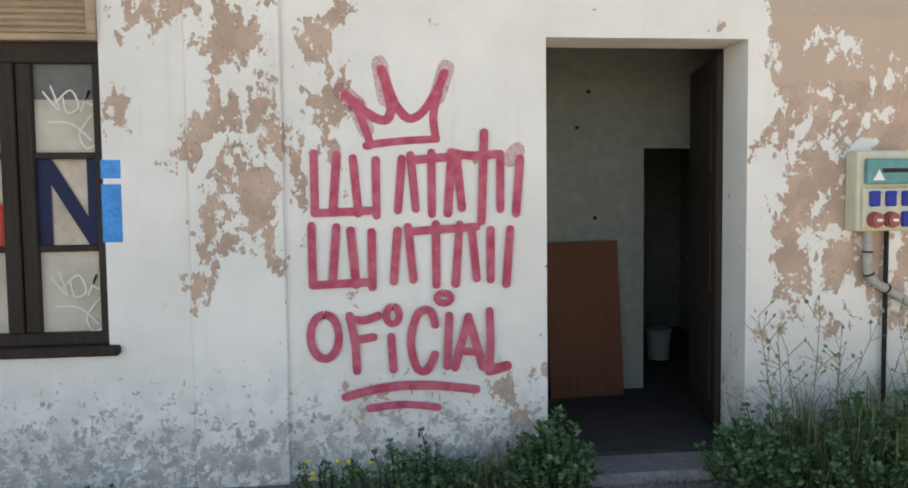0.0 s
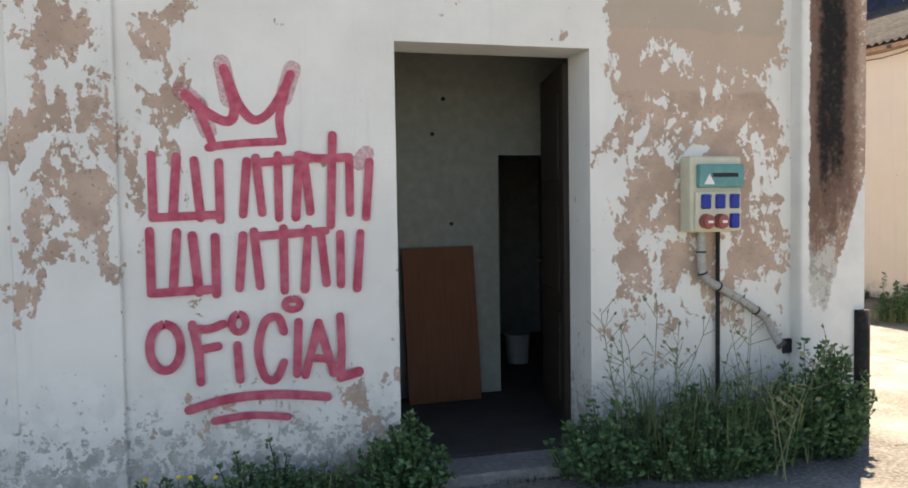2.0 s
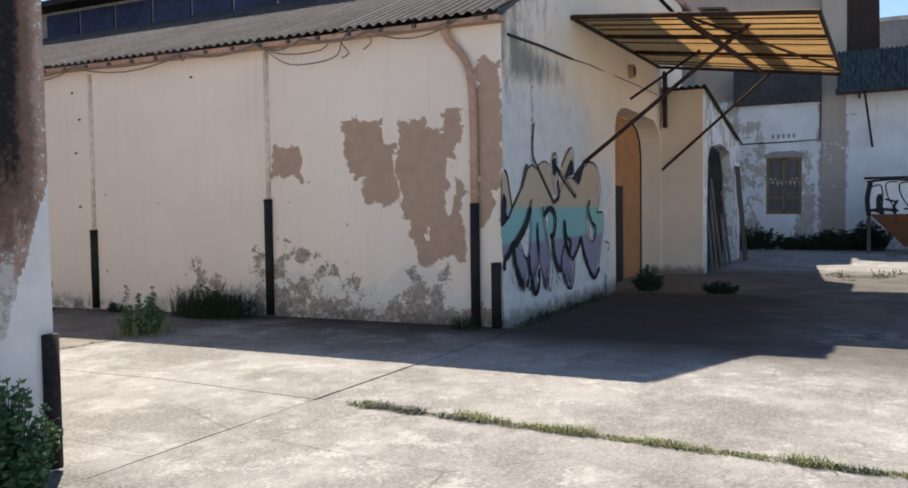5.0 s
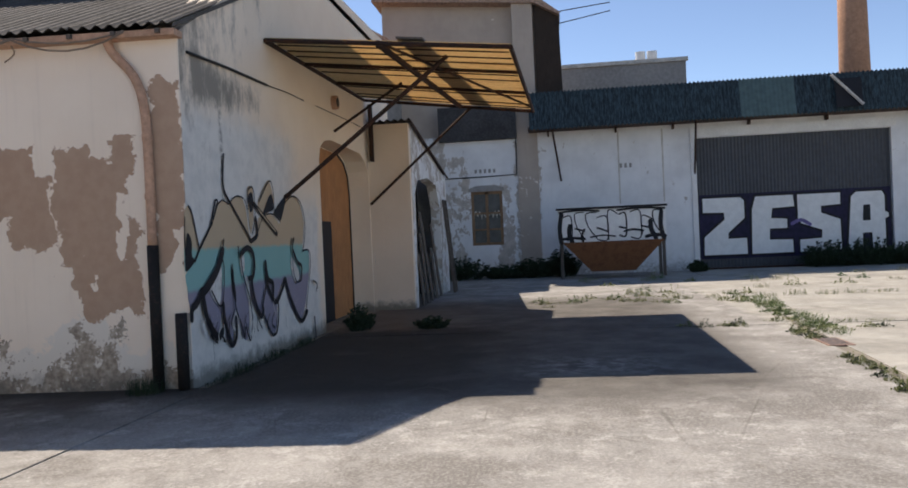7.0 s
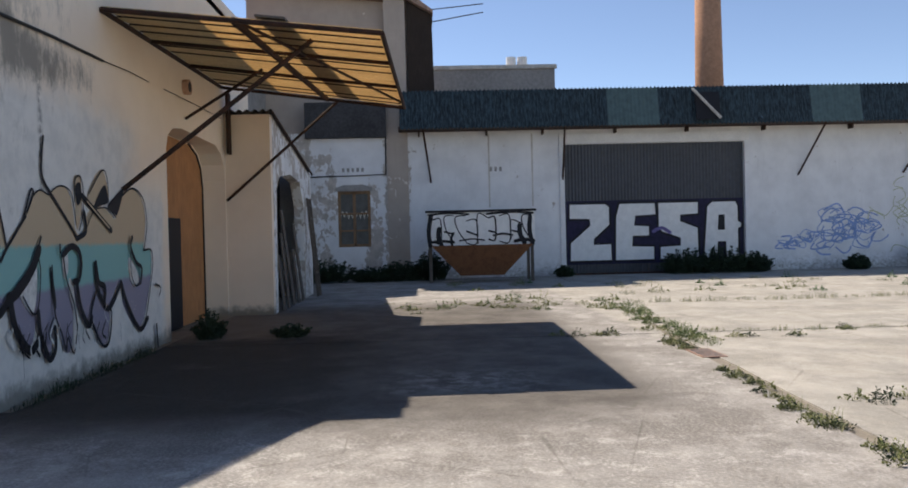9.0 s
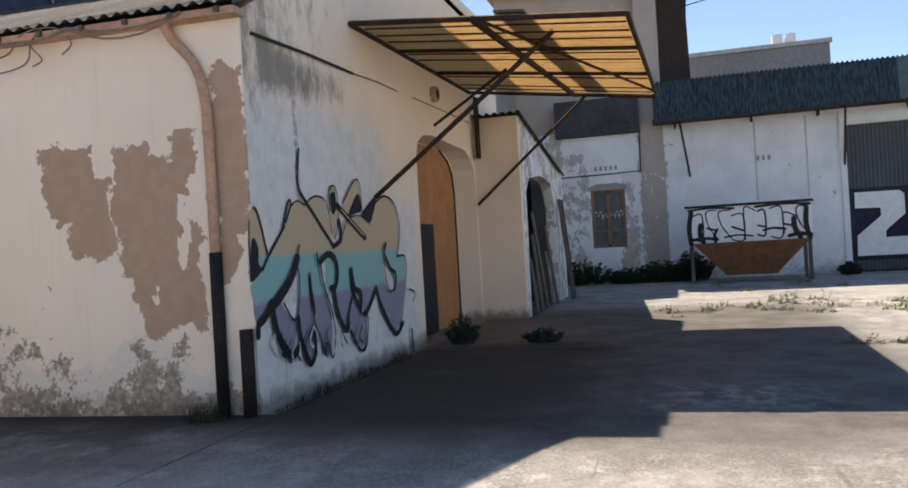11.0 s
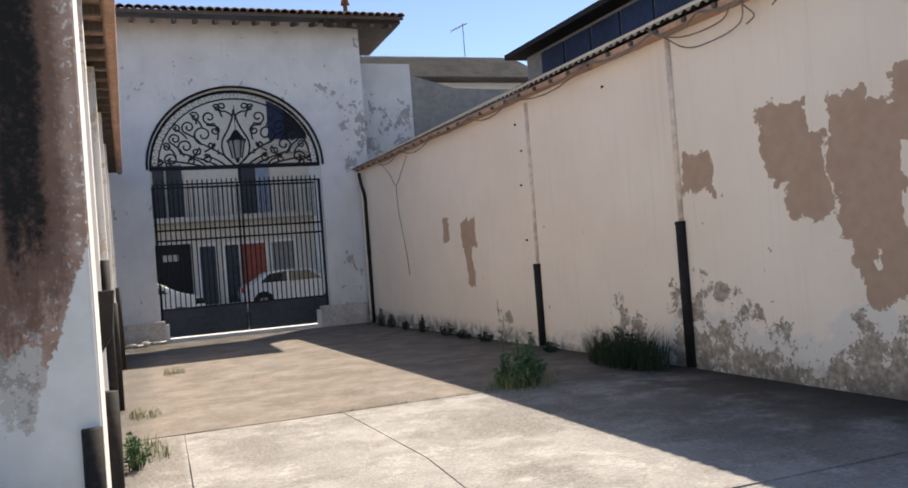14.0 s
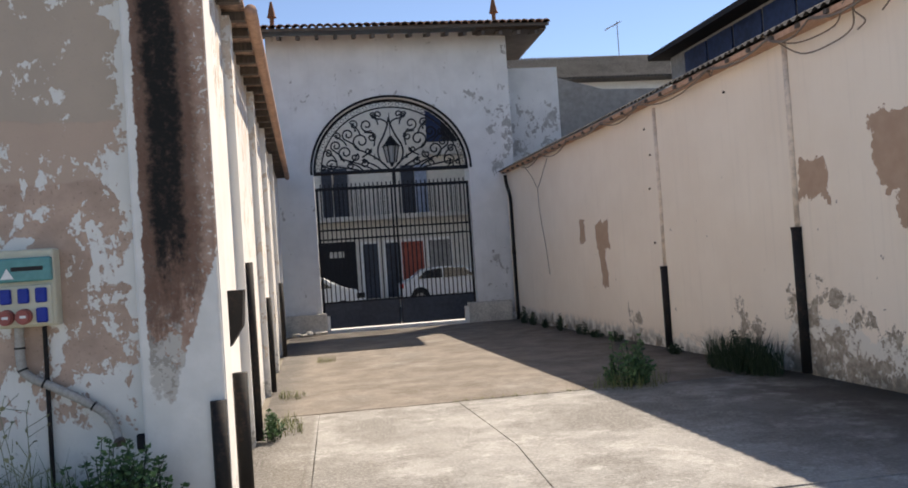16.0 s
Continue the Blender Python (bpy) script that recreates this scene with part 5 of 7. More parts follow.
    for pts, w in (
        ([(6.12, 1.88), (6.09, 1.59), (6.12, 1.32)], 0.03),
        ([(6.22, 2.01), (6.31, 1.91), (6.44, 1.53)], 0.045),
        ([(6.32, 1.39), (6.46, 1.53), (6.82, 1.83)], 0.06),
        ([(6.77, 1.8), (6.93, 2.09), (6.99, 2.07), (6.85, 1.87)], 0.05),
        ([(6.98, 2.04), (7.13, 2.11), (7.32, 2.07)], 0.03),
        ([(7.24, 2.68), (7.19, 2.47), (7.2, 2.24), (7.48, 2.01), (7.89, 1.7), (8.0, 1.6)], 0.07),
        ([(7.32, 2.07), (7.57, 2.18), (7.85, 2.14), (7.94, 1.93), (7.98, 1.76)], 0.03),
        ([(7.95, 2.02), (7.97, 2.26), (8.11, 2.33), (8.19, 2.21), (8.18, 1.91), (8.06, 1.7)], 0.035),
        ([(8.17, 2.1), (8.57, 1.91), (9.01, 1.7)], 0.1),
        ([(8.0, 1.6), (8.24, 1.69), (8.2, 1.91)], 0.09),
        ([(8.36, 2.14), (8.77, 2.45), (8.93, 2.33), (8.94, 2.04)], 0.035),
        ([(9.38, 2.15), (9.77, 2.28), (10.18, 2.18), (10.34, 1.82), (10.18, 1.44)], 0.045),
        ([(8.28, 1.75), (8.5, 1.94), (8.89, 1.98), (9.17, 1.87)], 0.03),
        ([(10.17, 1.42), (10.48, 1.42), (10.52, 1.16), (10.26, 0.6), (10.11, 0.36)], 0.045),
        ([(9.28, 1.02), (9.46, 0.74), (9.78, 0.42), (10.0, 0.32), (10.26, 0.45)], 0.1),
        ([(9.28, 1.02), (8.99, 0.78), (8.78, 0.73), (8.51, 1.01), (8.47, 1.29)], 0.09),
        ([(8.78, 0.73), (8.93, 0.66), (8.83, 0.31), (8.62, 0.28), (8.39, 0.52), (8.3, 0.69), (8.46, 0.95)], 0.07),
        ([(8.48, 1.3), (8.55, 1.07), (8.74, 0.99), (8.71, 0.8)], 0.1),
        ([(7.05, 1.49), (6.88, 1.28), (6.56, 1.07), (6.43, 1.03)], 0.16),
        ([(7.1, 1.62), (7.07, 1.56)], 0.06),
        ([(7.0, 1.46), (7.07, 1.27), (7.0, 0.9), (6.88, 0.84), (6.69, 1.03)], 0.04),
        ([(6.43, 1.03), (6.29, 0.92), (6.16, 0.86), (6.14, 0.76)], 0.12),
        ([(6.45, 0.98), (6.52, 0.74), (6.7, 0.54), (6.83, 0.47), (6.95, 0.53)], 0.13),
        ([(6.99, 0.85), (7.02, 0.63), (7.14, 0.42), (7.22, 0.32), (7.35, 0.42), (7.35, 0.64)], 0.1),
        ([(7.32, 1.31), (7.34, 1.04), (7.37, 0.76), (7.5, 0.57), (7.6, 0.36)], 0.05),
        ([(7.59, 1.42), (7.8, 1.51), (7.99, 1.46), (8.05, 1.31), (7.98, 1.13), (7.84, 1.11)], 0.1),
        ([(7.59, 1.42), (7.65, 1.16), (7.83, 0.85), (7.9, 0.58)], 0.05),
        ([(7.91, 1.11), (8.0, 0.81), (8.21, 0.57), (8.3, 0.66)], 0.1),
        ([(7.6, 0.36), (7.65, 0.5), (7.79, 0.3), (7.9, 0.61)], 0.05),
        ([(9.7, 1.61), (9.63, 1.48), (9.83, 1.26), (10.03, 1.18), (9.97, 0.97)], 0.08),
        ([(9.62, 1.41), (9.62, 1.13), (9.76, 0.95), (9.95, 0.96)], 0.04),
        ([(7.51, 1.53), (7.51, 1.45)], 0.06),
        ([(10.58, 0.92), (10.81, 0.85), (10.74, 0.74)], 0.05),
        ([(10.58, 0.31), (10.62, -0.03)], 0.08),):
        line(pts, w)
    line([(8.25, 2.04), (8.6, 1.87), (8.9, 1.73)], 0.035, fill)
    rnd = random.Random(8)
    for i in range(22):
        u = 6.5 + (i % 16) * 0.15 + rnd.uniform(-0.05, 0.05)
        v = 0.42 + rnd.uniform(-0.06, 0.14)
        line([(u, v), (u + rnd.uniform(-0.1, 0.05), v + rnd.uniform(0.06, 0.14)), (u + rnd.uniform(-0.03, 0.1), v + rnd.uniform(0.14, 0.26))], rnd.uniform(0.02, 0.08), bare if i % 3 == 0 else M_BLACK, 0.4)
    for i in range(8):
        u = 6.6 + i * 0.42
        line([(u, 0.5), (u + 0.01, 0.28 + rnd.uniform(-0.05, 0.1))], 0.012, M_BLACK, 0.5, 0)
    line([(15.12, 1.2), (15.14, 1.0)], 0.02, M_GREYWOOD)


placed(build_piece, WORKSHOP)


def build_lean_to():
    """Small projecting store beyond the big door, with a sloping roof line, a dark doorway and a leaning iron frame."""
    face = setting("wall_lean_to_end", prism([(-0.5, -0.1), (-1.42, -0.1), (-1.42, 4.1), (-0.5, 4.1)], lambda y, z, w: (15.15 + w, y, z), 0.22), M_GRAFWALL, "cream-washed end wall of the lean-to", "wall")
    front = setting("wall_lean_to_front", prism([(15.37, -0.1), (15.37, 4.12), (20.8, 3.3), (20.8, -0.1), (19.6, -0.1), (19.6, 2.35), (19.0, 2.95), (17.6, 3.05), (16.2, 2.9), (15.75, 2.6), (15.65, -0.1)], lambda u, v, w: (u, -1.42 + w, v), 0.25), M_YARDWALL,
                    "whitened front of the lean-to with a dark arched opening", "wall")
    bm = corrugated(0, 1.0, 0.16, 0.025, 5.6)
    m = Matrix(((0, math.cos(0.15), 0, 15.08), (1, 0, 0, -1.5), (0, -math.sin(0.15), 1, 4.17), (0, 0, 0, 1)))
    bm.transform(m)
    part("roof_sheet", bm, M_FIBRE, front)
    part("verge_bar", tube([(15.1, -1.5, 4.12), (20.8, -1.5, 3.28)], 0.03, 6), M_IRON, front)
    # darkness of the interior painted as a black sheet behind the opening
    setting("lean_to_back", box(15.4, 20.8, -0.6, -0.52, -0.1, 4.0), M_BLACK, "black sheet standing in for the unlit inside of the lean-to", "wall")
    setting("lean_to_far", box(20.8, 21.0, -1.42, -0.5, -0.1, 3.3), M_WHITEWASH, "far end of the lean-to", "wall")
    f = thing("iron_ladder", pose(19.75, -1.72, 0, -5, 0, 0), "old iron ladder frame leaning beside the opening", "ladder")
    for x in (0.0, 0.5):
        part("rail", box(x - 0.03, x + 0.03, -0.03, 0.03, 0.0, 2.6), M_GREYWOOD, f)
    for i in range(7):
        part("rung", box(0.0, 0.5, -0.02, 0.02, 0.25 + i * 0.36, 0.29 + i * 0.36), M_GREYWOOD, f)
    for x, h, r in ((15.9, 1.2, 3), (16.5, 1.7, 4), (17.2, 2.2, -5), (17.9, 1.3, 3), (18.6, 1.9, -3)):
        b = thing("scrap_board", pose(x, -1.5, 0, -6, r, 0), "weathered board propped in the opening", "board", "scrap boards")
        part("board", box(0, 0.28, 0, 0.03, 0, h, bev=0.004), M_GREYWOOD, b)


placed(build_lean_to, WORKSHOP)


# ---- far shed and the buildings behind ----
def build_far_shed():
    us = [-3.0, 1.67, 2.83, 9.78, 16.35, 40]
    vs = [-0.1, 1.2, 3.2, 4.69, 5.25]
    wall = setting("wall_far_shed", grid_wall(us, vs, {(1, 1), (3, 0), (3, 1), (3, 2)}, on_shed, -0.3), M_YARDWALL, "whitewashed shed wall with peeling grey strips", "wall")
    part("grey_strip", prism([(3.45, -0.1), (4.2, -0.1), (4.2, 10.0), (3.45, 10.0)], on_shed, 0.05), M_BEIGEREND, wall, "grey flaking pilaster")
    part("pilaster", prism([(0.15, -0.1), (0.55, -0.1), (0.55, 4.9), (0.15, 4.9)], on_shed, 0.06), M_YARDWALL, wall)
    part("door_trim", prism([(9.6, 0), (9.78, 0), (9.78, 5.0), (9.6, 5.0)], on_shed, 0.05), M_WHITEWASH, wall)
    part("lintel", prism([(9.6, 4.72), (16.5, 4.72), (16.5, 5.05), (9.6, 5.05)], on_shed, 0.06), M_WHITEWASH, wall)
    # shed window
    M_WINDOWBROWN = wood("brown_window_wood", (0.27, 0.165, 0.095))
    w = tagged(thing("window_2", pose(0, 0, 0), "shuttered brown window under a segmental head", "window"), kind="structure")
    part("pane", prism([(1.67, 1.2), (2.83, 1.2), (2.83, 3.2), (1.67, 3.2)], lambda a, b, c: on_shed(a, b, c - 0.16), 0.02), plain("dusty_glass", (0.12, 0.125, 0.12), 0.3), w)
    for u0, u1, v0, v1 in ((1.67, 1.77, 1.2, 3.2), (2.73, 2.83, 1.2, 3.2), (2.2, 2.3, 1.2, 3.2), (1.77, 2.73, 1.2, 1.3), (1.77, 2.73, 3.08, 3.2), (1.77, 2.2, 1.75, 1.81), (2.3, 2.73, 1.75, 1.81), (1.77, 2.2, 2.35, 2.41), (2.3, 2.73, 2.35, 2.41)):
        part("window_bar", prism([(u0, v0), (u1, v0), (u1, v1), (u0, v1)], lambda a, b, c: on_shed(a, b, c - 0.1), 0.06), M_WINDOWBROWN, w)
    part("head", prism([(1.6, 3.18), (2.9, 3.18), (2.9, 3.3), (2.6, 3.4), (1.9, 3.4), (1.6, 3.3)], on_shed, 0.03), M_GREYREND, w)
    t = thing("window_tag", pose(0, 0, 0), "pale scribble across the shed window", "graffiti")
    for i in range(7):
        part("scribble", stroke([(1.75 + i * 0.14, 2.25 + 0.06 * math.sin(i * 2)), (1.82 + i * 0.14, 2.42 + 0.05 * math.cos(i)), (1.88 + i * 0.14, 2.28)], 0.03, lambda a, b, c: on_shed(a, b, c - 0.13), lift=0.002 + 0.001 * i), M_SCRIBBLE, t)
    # roller shutter, corrugated
    d = tagged(thing("shutter_door", pose(0, 0, 0), "large grey corrugated sliding door with white lettering", "door"), kind="structure")
    bm = corrugated(9.78, 16.35, 0.12, 0.012, 4.7)
    bm.transform(Matrix(((0, 0, -1, 27.38), (-1, 0, 0, 0), (0, 1, 0, 0.0), (0, 0, 0, 1))))
    part("sheet", bm, M_SHUTTER, d)
    part("ground_rail", box(27.0, 27.3, -16.35, -9.78, -0.02, 0.06), M_IRON, d)
    z = thing("white_lettering", pose(0, 0, 0), "white block letters outlined in black on the shutter", "graffiti")
    put = lambda u, v, k: (27.345 - k, -u, v)
    part("lettering_ground", prism([(9.85, 0.36), (16.3, 0.36), (16.3, 2.65), (9.85, 2.65)], lambda a, b, c: put(a, b, c), 0.01), plain("violet_black_spray", (0.02, 0.017, 0.05), 0.7, vary=0.4, grain=6), z)
    shapes = {"letter_z": (9.95, 1.45, [(-0.02, 1.52), (0, 2.1), (0.9, 2.1), (1.02, 1.95), (1.02, 1.3), (0.62, 0.78), (0.6, 0.64), (1.05, 0.64), (1.05, 0), (0, 0), (0, 0.7), (0.5, 1.32), (0.5, 1.5)]),
              "letter_e": (11.58, 1.42, [(0.12, 2.1), (1.05, 2.1), (1.08, 1.62), (0.55, 1.58), (0.52, 1.3), (0.9, 1.26), (0.9, 0.86), (0.48, 0.86), (0.46, 0.55), (1.02, 0.52), (1.02, 0), (0, 0), (0.02, 1.6)]),
              "letter_s": (13.16, 1.36, [(0.0, 2.1), (1.1, 2.1), (1.1, 1.62), (0.62, 1.58), (0.62, 1.42), (1.1, 1.15), (1.12, 0.1), (1.0, 0), (0.05, 0), (0.05, 0.5), (0.6, 0.54), (0.6, 0.75), (0.1, 1.0), (0, 1.2)]),
              "letter_a": (14.80, 1.28, [(0, 0), (0.12, 1.9), (0.28, 2.1), (0.95, 2.1), (1.05, 1.9), (1.05, 1.35), (1.14, 1.3), (1.14, 1.12), (1.05, 1.08), (1.05, 0), (0.66, 0), (0.64, 0.6), (0.46, 0.6), (0.44, 0)])}
    for name, (u, wd, pts) in shapes.items():
        P = [(u + a * wd, 0.46 + b) for a, b in pts]
        letter = part(name, prism(P, lambda a, b, c: put(a, b, c + 0.012), 0.006), M_WHITEPAINT, z)
        part("outline", stroke([*P, P[0]], 0.085, put, lift=0.024, steps=0, caps=False), M_BLACK, letter, "black sprayed outline")
    part("letter_gap", prism([(15.36, 1.5), (15.62, 1.5), (15.62, 2.05), (15.4, 2.05)], lambda a, b, c: put(a, b, c + 0.026), 0.004), M_BLACK, z)
    part("paint_drip", stroke([(13.0, 1.5), (13.3, 1.62), (13.6, 1.45)], 0.12, put, lift=0.028), plain("violet_spray", (0.16, 0.13, 0.30), 0.7), z)
    # blue corrugated fascia roof, rising from the eave
    f = setting("roof_far_shed", box(26.2, 27.3, -40, -3.9, 5.22, 5.30), M_IRON, "rusty eave beam of the shed roof", "roof")
    for i in range(20):
        bm = corrugated(0, 1.8, 0.14, 0.03, 1.35)
        a = radians(80)
        y0 = -3.95 - i * 1.8
        bm.transform(Matrix(((0, math.cos(a), 0, 26.1), (-1, 0, 0, y0), (0, math.sin(a), 1, 5.20), (0, 0, 0, 1))))
        part("roof_sheet", bm, M_BLUESHEET if i not in (4, 8) else plain("replaced_sheet", (0.07, 0.115, 0.12), 0.6), f)
    for u, u2 in ((5.0, 4.75), (9.72, 9.7), (18.3, 19.0), (22.2, 23.0), (25.8, 26.5)):
        part("eave_strut", tube([on_shed(u, 3.42, 0.02), on_shed(u2, 5.22, 0.75)], 0.035, 6), M_IRON, f)
    # black slab on the sheets paints the darkness of a gap
    part("hatch", prism([(14.2, 5.32), (15.05, 5.32), (15.05, 6.3), (14.2, 6.3)], lambda a, b, c: (26.0 + 0.17 * (b - 5.2) - c, -a, b), 0.05), M_BLACK, f, "black panel drawn as a dark gap in the fascia")
    part("pole", tube([(25.95, -14.05, 6.4), (25.85, -15.0, 5.35)], 0.05, 6), M_STONE, f, "pale slanting pole")
    for u in (4.6, 7.0, 9.0, 11.6, 14.2, 17.0, 20.2, 24.0):
        part("eave_hook", box(26.9, 27.25, -u - 0.03, -u + 0.03, 5.05, 5.22), M_IRON, f)
    setting("roof_shed_back", prism([(27.3, 6.55), (40, 7.5), (40, 7.4), (27.3, 6.45)], lambda x, z, w: (x, -40 + w, z), 36), M_FIBRE, "shed roof behind the blue fascia", "roof")
    # hopper in a white painted frame
    h = thing("hopper", pose(24.6, -6.55, 0), "rusty steel hopper under a white painted board", "hopper")
    part("board", box(-0.05, 0.05, -1.75, 1.75, 1.12, 2.28, bev=0.02), M_WHITEPAINT, h, "white board with black outlines")
    bm = bmesh.new()
    top = [bm.verts.new(p) for p in ((-0.5, -1.62, 1.2), (-0.5, 1.62, 1.2), (0.9, 1.62, 1.2), (0.9, -1.62, 1.2))]
    bot = [bm.verts.new(p) for p in ((-0.2, -0.7, 0.22), (-0.2, 0.7, 0.22), (0.6, 0.7, 0.22), (0.6, -0.7, 0.22))]
    bm.faces.new(top), bm.faces.new(bot)
    for i in range(4):
        bm.faces.new((top[i], top[(i + 1) % 4], bot[(i + 1) % 4], bot[i]))
    part("funnel", bm, M_RUST, h, "rusty tapering funnel")
    for y in (-1.65, 1.65):
        for x in (-0.02, 0.95):
            part("leg", box(x - 0.04, x + 0.04, y - 0.05, y + 0.05, 0, 1.2), M_GREYWOOD, h)
    part("rim", box(-0.10, 0.10, -1.8, 1.8, 2.27, 2.34), M_BLACK, h)
    rnd = random.Random(3)
    face = lambda a, b, c: (-0.052 - c, a, b)
    for i in range(9):
        y, wd, h0 = 1.55 - i * 0.36, rnd.uniform(0.2, 0.34), rnd.uniform(1.22, 1.4)
        top = rnd.uniform(1.95, 2.2)
        kinds = ([(y, h0), (y, top), (y - wd, top - 0.1)], [(y - wd, top), (y, top - 0.05), (y - wd * 0.2, 1.7), (y - wd, h0)], [(y, top), (y - wd, top), (y - wd, h0), (y, h0)])
        part("outline", stroke(kinds[rnd.randrange(3)], rnd.uniform(0.03, 0.055), face, lift=0.002 + 0.0006 * i, steps=5), M_BLACK, h)
        if i % 2:
            part("outline", stroke([(y, 1.65), (y - wd, 1.62 + rnd.uniform(-0.1, 0.1))], 0.06, face, lift=0.009 + 0.0006 * i, steps=0), M_BLACK, h)
    for y0, y1, v, w in ((1.7, 0.9, 1.3, 0.09), (0.7, -0.1, 1.35, 0.05), (-0.4, -1.0, 1.5, 0.07), (-1.1, -1.7, 1.3, 0.11), (1.7, 0.4, 2.2, 0.06), (-0.2, -1.7, 2.2, 0.07)):
        part("outline", stroke([(y0, v), ((y0 + y1) / 2, v + 0.05), (y1, v)], w, face, lift=0.016 + abs(v) * 0.001), M_BLACK, h)
    for y0, v0, y1, v1, w in ((1.66, 1.2, 1.62, 2.15, 0.14), (1.3, 1.22, 1.36, 1.75, 0.14), (0.95, 1.2, 0.9, 1.6, 0.08), (-1.66, 1.2, -1.6, 2.1, 0.14), (-1.4, 1.25, -1.25, 1.8, 0.15)):
        part("outline", stroke([(y0, v0), ((y0 + y1) / 2 + 0.06, (v0 + v1) / 2), (y1, v1)], w, face, lift=0.022 + w * 0.01), M_BLACK, h)
    # faded tags right of the shutter
    t = thing("faded_tags", pose(0, 0, 0), "faded blue and green sprayed scribbles on the shed wall", "graffiti")
    for cu, cv, n, size in ((17.9, 1.0, 9, 0.32), (18.7, 0.95, 8, 0.3), (20.0, 1.6, 18, 0.6), (20.8, 1.35, 14, 0.5), (19.6, 1.0, 8, 0.4)):
        for i in range(n):
            u, v = cu + rnd.gauss(0, size * 0.7), cv + rnd.gauss(0, size * 0.55)
            a = rnd.uniform(0, math.tau)
            pts = [(u + size * rnd.uniform(0.3, 1) * math.cos(a + k * 1.5), v + 0.7 * size * rnd.uniform(0.3, 1) * math.sin(a + k * 1.5)) for k in range(4)]
            part("scribble", stroke(pts, rnd.uniform(0.025, 0.06), on_shed, lift=0.004 + 0.0006 * i), M_BLUETAG, t)
    for i in range(30):
        u, v = 22.6 + rnd.gauss(0, 0.7), 1.9 + rnd.gauss(0, 0.5)
        a = rnd.uniform(0, math.tau)
        pts = [(u + 0.5 * rnd.uniform(0.3, 1) * math.cos(a + k * 1.2), v + 0.35 * rnd.uniform(0.3, 1) * math.sin(a + k * 1.2)) for k in range(4)]
        part("scribble", stroke(pts, 0.03, on_shed, lift=0.004 + 0.0005 * i), M_GREENTAG, t)
    # cable and small marks on the white wall
    c = thing("shed_cable", pose(0, 0, 0), "thin cable run along the shed wall", "cable")
    part("cable", tube([on_shed(u, v, 0.03) for u, v in ((0.2, 3.7), (2.3, 3.72), (3.4, 3.75), (3.42, 5.1))], 0.02, 5), M_DARKCABLE, c)
    w = thing("faded_marks", pose(0, 0, 0), "faint unreadable painted marks on the shed wall", "sign")
    for u0, v0, n, h in ((7.1, 3.78, 3, 0.16), (1.85, 3.86, 5, 0.14)):
        for i in range(n):
            part("mark_bar", prism([(u0 + i * 0.17, v0), (u0 + i * 0.17 + 0.09, v0), (u0 + i * 0.17 + 0.09, v0 + h), (u0 + i * 0.17, v0 + h)], on_shed, 0.006), M_GREYREND, w)
    for u in (7.05, 8.6):
        part("rain_streak", prism([(u, 2.5), (u + 0.05, 2.5), (u + 0.06, 5.1), (u, 5.1)], on_shed, 0.005), M_STONE, w)
    # tall building behind
    tb = thing("tall_building", pose(0, 0, 0), "tall beige rendered building with brown tiled edge", "building")
    part("wall", box(27.6, 38, -4.25, 1.45, 4.9, 10.4), M_BEIGEREND, tb)
    part("dark_sheet", prism([(0.6, 5.05), (3.45, 5.05), (3.45, 6.3), (0.6, 6.3)], on_shed, 0.25), M_FIBREDARK, tb, "dark grey sheet roof over the window")
    part("roof", prism([(-3.4, 10.9), (-5.2, 9.5), (-5.2, 9.4), (-4.3, 9.9), (1.7, 10.4), (1.7, 11.5)], lambda y, z, w: (27.0 + w, y, z), 11), M_TILE, tb, "brown tiled roof edge")
    part("rusty_cladding", prism([(-4.26, 9.9), (-5.15, 9.4), (-5.2, 6.6), (-4.26, 6.5)], lambda y, z, w: (27.25 + w, y, z), 0.5), M_DARKWOOD, tb, "dark brown timber cladding under the eave")
    for y0, z0, z1 in ((-5.0, 9.55, 9.75), (-5.0, 9.1, 9.45)):
        part("rod", tube([(27.2, y0, z0), (27.2, y0 - 2.0, z1)], 0.02, 5), M_DARKCABLE, tb)
    # roofs between workshop and tall building
    mid = thing("middle_building", pose(0, 0, 0), "grey gabled building behind the awning", "building")
    part("wall", prism([(3.6, 4.8), (0.8, 4.8), (0.8, 8.3), (3.6, 10.0)], lambda y, z, w: (24.2 + w, y, z), 3.2), M_GREYREND, mid)
    part("wall", box(21.0, 27.3, -0.35, 2.0, -0.1, 4.8), M_YARDWALL, mid, "peeling whitewashed lower wall")
    part("roof", prism([(0.5, 8.2), (3.8, 10.22), (3.8, 10.1), (0.5, 8.08)], lambda y, z, w: (23.8 + w, y, z), 3.7), M_TILE, mid)
    fb = thing("far_block", pose(40, -8.6, 0), "plain grey block with roof tanks in the distance", "building")
    part("wall", box(0, 8, -3.1, 3.4, 0, 10.1), M_GREYREND, fb)
    part("parapet", box(-0.1, 0.1, -3.2, 3.4, 10.05, 10.25), M_STONE, fb)
    for y in (-0.95, -1.55):
        part("roof_tank", tube([(1, y, 10.1), (1, y, 10.85)], 0.26, 12), M_PLASTICWHITE, fb, "pale roof tank")
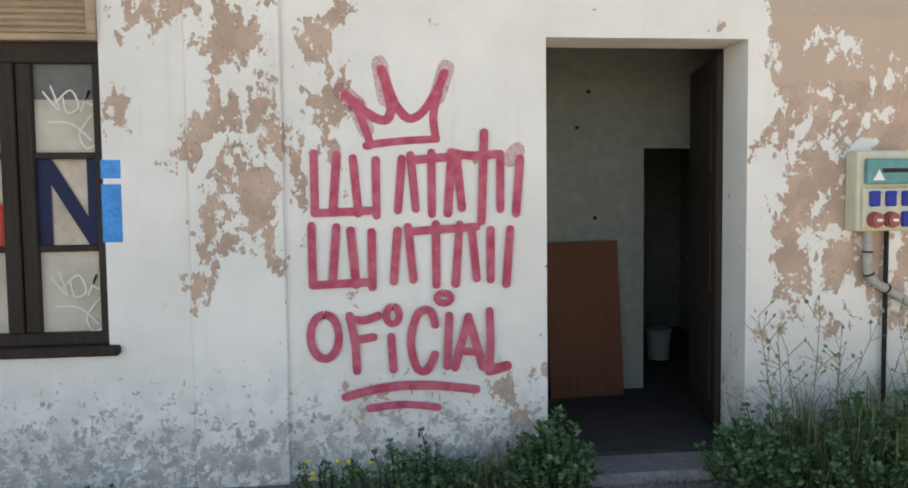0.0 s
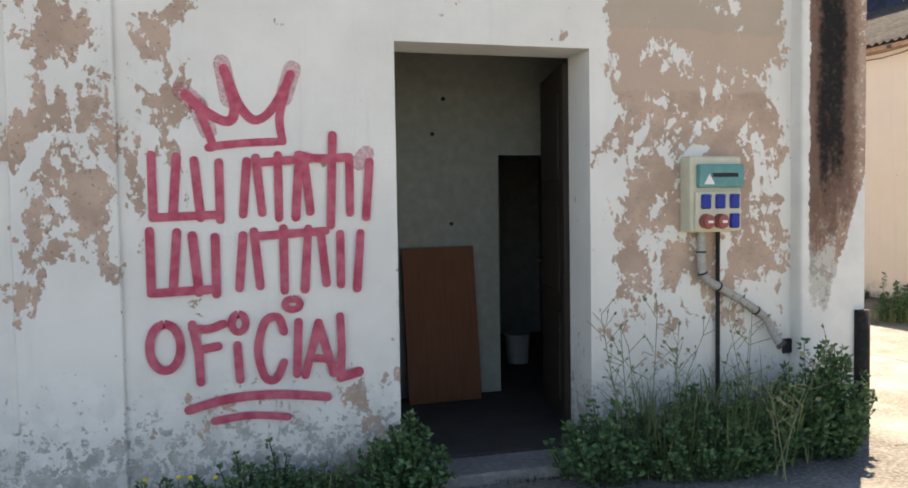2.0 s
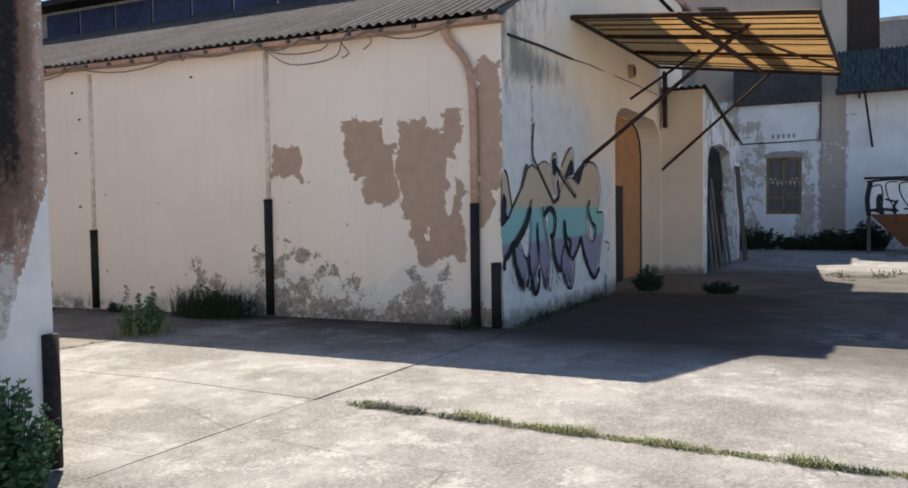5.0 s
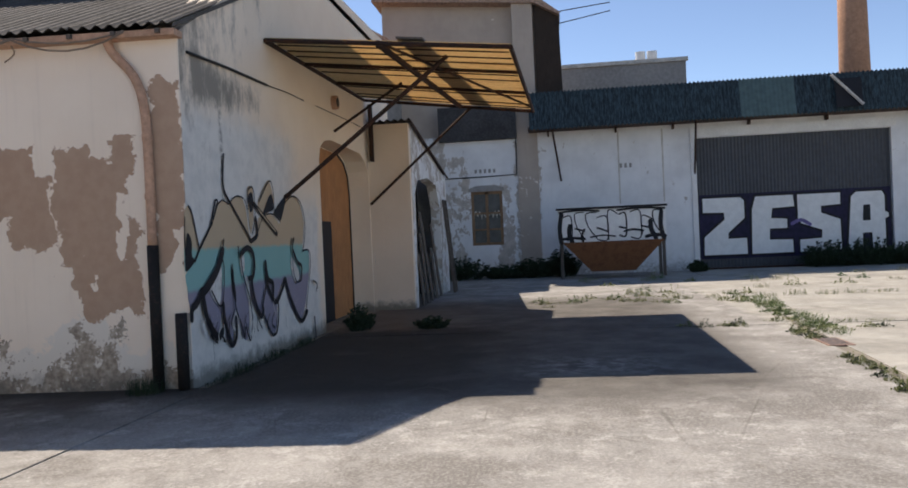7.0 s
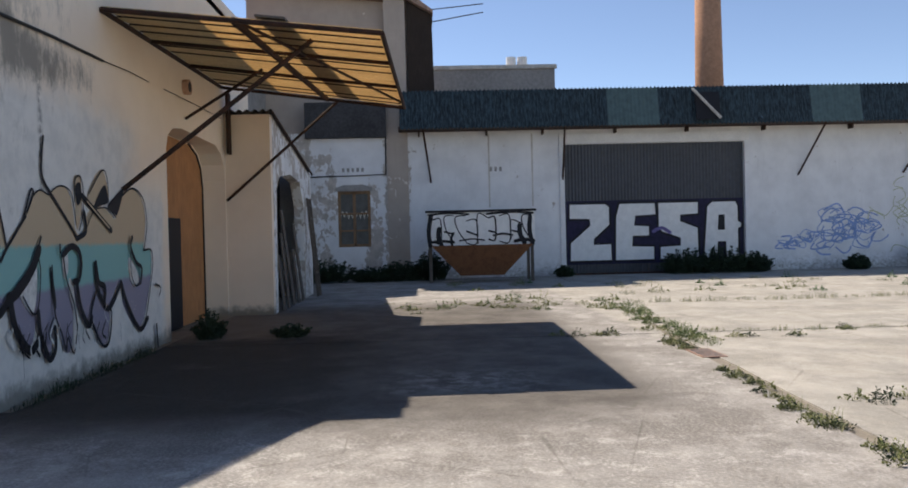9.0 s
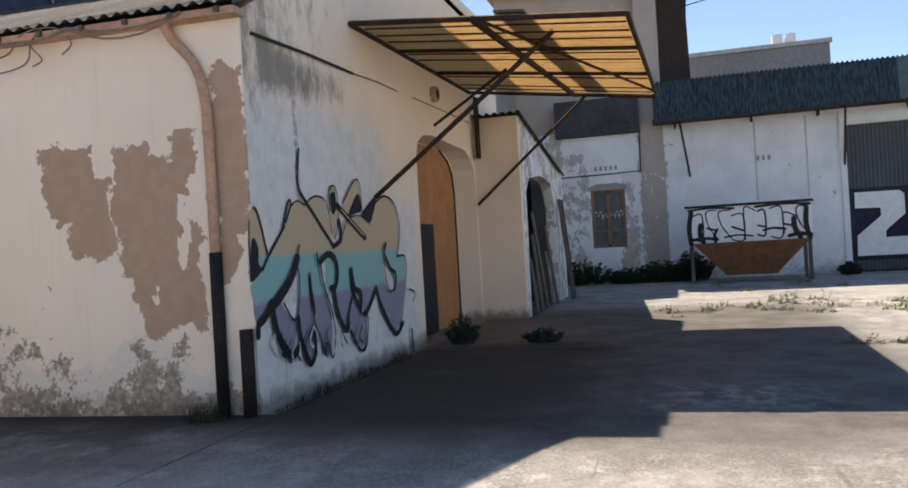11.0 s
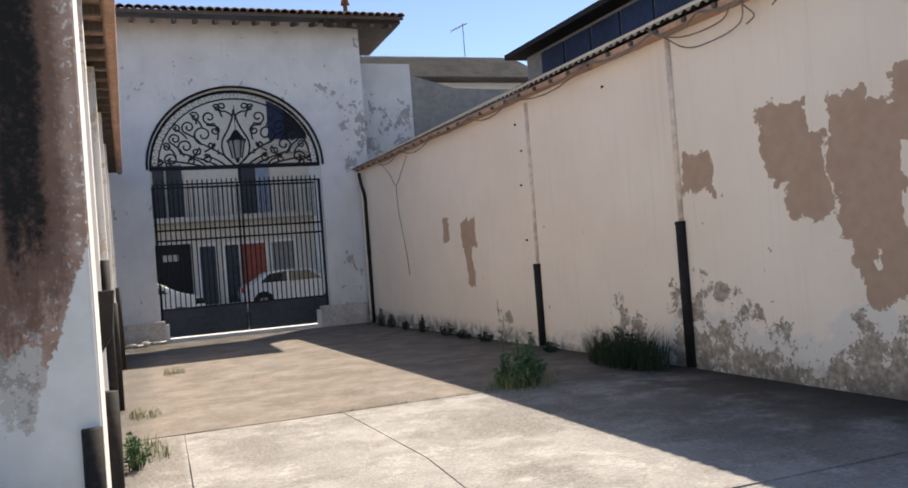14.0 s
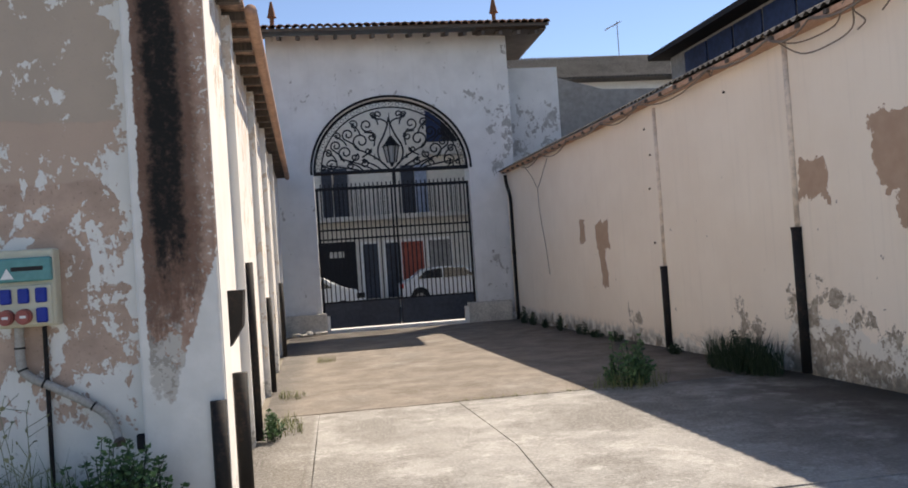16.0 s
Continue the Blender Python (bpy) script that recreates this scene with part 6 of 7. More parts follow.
    part("roof_box", box(1, 1.6, 0.3, 1.0, 10.1, 10.4), M_WHITEWASH, fb)
    ch = thing("chimney", pose(45, -21.65, 0), "tall round brick factory chimney", "chimney")
    part("shaft", tube([(0, 0, 0), (0, 0, 26)], 0.95, 24, taper=0.6), M_BRICKCHIM, ch, smooth=True)


placed(build_far_shed, SHED)


# ---- gate wall and the street behind ----
def build_gate():
    Y, G = 16.42, -0.15
    cx, hw, sp = 2.485, 2.165, 4.2
    arch = [(cx + hw * math.cos(a), sp + 2.0 * math.sin(a)) for a in np.linspace(0, math.pi, 33)]
    wall = setting("wall_gate", prism([(-0.75, -0.4), (-0.75, 8.0), (5.95, 8.0), (5.95, -0.4), (cx + hw, -0.4), *arch, (cx - hw, -0.4)], lambda u, v, w: (u, Y + w, v), 0.55), M_GATEWALL,
                   "tall whitewashed gatehouse wall with an arched opening", "wall")
    part("arch_moulding", tube([(cx + (hw + 0.05) * math.cos(a), Y - 0.02, sp + 2.05 * math.sin(a)) for a in np.linspace(-0.02, math.pi + 0.02, 40)], 0.035, 6), M_GATEIRON, wall)
    for x0, x1 in ((-0.72, 0.44), (4.36, 5.6)):
        part("plinth", box(x0, x1, Y - 0.16, Y + 0.3, G - 0.2, 0.36, bev=0.03, seg=2), M_STONE, wall, "worn stone wheel guard")
    # white blocks added to imitate sunlight on the plinths' inner faces
    for x0, x1 in ((0.44, 0.53), (4.27, 4.36)):
        part("jamb_stone", box(x0, x1, Y - 0.14, Y + 0.16, G, 0.27, bev=0.015), M_WHITEWASH, wall, "thin white block added for the sunlit inner face of the plinth")
    part("sill", box(0.4, 4.4, Y - 0.1, Y + 0.5, G - 0.1, G + 0.03), M_WHITEWASH, wall, "pale stone threshold")
    # roof: rows of barrel tiles with rafter ends
    roof = setting("roof_gate", prism([(-0.9, 7.95), (0.5, 8.35), (3.0, 8.9), (3.0, 8.8), (-0.9, 7.87)], lambda y, z, w: (-1.6 + w, Y + y, z), 8.6), M_GREYWOOD, "tiled gatehouse roof on timber rafters", "roof")
    for i in range(17):
        x = -1.4 + i * 0.5
        part("rafter_end", prism([(-0.85, 7.76), (0.1, 8.0), (0.1, 7.9), (-0.85, 7.66)], lambda y, z, w: (x + w, Y + y, z), 0.09), M_GREYWOOD, roof)
    tile = None
    for i in range(42):
        for k in range(3):
            if tile is None:
                bm = bmesh.new()
                rings = [[bm.verts.new((r * math.cos(a), y, r * 0.8 * math.sin(a) + dz)) for a in np.linspace(0, math.pi, 7)] for y, r, dz in ((0, 0.112, 0.02), (0.62, 0.085, 0.185))]
                inner = [[bm.verts.new((0.85 * v.co.x, v.co.y, v.co.z - 0.015)) for v in r] for r in rings]
                for A, B in ((rings[0], rings[1]), (inner[1], inner[0]), (rings[1], inner[1]), (inner[0], rings[0])):
                    for j in range(6):
                        bm.faces.new((A[j], A[j + 1], B[j + 1], B[j]))
                ob = part("tile", bm, M_TILE, roof)
                tile = ob.data
            else:
                ob = new("tile", tile)
                ob.parent = roof
            ob.location = (-1.5 + i * 0.205, Y - 1.0 + k * 0.52, 7.925 + k * 0.148)
    part("hip_side", prism([(5.95, 7.86), (7.0, 7.86), (7.0, 7.94), (5.0, 8.05), (5.0, 7.9)], lambda x, z, w: (x, Y - 0.6 + w, z), 3.4), M_GREYWOOD, roof)
    for x in (-0.55, 5.75):
        f = thing("finial", pose(x, Y + 0.4, 8.35), "small dark red clay finial on the ridge", "finial", "roof finials")
        part("stem", tube([(0, 0, 0), (0, 0, 0.35)], 0.06, 8), M_RUST, f)
        part("knob", tube([(0, 0, 0.3), (0, 0, 0.38), (0, 0, 0.5), (0, 0, 0.62), (0, 0, 0.74)], 0.13, 10, taper=0.25), M_RUST, f)
    rnd = random.Random(17)
    for i in range(9):
        q = thing("rubble_stone", pose(-0.45 + rnd.random() * 0.8, Y - 0.25 - rnd.random() * 0.5, G - 0.01, 0, 0, rnd.random() * 90), "broken pale stone by the gate plinth", "stone", "gate rubble")
        a, b = rnd.uniform(0.05, 0.14), rnd.uniform(0.04, 0.1)
        part("stone", box(-a, a, -b, b, 0, rnd.uniform(0.04, 0.1), bev=0.02), M_STONE, q)
    # iron gate
    Z = lambda u, v: (u, Y + 0.18, v)
    g = tagged(thing("gate", pose(0, 0, 0), "black wrought-iron double gate with a blue-grey kick panel", "gate"))
    bar = lambda name, pts, r, n=6: part(name, tube([Z(*p) for p in pts], r, n), M_GATEIRON, g)
    for u, r in ((cx - hw + 0.06, 0.038), (cx - 0.04, 0.02), (cx + 0.04, 0.02), (cx + hw - 0.06, 0.038)):
        bar("stile", [(u, G + 0.06), (u, 3.8)], r)
    for v in (3.78, 2.62, 2.36, 0.62):
        bar("rail", [(cx - hw + 0.06, v), (cx + hw - 0.06, v)], 0.026)
    first = None
    n = 34
    for i in range(n):
        u = cx - hw + 0.16 + i * (2 * hw - 0.32) / (n - 1)
        if first is None:
            bm = tube([(0, 0, 0.6), (0, 0, 3.9)], 0.018, 6)
            first = part("bar", bm, M_GATEIRON, g)
            first.location = (u, Y + 0.18, 0)
        else:
            o = new("bar", first.data)
            o.parent, o.location = g, (u, Y + 0.18, 0)
    for u0, u1 in ((cx - hw + 0.08, cx - 0.03), (cx + 0.03, cx + hw - 0.08)):
        part("kick_panel", box(u0, u1, Y + 0.165, Y + 0.195, G + 0.07, 0.62, bev=0.006), M_GATESHEET, g, "blue-grey sheet kick panel")
    # fanlight grille with scrolls and a lantern
    s = tagged(thing("fanlight_grille", pose(0, 0, 0), "wrought-iron scrolled fanlight over the gate", "grille"))
    arc = lambda r, k=1.0: [Z(cx + (hw - r) * math.cos(a), sp + (2.0 - r) * math.sin(a)) for a in np.linspace(0, math.pi, 41)]
    part("outer_arch", tube(arc(0.03), 0.04, 6), M_GATEIRON, s)
    part("inner_arch", tube(arc(0.22), 0.022, 6), M_GATEIRON, s)
    part("transom", tube([Z(cx - hw - 0.18, sp), Z(cx + hw + 0.18, sp)], 0.055, 8), M_GATEIRON, s)
    part("centre_post", tube([Z(cx + 0.05, 3.78), Z(cx + 0.05, sp)], 0.05, 8), M_GATEIRON, s)
    for a in np.linspace(0.06, math.pi - 0.06, 34):
        p = [Z(cx + (hw - r) * math.cos(a + d), sp + (2.0 - r) * math.sin(a + d)) for r, d in ((0.06, 0.0), (0.13, 0.035), (0.2, 0.0), (0.13, -0.03))]
        part("lace", tube([*p, p[0]], 0.008, 4), M_GATEIRON, s)

    def scroll(u, v, r, turn, flip, tail):
        pts = []
        for i in range(20):
            a = turn + flip * i * 0.42
            k = r * (1 - i / 24)
            pts.append((u + k * math.cos(a), v + k * math.sin(a)))
        start = pts[0]
        t = smooth_path([(*tail, 0), ((tail[0] + start[0]) / 2 - flip * 0.06, (tail[1] + start[1]) / 2, 0), (*start, 0)], 4)
        full = [(p.x, p.y) for p in t[:-1]] + pts
        part("scroll", tube([Z(*p) for p in full], 0.024, 5), M_GATEIRON, s)

    for sgn in (-1, 1):
        X = lambda d: cx + sgn * d
        for d, v, r, turn, tail in ((0.80, 5.05, 0.26, -1.6, (0.15, 4.35)), (1.25, 4.75, 0.20, -1.0, (0.5, 4.25)), (1.62, 4.42, 0.17, 0.0, (0.9, 4.25)), (0.62, 5.5, 0.19, -2.2, (0.45, 4.9)),
                                    (1.15, 5.25, 0.17, -0.8, (0.85, 4.8)), (0.28, 5.78, 0.13, -2.0, (0.05, 5.5)), (1.5, 4.95, 0.15, -0.5, (1.3, 4.5)), (0.75, 4.42, 0.13, 1.0, (0.3, 4.25)), (1.15, 4.38, 0.11, 1.2, (0.8, 4.25)), (0.5, 5.15, 0.12, 2.0, (0.7, 5.3)), (0.98, 5.52, 0.13, 0.6, (0.8, 5.2)), (1.45, 5.22, 0.11, 0.3, (1.2, 4.95)), (1.72, 4.75, 0.11, 0.8, (1.5, 4.5)), (1.0, 4.62, 0.12, 2.2, (1.2, 4.4)), (0.42, 5.75, 0.10, 0.5, (0.3, 5.5)), (1.9, 4.36, 0.08, 1.0, (1.6, 4.25)), (0.62, 4.78, 0.10, 2.6, (0.8, 4.6))):
            a0 = turn if sgn > 0 else math.pi - turn
            scroll(X(d), v, r, a0, sgn, (X(tail[0]), tail[1]))
        lyre = smooth_path([(X(0.05), 4.24, 0), (X(0.30), 4.5, 0), (X(0.34), 4.85, 0), (X(0.16), 5.2, 0), (X(0.04), 5.5, 0), (X(0.0), 5.7, 0)], 5)
        part("lyre_bar", tube([Z(p.x, p.y) for p in lyre], 0.026, 5), M_GATEIRON, s)
        for d, v in ((1.0, 5.0), (1.38, 4.62), (0.95, 5.4), (1.75, 4.3), (0.45, 4.6)):
            part("leaf", tube([Z(X(d), v - 0.07), Z(X(d), v), Z(X(d), v + 0.08)], 0.035, 6, taper=0.2), M_GATEIRON, s)
    l = thing("lantern", pose(cx + 0.02, Y + 0.18, 4.42), "black iron street lantern hung in the fanlight", "lantern")
    part("glass", tube([(0, 0, 0), (0, 0, 0.46)], 0.12, 6, taper=1.7), plain("milky_glass", (0.35, 0.36, 0.36), 0.2, vary=0.05), l)
    for i in range(6):
        a = i * math.tau / 6
        part("rib", tube([(0.125 * math.cos(a), 0.125 * math.sin(a), 0), (0.215 * math.cos(a), 0.215 * math.sin(a), 0.46)], 0.02, 5), M_GATEIRON, l)
    part("cap", tube([(0, 0, 0.45), (0, 0, 0.52), (0, 0, 0.63), (0, 0, 0.74)], 0.29, 6, taper=0.15), M_GATEIRON, l)
    part("chain", tube([(0, 0, 0.72), (0, 0, 1.4)], 0.012, 5), M_GATEIRON, l)
    part("foot", tube([(0, 0, -0.12), (0, 0, 0.0)], 0.03, 6, taper=2.5), M_GATEIRON, l)

    # wall continuing behind the workshop's eave, and a roof with an aerial
    side = setting("wall_gate_side", box(5.95, 7.75, 17.6, 18.0, -0.3, 7.2), M_GATEWALL, "flaking white wall beside the gatehouse", "wall")
    setting("wall_gate_dark", prism([(7.75, -0.3), (7.75, 6.9), (9.2, 6.5), (14, 6.4), (14, -0.3)], lambda x, z, w: (x, 17.7 + w, z), 0.3), M_GREYREND, "grey rendered party wall", "wall")
    nb = thing("neighbour_house", pose(0, 0, 0), "neighbouring house with a low grey tiled roof", "house")
    part("wall", box(6.5, 17, 24, 31, -0.2, 8.1), M_WHITEWASH, nb)
    part("roof", prism([(23.3, 8.1), (26.5, 9.7), (31.4, 8.1)], lambda y, z, w: (6.0 + w, y, z), 9.5), M_FIBRE, nb, "grey tiled hip roof")
    for i in range(66):
        part("cover_tile", tube([(6.1 + i * 0.142, 23.25, 8.13), (6.1 + i * 0.142, 26.5, 9.74)], 0.04, 6), M_FIBRE, nb)
    a = thing("roof_aerial", pose(13.2, 26.5, 9.6), "thin television aerial on the roof", "aerial")
    part("mast", tube([(0, 0, 0), (0, 0, 1.6)], 0.02, 5), M_GREYREND, a)
    for i in range(5):
        part("rod", tube([(-0.45 + i * 0.12, -0.3, 1.3 + i * 0.06), (-0.45 + i * 0.12, 0.3, 1.3 + i * 0.06)], 0.012, 4), M_GREYREND, a)
    part("boom", tube([(-0.55, 0, 1.28), (0.2, 0, 1.6)], 0.014, 4), M_GREYREND, a)

    # house across the street
    h = thing("street_house", pose(0, 28.2, 0), "pale house across the street with balcony and shutters", "house")
    part("wall", box(-8, 14, 0.0, 6, -0.2, 9.0), plain("ochre_white_facade", (0.66, 0.62, 0.55), 0.9, grain=6, vary=0.1), h)
    part("balcony_slab", box(-3.5, 7.2, -0.9, 0.0, 3.45, 3.66, bev=0.02), M_STONE, h)
    part("balcony_rail", box(-3.5, 7.2, -0.88, -0.84, 4.75, 4.82), M_GATEIRON, h)
    for i in range(70):
        part("baluster", box(-3.5 + i * 0.153, -3.48 + i * 0.153, -0.87, -0.85, 3.66, 4.76), M_GATEIRON, h)
    blue = plain("navy_shutter", (0.02, 0.035, 0.09), 0.6)
    pale = plain("pale_louvre", (0.30, 0.36, 0.48), 0.6)
    for a0, a1, b0, b1, mat in ((0.40, 0.82, 0.90, 1.48, M_GATESHEET), (3.74, 4.31, 4.33, 4.84, pale), (-4.6, -4.0, -3.4, -2.8, M_GATESHEET), (8.4, 9.0, 9.6, 10.2, M_GATESHEET)):
        w = part("window", box(a0 - 0.06, b1 + 0.06, -0.03, 0.0, 3.66, 5.9), M_STONE, h)
        part("shutter", box(a0, a1, -0.09, -0.03, 3.7, 5.75, bev=0.01), M_GATESHEET, w, "dark louvred shutter")
        leaf = part("shutter", box(b0, b1, -0.09, -0.03, 3.7, 5.75, bev=0.01), mat, w)
        for i in range(16):
            part("louvre", box(b0 + 0.05, b1 - 0.05, -0.105, -0.09, 3.8 + i * 0.12, 3.85 + i * 0.12), mat, leaf)
    w = part("window", box(5.0, 6.5, -0.02, 0.0, 6.7, 8.4), M_BLACK, h)
    part("shutter", box(4.95, 5.6, -0.08, -0.02, 6.7, 8.4, bev=0.01), blue, w)
    part("eave_band", box(4.6, 8.0, -0.5, 0, 6.1, 6.45), M_STONE, h)
    # no opening here: the garage's dark inside is painted as a black panel
    part("doorway", box(-0.35, 1.62, -0.04, 0.0, -0.1, 2.65), M_BLACK, h, "open garage doorway drawn as a flat black panel")
    part("door_sign", box(0.55, 1.15, -0.06, -0.04, 2.0, 2.25), M_STONE, h)
    brickred = plain("red_door_paint", (0.33, 0.085, 0.06), 0.7)
    for u, wd, m in ((1.95, 0.6, M_GATESHEET), (2.92, 0.52, M_GATESHEET), (3.58, 0.92, brickred), (4.75, 0.9, M_GREYREND)):
        w = part("window", box(u - 0.09, u + wd + 0.09, -0.03, 0, 0.2, 2.62), M_WHITEWASH, h)
        part("door_leaf", box(u, u + wd, -0.06, -0.03, 0.2, 2.5, bev=0.01), m, w)


placed(build_gate, GATE)


def build_car():
    c = thing("car", pose(5.25, 25.6, -0.12), "white hatchback parked in the street", "car")
    prof = [(-2.0, 0.35), (-2.05, 0.7), (-1.95, 0.95), (-1.55, 1.02), (-1.1, 1.42), (-0.3, 1.5), (0.6, 1.46), (1.2, 1.05), (1.85, 0.92), (2.08, 0.72), (2.1, 0.4), (1.9, 0.28), (-1.8, 0.28)]
    bm = prism(prof, lambda u, v, w: (u, w, v), 1.65)
    bmesh.ops.bevel(bm, geom=list(bm.edges), offset=0.05, segments=2, affect="EDGES")
    part("body", bm, M_CARWHITE, c)
    for pts in ([(-1.35, 1.05), (-1.0, 1.37), (-0.35, 1.43), (-0.35, 1.05)], [(-0.28, 1.05), (-0.28, 1.43), (0.5, 1.4), (0.98, 1.06)]):
        part("side_window", prism(pts, lambda u, v, w: (u, -0.004 - w, v), 0.01), M_CARGLASS, c)
    for x in (-1.25, 1.3):
        w = part("wheel", tube([(x, -0.01, 0.31), (x, 0.2, 0.31)], 0.31, 22), M_TYRE, c)
        part("rim", tube([(x, -0.02, 0.31), (x, 0.02, 0.31)], 0.2, 16), M_GREYREND, w)
    part("tail_light", box(-2.04, -1.9, -0.01, 0.2, 0.72, 0.92, bev=0.01), M_SCARLET, c)
    part("wheel_arch", tube([(-1.25, -0.006, 0.36), (-1.25, 0.02, 0.36)], 0.37, 22), M_TYRE, c)
    part("headlight", box(1.78, 2.06, -0.01, 0.25, 0.66, 0.84, bev=0.01), M_CARGLASS, c)


placed(build_car, GATE)
near_car = copy_thing(next(o for o in scene.objects if o.name == "car"), pose(-0.35, 22.2, -0.12))
tagged(near_car, "white hatchback parked close to the gate")


# ---- weeds ----
def mesh_object(name, verts, faces, material, parent):
    me = bpy.data.meshes.new(name)
    me.from_pydata(verts, [], faces)
    me.materials.append(material)
    ob = new(name, me)
    ob.parent = parent
    return ob


def leaf_quads(rnd, spots, size, verts, faces):
    """Folded pointed leaves at the spots (place, direction)."""
    for p, d in spots:
        s = size * rnd.uniform(0.55, 1.3)
        d = Vector(d).normalized()
        side = d.cross(Vector((rnd.uniform(-1, 1), rnd.uniform(-1, 1), rnd.uniform(0.2, 1)))).normalized() * s * rnd.uniform(0.28, 0.42)
        fold = d.cross(side).normalized() * s * 0.12
        i = len(verts)
        verts += [p, p + d * s * 0.45 + side + fold, p + d * s, p + d * s * 0.45 - side + fold, p + d * s * 0.5]
        faces += [(i, i + 1, i + 4), (i + 1, i + 2, i + 4), (i + 2, i + 3, i + 4), (i + 3, i, i + 4)]


def shrub(x, y, w, d, h, seed, label, leaf=0.05, stems=34, per=24, material=None, category="weed", name="weed_shrub", z=None):
    """A clump of leafy stems leaning outwards, taller in the middle."""
    rnd = random.Random(seed)
    t = thing(name, pose(x, y, ground_z(y) if z is None else z), label, category, "weeds")
    bm = bmesh.new()
    verts, faces, spots = [], [], []
    for i in range(stems):
        a, r = rnd.uniform(0, math.tau), math.sqrt(rnd.random())
        base = Vector((w / 2 * 0.7 * r * math.cos(a), d / 2 * 0.7 * r * math.sin(a), 0))
        H = h * rnd.uniform(0.55, 1.08) * (1 - 0.55 * r * r)
        tip = Vector((w / 2 * r * math.cos(a) * rnd.uniform(0.8, 1.25), d / 2 * r * math.sin(a) * rnd.uniform(0.8, 1.2), H))
        mid = base.lerp(tip, 0.5) + Vector((rnd.uniform(-1, 1), rnd.uniform(-1, 1), 0.6)) * 0.06 * h
        pts = smooth_path([base, mid, tip], 3)
        tube(pts, 0.006, 4, bm, taper=0.4, caps=False)
        for k in range(per):
            f = rnd.uniform(0.12, 1.0)
            p = base.lerp(mid, f * 2) if f < 0.5 else mid.lerp(tip, f * 2 - 1)
            b = rnd.uniform(0, math.tau)
            spots.append((p + Vector((math.cos(b), math.sin(b), 0)) * 0.01, (math.cos(b), math.sin(b), rnd.uniform(-0.3, 0.9))))
        for k in range(5):
            b = k * math.tau / 5 + rnd.random()
            spots.append((tip, (math.cos(b), math.sin(b), rnd.uniform(0.2, 1.2))))
    leaf_quads(rnd, spots, leaf, verts, faces)
    part("stem", bm, M_LEAFDARK, t)
    mesh_object("foliage", verts, faces, material or M_LEAF, t)
    return t


GRASS = {}


def tuft(x, y, w, d, h, seed, n=120, material=None, label="", group="joint_grass", flop=(0.2, 1.0)):
    """Bent blades of grass, gathered into one patch of grass for each stretch of the place."""
    rnd = random.Random(seed)
    verts, faces = GRASS.setdefault((group, (material or M_GRASS).name), ([], []))
    for i in range(n):
        a, r = rnd.uniform(0, math.tau), math.sqrt(rnd.random())
        b = Vector((x + w / 2 * r * math.cos(a), y + d / 2 * r * math.sin(a), ground_z(y) - 0.01))
        H, lean = h * rnd.uniform(0.4, 1.1), rnd.uniform(*flop)
        g = rnd.uniform(0, math.tau)
        out = Vector((math.cos(g), math.sin(g), 0))
        side = Vector((-out.y, out.x, 0)) * rnd.uniform(0.0016, 0.0034) * (1 + h)
        i0 = len(verts)
        m1, tip = b + Vector((0, 0, H * 0.6)) + out * H * lean * 0.3, b + Vector((0, 0, H * (1 - 0.35 * lean))) + out * H * lean * 0.9
        verts += [b - side, b + side, m1 + side * 0.7, m1 - side * 0.7, tip]
        faces += [(i0, i0 + 1, i0 + 2, i0 + 3), (i0 + 3, i0 + 2, i0 + 4)]


def rosette(x, y, r, h, seed, n=70, material=None, group="joint_grass", leaf=0.05):
    """A low spreading weed: pointed leaves in a loose mound, with a few upright sprigs."""
    rnd = random.Random(seed)
    verts, faces = GRASS.setdefault((group, (material or M_GRASS).name), ([], []))
    spots = []
    for i in range(n):
        a, k = rnd.uniform(0, math.tau), math.sqrt(rnd.random())
        p = Vector((x + r * k * math.cos(a) * rnd.uniform(0.6, 1.2), y + r * k * math.sin(a) * rnd.uniform(0.6, 1.2), ground_z(y) + h * (1 - k * k) * rnd.random()))
        spots.append((p, (math.cos(a), math.sin(a), rnd.uniform(-0.1, 1.0))))
    for i in range(3):
        a = rnd.uniform(0, math.tau)
        b = Vector((x + 0.5 * r * math.cos(a), y + 0.5 * r * math.sin(a), ground_z(y)))
        lean = Vector((rnd.uniform(-0.3, 0.3), rnd.uniform(-0.3, 0.3), 1)) * h * rnd.uniform(1.0, 1.9)
        for k in range(10):
            q = rnd.uniform(0, math.tau)
            spots.append((b + lean * (k / 10), (math.cos(q), math.sin(q), 0.8)))
    leaf_quads(rnd, spots, leaf, verts, faces)


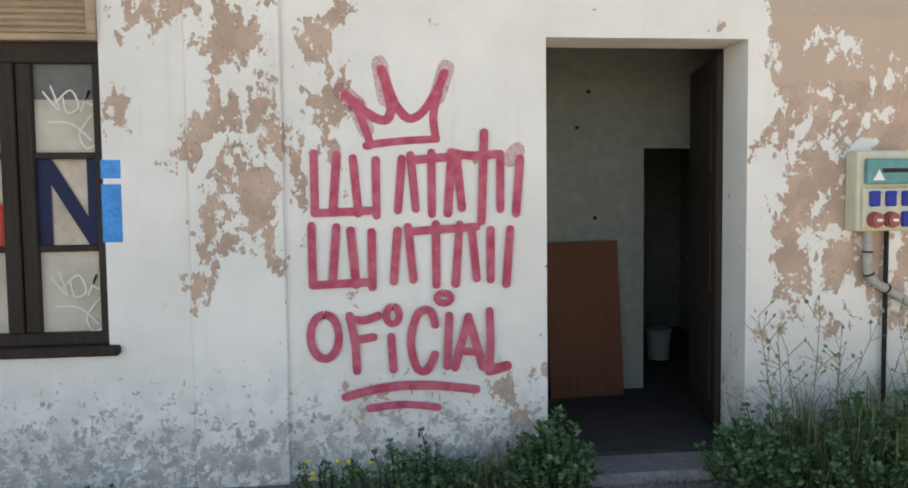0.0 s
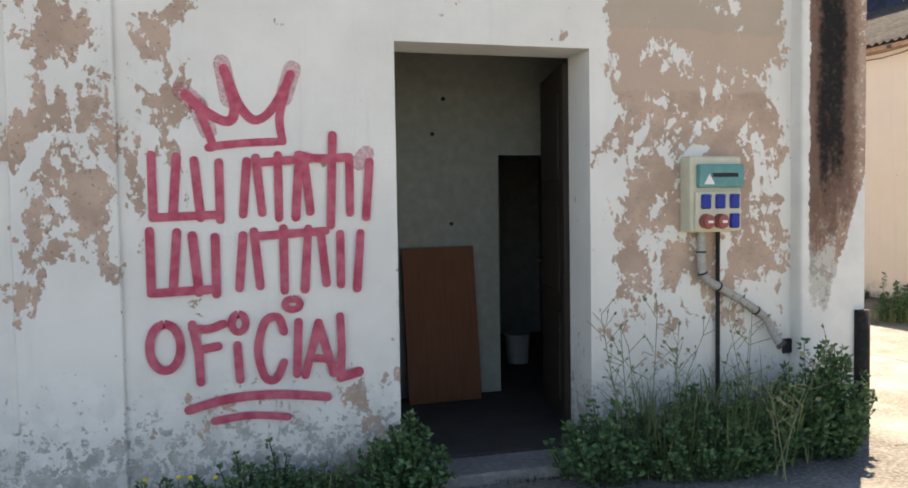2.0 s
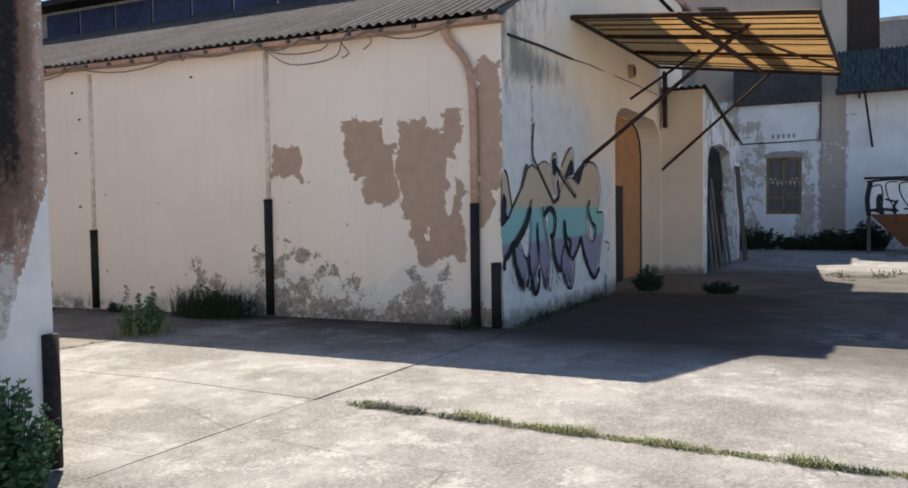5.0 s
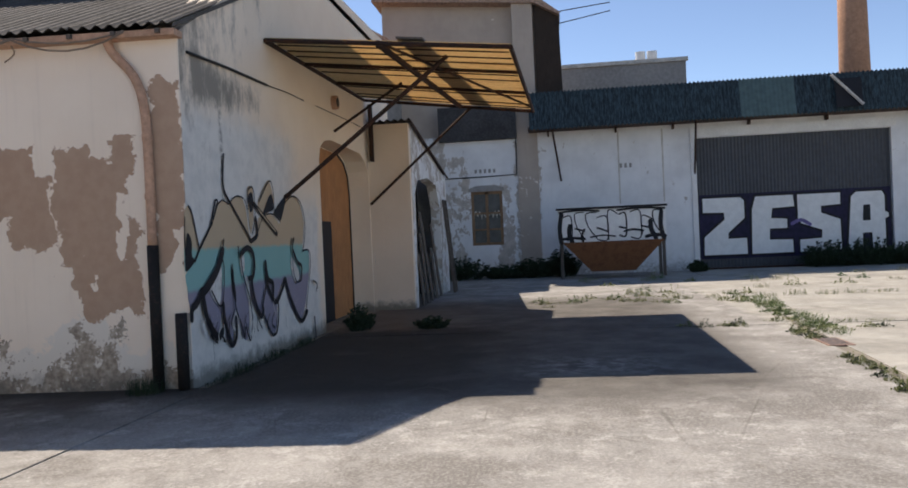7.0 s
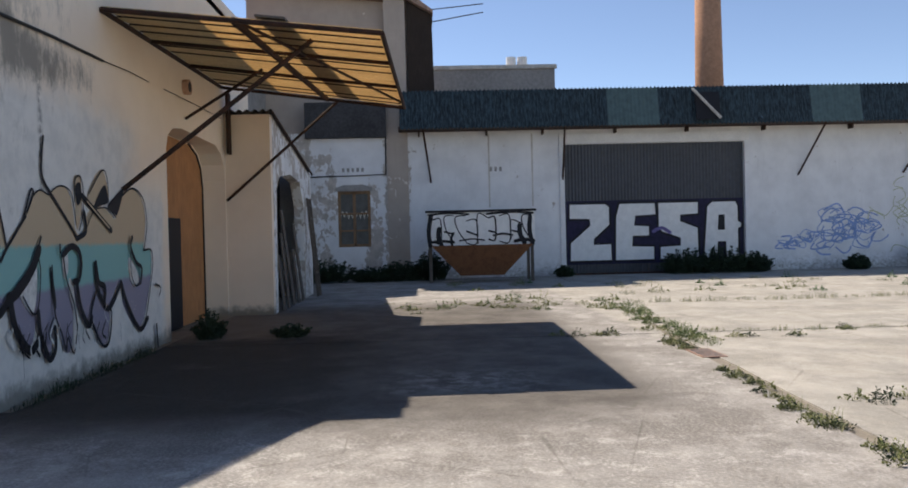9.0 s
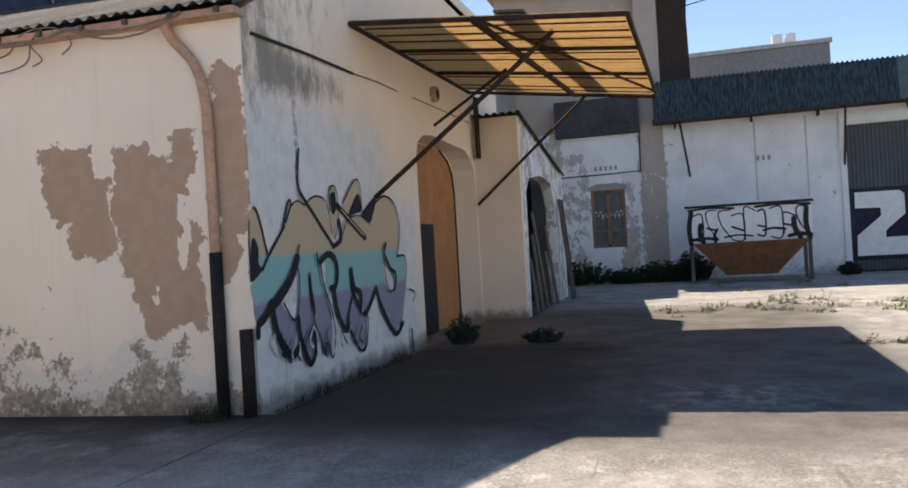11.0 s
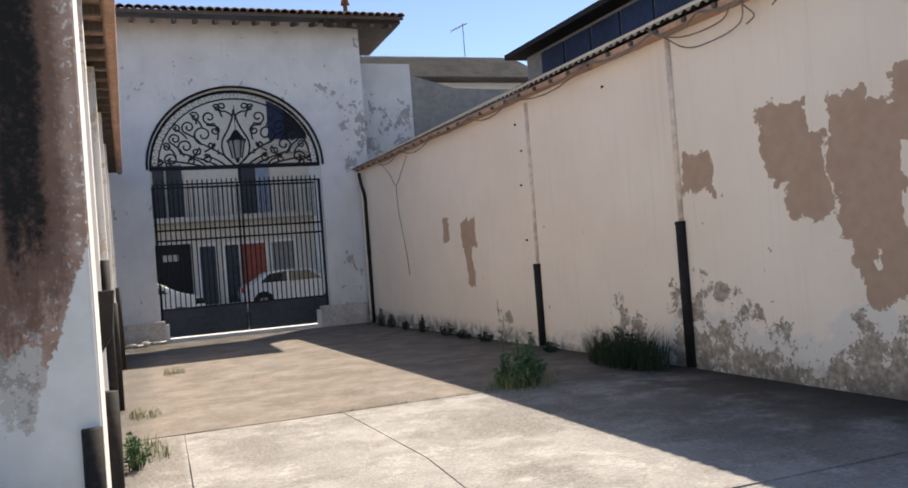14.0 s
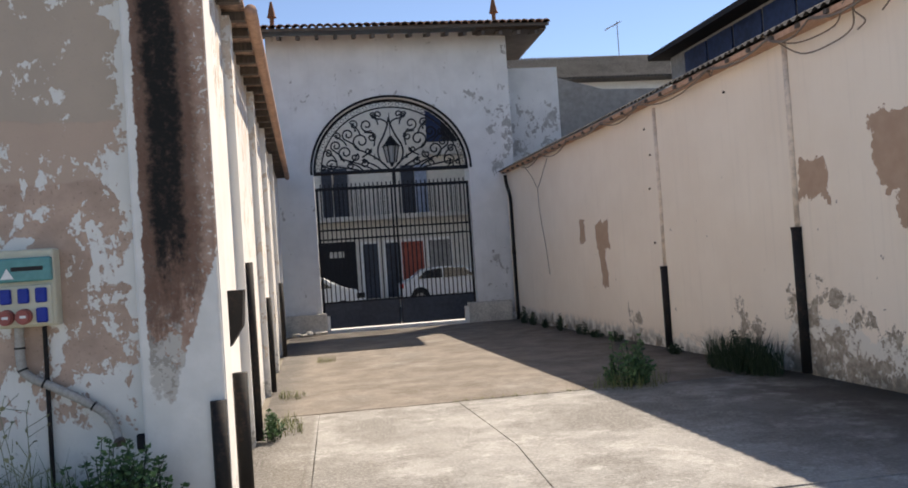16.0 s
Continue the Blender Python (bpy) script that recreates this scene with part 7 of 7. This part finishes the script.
def stalks(x, y, w, h, n, seed, label):
    """Tall dry flowering stalks with side sprays."""
    rnd = random.Random(seed)
    t = thing("dry_weed", pose(x, y, 0), label, "weed", "weeds")
    bm = bmesh.new()
    verts, faces, spots = [], [], []
    for i in range(n):
        b = Vector((rnd.uniform(-w, w) / 2, rnd.uniform(-0.1, 0.1), 0))
        H = h * rnd.uniform(0.6, 1.05)
        lean = Vector((rnd.uniform(-0.35, 0.35), rnd.uniform(-0.3, 0.1), 1)) * H
        pts = smooth_path([b, b + lean * 0.5 + Vector((rnd.uniform(-0.03, 0.03), 0, 0)), b + lean], 4)
        tube(pts, 0.0045, 4, bm, taper=0.4, caps=False)
        for k in range(9):
            p = b + lean * rnd.uniform(0.45, 1)
            q = p + Vector((rnd.uniform(-0.1, 0.1), rnd.uniform(-0.08, 0.08), rnd.uniform(0.02, 0.1)))
            tube([p, q], 0.0022, 3, bm, caps=False)
            spots.append((q, q - p))
    leaf_quads(rnd, spots, 0.035, verts, faces)
    part("stalk", bm, M_DRY, t)
    tagged(mesh_object("seed_head", verts, faces, M_DRY, t), kind="stuff")
    return t


def build_weeds():
    # at the foot of the office wall
    shrub(-0.55, -0.38, 0.68, 0.5, 0.70, 1, "dark leafy nettle clump against the office wall", 0.036, 120, 52)
    shrub(-1.35, -0.45, 1.25, 0.65, 0.50, 2, "dense green weeds below the socket box", 0.032, 130, 44)
    shrub(-1.98, -0.42, 0.62, 0.5, 0.44, 3, "low green weeds beside the doorstep", 0.038, 60, 28)
    shrub(-3.12, -0.28, 0.55, 0.42, 0.40, 4, "leafy weeds beside the open doorway", 0.036, 70, 34)
    shrub(-3.55, -0.25, 0.55, 0.35, 0.18, 5, "low weeds along the wall foot", 0.035, 26, 16)
    shrub(-3.95, -0.22, 0.7, 0.35, 0.26, 6, "small weeds along the flaking wall", 0.035, 30, 18)
    shrub(-4.35, -0.22, 0.4, 0.3, 0.18, 7, "small yellow-flowered weeds by the wall", 0.03, 18, 14)
    shrub(-3.78, -0.22, 0.12, 0.12, 0.42, 8, "upright spiky weed by the wall", 0.03, 4, 40)
    shrub(-5.6, -0.3, 0.5, 0.3, 0.15, 9, "small weeds by the office wall", 0.03, 14, 12)
    tuft(-1.25, -0.40, 1.3, 0.5, 0.70, 10, 520, M_GREENBLADE, "long rough grass below the socket box", group="wall_grass")
    tuft(-3.4, -0.2, 0.6, 0.25, 0.32, 11, 90, M_DRY, "dry grass along the wall foot", group="wall_grass")
    tuft(-2.4, -0.30, 0.5, 0.12, 0.07, 12, 120, M_LEAFDARK, "short grass at the doorstep", group="wall_grass")
    stalks(-1.35, -0.3, 0.9, 0.95, 12, 13, "tall dry grass stalks by the wall")
    stalks(-1.0, -0.72, 0.2, 0.85, 4, 14, "pale thistle stalks before the pipe")
    rnd = random.Random(21)
    f = thing("yellow_flowers", pose(-4.35, -0.25, 0), "few tiny yellow flowers in the weeds", "flower")
    for i in range(6):
        p = Vector((rnd.uniform(-0.18, 0.35), rnd.uniform(-0.1, 0.05), rnd.uniform(0.12, 0.24)))
        part("flower", tube([p, p + Vector((0, -0.004, 0.008))], 0.012, 6), M_FLOWER, f)
        part("flower_stem", tube([(p.x, p.y, 0), p], 0.002, 3), M_LEAF, f)
    # alley
    shrub(4.1, 3.75, 0.55, 0.5, 0.48, 31, "thistle clump in the alley joint", 0.04, 46, 30)
    shrub(4.22, 3.70, 0.13, 0.13, 0.82, 35, "upright spiky thistle in the alley joint", 0.04, 5, 44)
    shrub(3.95, 3.80, 0.11, 0.11, 0.68, 36, "shorter upright thistle in the alley joint", 0.036, 4, 40)
    tuft(4.1, 3.7, 0.9, 0.6, 0.3, 32, 200, None, "rough grass round the thistle", group="alley_grass")
    shrub(5.72, 4.1, 0.45, 1.5, 0.46, 33, "dark grassy weeds along the alley wall", 0.034, 64, 24, M_LEAFDARK)
    tuft(5.72, 4.1, 0.55, 1.6, 0.6, 34, 900, M_LEAFDARK, "dark long grass along the alley wall", group="alley_grass")
    for i, (y, h) in enumerate(((6.2, 0.22), (8.6, 0.3), (9.6, 0.25), (10.4, 0.4), (11.8, 0.5), (12.9, 0.3), (14.0, 0.45), (14.8, 0.6))):
        shrub(alley_x(5.98, y), y, 0.2, 0.5, h * 0.7, 40 + i, "weeds along the foot of the cream wall", 0.034, 18, 18, M_LEAFDARK)
    tuft(6.05, 0.12, 0.4, 0.42, 0.25, 50, 260, M_LEAFDARK, "dark grass round the corner downpipe", group="alley_grass")
    for i, (x, y) in enumerate(((0.12, 3.3), (0.2, 2.9), (0.5, 9.3), (0.12, 5.2))):
        tuft(x, y, 0.35, 0.5, 0.16, 55 + i, 110, None, "grass at the foot of the sunlit wall", group="alley_grass")
    shrub(0.08, 2.6, 0.2, 0.5, 0.3, 60, "small weeds at the sunlit wall", 0.04, 14, 14)
    # workshop front
    for i in range(9):
        tuft(6.6 + i * 0.42, -0.45, 0.5, 0.22, 0.06 + 0.05 * (i % 3), 70 + i, 110, M_LEAFDARK, "mossy grass along the workshop wall", group="workshop_grass")
    shrub(11.5, -0.92, 0.7, 0.5, 0.45, 80, "dark weeds at the workshop door", 0.042, 60, 24, M_LEAFDARK)
    shrub(11.45, -2.2, 0.4, 0.62, 0.22, 81, "low dark weed patch on the concrete", 0.045, 50, 18, M_LEAFDARK)
    # grassy joints
    r = random.Random(90)
    for i in range(26):
        if r.random() < 0.06:
            continue
        s = i / 25
        y = -0.9 - 4.2 * s + r.uniform(-0.05, 0.05)
        tuft(2.12 - 0.035 * (-y - 0.45) + r.uniform(-0.02, 0.02), y, 0.12, 0.30, r.uniform(0.035, 0.10), 100 + i, 300, M_LEAFDARK if r.random() < 0.3 else None, flop=(0.6, 1.8))
    for k, (x, big) in enumerate(((2.7, 0.6), (3.15, 1.0), (3.4, 0.8), (3.85, 1.1), (4.1, 0.7), (4.75, 1.2), (5.05, 0.6), (5.4, 0.9), (5.9, 0.6), (6.5, 0.8), (6.9, 1.1), (7.3, 0.5), (8.9, 0.9), (9.3, 1.2), (9.7, 1.0))):
        y = -7.45 - 0.066 * max(0, x - 5.7) + r.uniform(-0.05, 0.05)
        for j in range(3):
            rosette(x + r.gauss(0, 0.11), y + r.gauss(0, 0.04), 0.11 * big, 0.07 * big * r.uniform(0.6, 1.1), 140 + 5 * k + j, int(120 * big), M_LEAFDARK if j == 1 else None, leaf=0.022)
        tuft(x, y, 0.3, 0.2, 0.2 * big, 600 + k, 14, M_DRY, flop=(0.4, 1.2))
    for i in range(14):
        x = 9.6 + 5.6 * i / 13
        tuft(x + r.uniform(-0.2, 0.2), -8.15 - 0.05 * (x - 9.4) + r.uniform(-0.25, 0.25), r.uniform(0.4, 0.9), r.uniform(0.2, 0.5), r.uniform(0.06, 0.14), 180 + i, 120, M_GREENBLADE, flop=(0.5, 1.6))
        rosette(x + r.uniform(-0.3, 0.3), -8.0 - 0.05 * (x - 9.4) + r.uniform(-0.25, 0.25), r.uniform(0.15, 0.3), 0.08, 380 + i, 160, M_GREENBLADE if i % 3 else None, leaf=0.034)
    for i, (x, y) in enumerate(((5.65, -8.35), (5.62, -8.65), (5.6, -9.4), (10.5, -6.9), (10.7, -7.2), (10.6, -6.5), (9.9, -8.9), (10.0, -9.6), (10.4, -10.6))):
        for j in range(2):
            rosette(x + r.gauss(0, 0.1), y + r.gauss(0, 0.12), 0.13, r.uniform(0.04, 0.08), 700 + 3 * i + j, 90, M_LEAFDARK if j else None, leaf=0.026)
    for i in range(16):
        tuft(r.uniform(14.5, 17), r.uniform(-8.5, -3.4), r.uniform(0.2, 0.5), 0.3, r.uniform(0.06, 0.14), 200 + i, 60)
        rosette(r.uniform(14.5, 18), r.uniform(-8.5, -3.4), r.uniform(0.12, 0.28), r.uniform(0.05, 0.12), 400 + i, 80, None if i % 2 else M_GREENBLADE, leaf=0.034)
    for i in range(22):
        tuft(r.uniform(15.4, 23), r.uniform(-18, -5), r.uniform(0.2, 0.8), 0.4, r.uniform(0.08, 0.2), 220 + i, 60, M_DRY)
        rosette(r.uniform(15.4, 24), r.uniform(-18, -5), r.uniform(0.12, 0.3), r.uniform(0.06, 0.16), 440 + i, 80, M_LEAF if i % 3 == 0 else None, leaf=0.04)
    for i in range(14):
        tuft(15.6 + r.uniform(-0.1, 0.1), -8.8 - i * 0.6, 0.3, 0.5, r.uniform(0.08, 0.2), 250 + i, 70)
    for i in range(10):
        tuft(10.6 + r.uniform(-0.1, 0.1), -8.2 - i * 0.5, 0.25, 0.4, r.uniform(0.05, 0.12), 270 + i, 60)
    for i in range(7):
        tuft(2.1 + r.uniform(-0.02, 0.02) + 0.3 * i, 3.73, 0.3, 0.1, 0.06, 285 + i, 40)
    # dark bushes along the far shed
    for i, (y, w, h) in enumerate(((-0.9, 2.2, 0.85), (-2.6, 1.7, 0.5), (-3.6, 1.6, 0.7), (-4.6, 1.3, 1.05), (-13.5, 2.0, 0.85), (-14.8, 2.2, 0.9), (-15.9, 1.3, 0.7), (-19.6, 0.8, 0.5), (-22.4, 1.6, 1.1), (-9.2, 0.6, 0.35))):
        shrub(26.3, y, 1.0, w, h, 300 + i, "dark evergreen scrub along the shed wall", 0.075, 130, 34, M_LEAFDARK, "shrub", "shed_scrub")


build_weeds()
for (group, mat_name), (verts, faces) in GRASS.items():
    patch = mesh_object(group, verts, faces, bpy.data.materials[mat_name], None)
    tagged(patch, {"joint_grass": "rough grass sprouting from the concrete joints", "wall_grass": "long grass along the flaking office wall",
                   "alley_grass": "dark grass along the alley walls", "workshop_grass": "mossy grass along the workshop wall"}[group], "grass", kind="stuff")
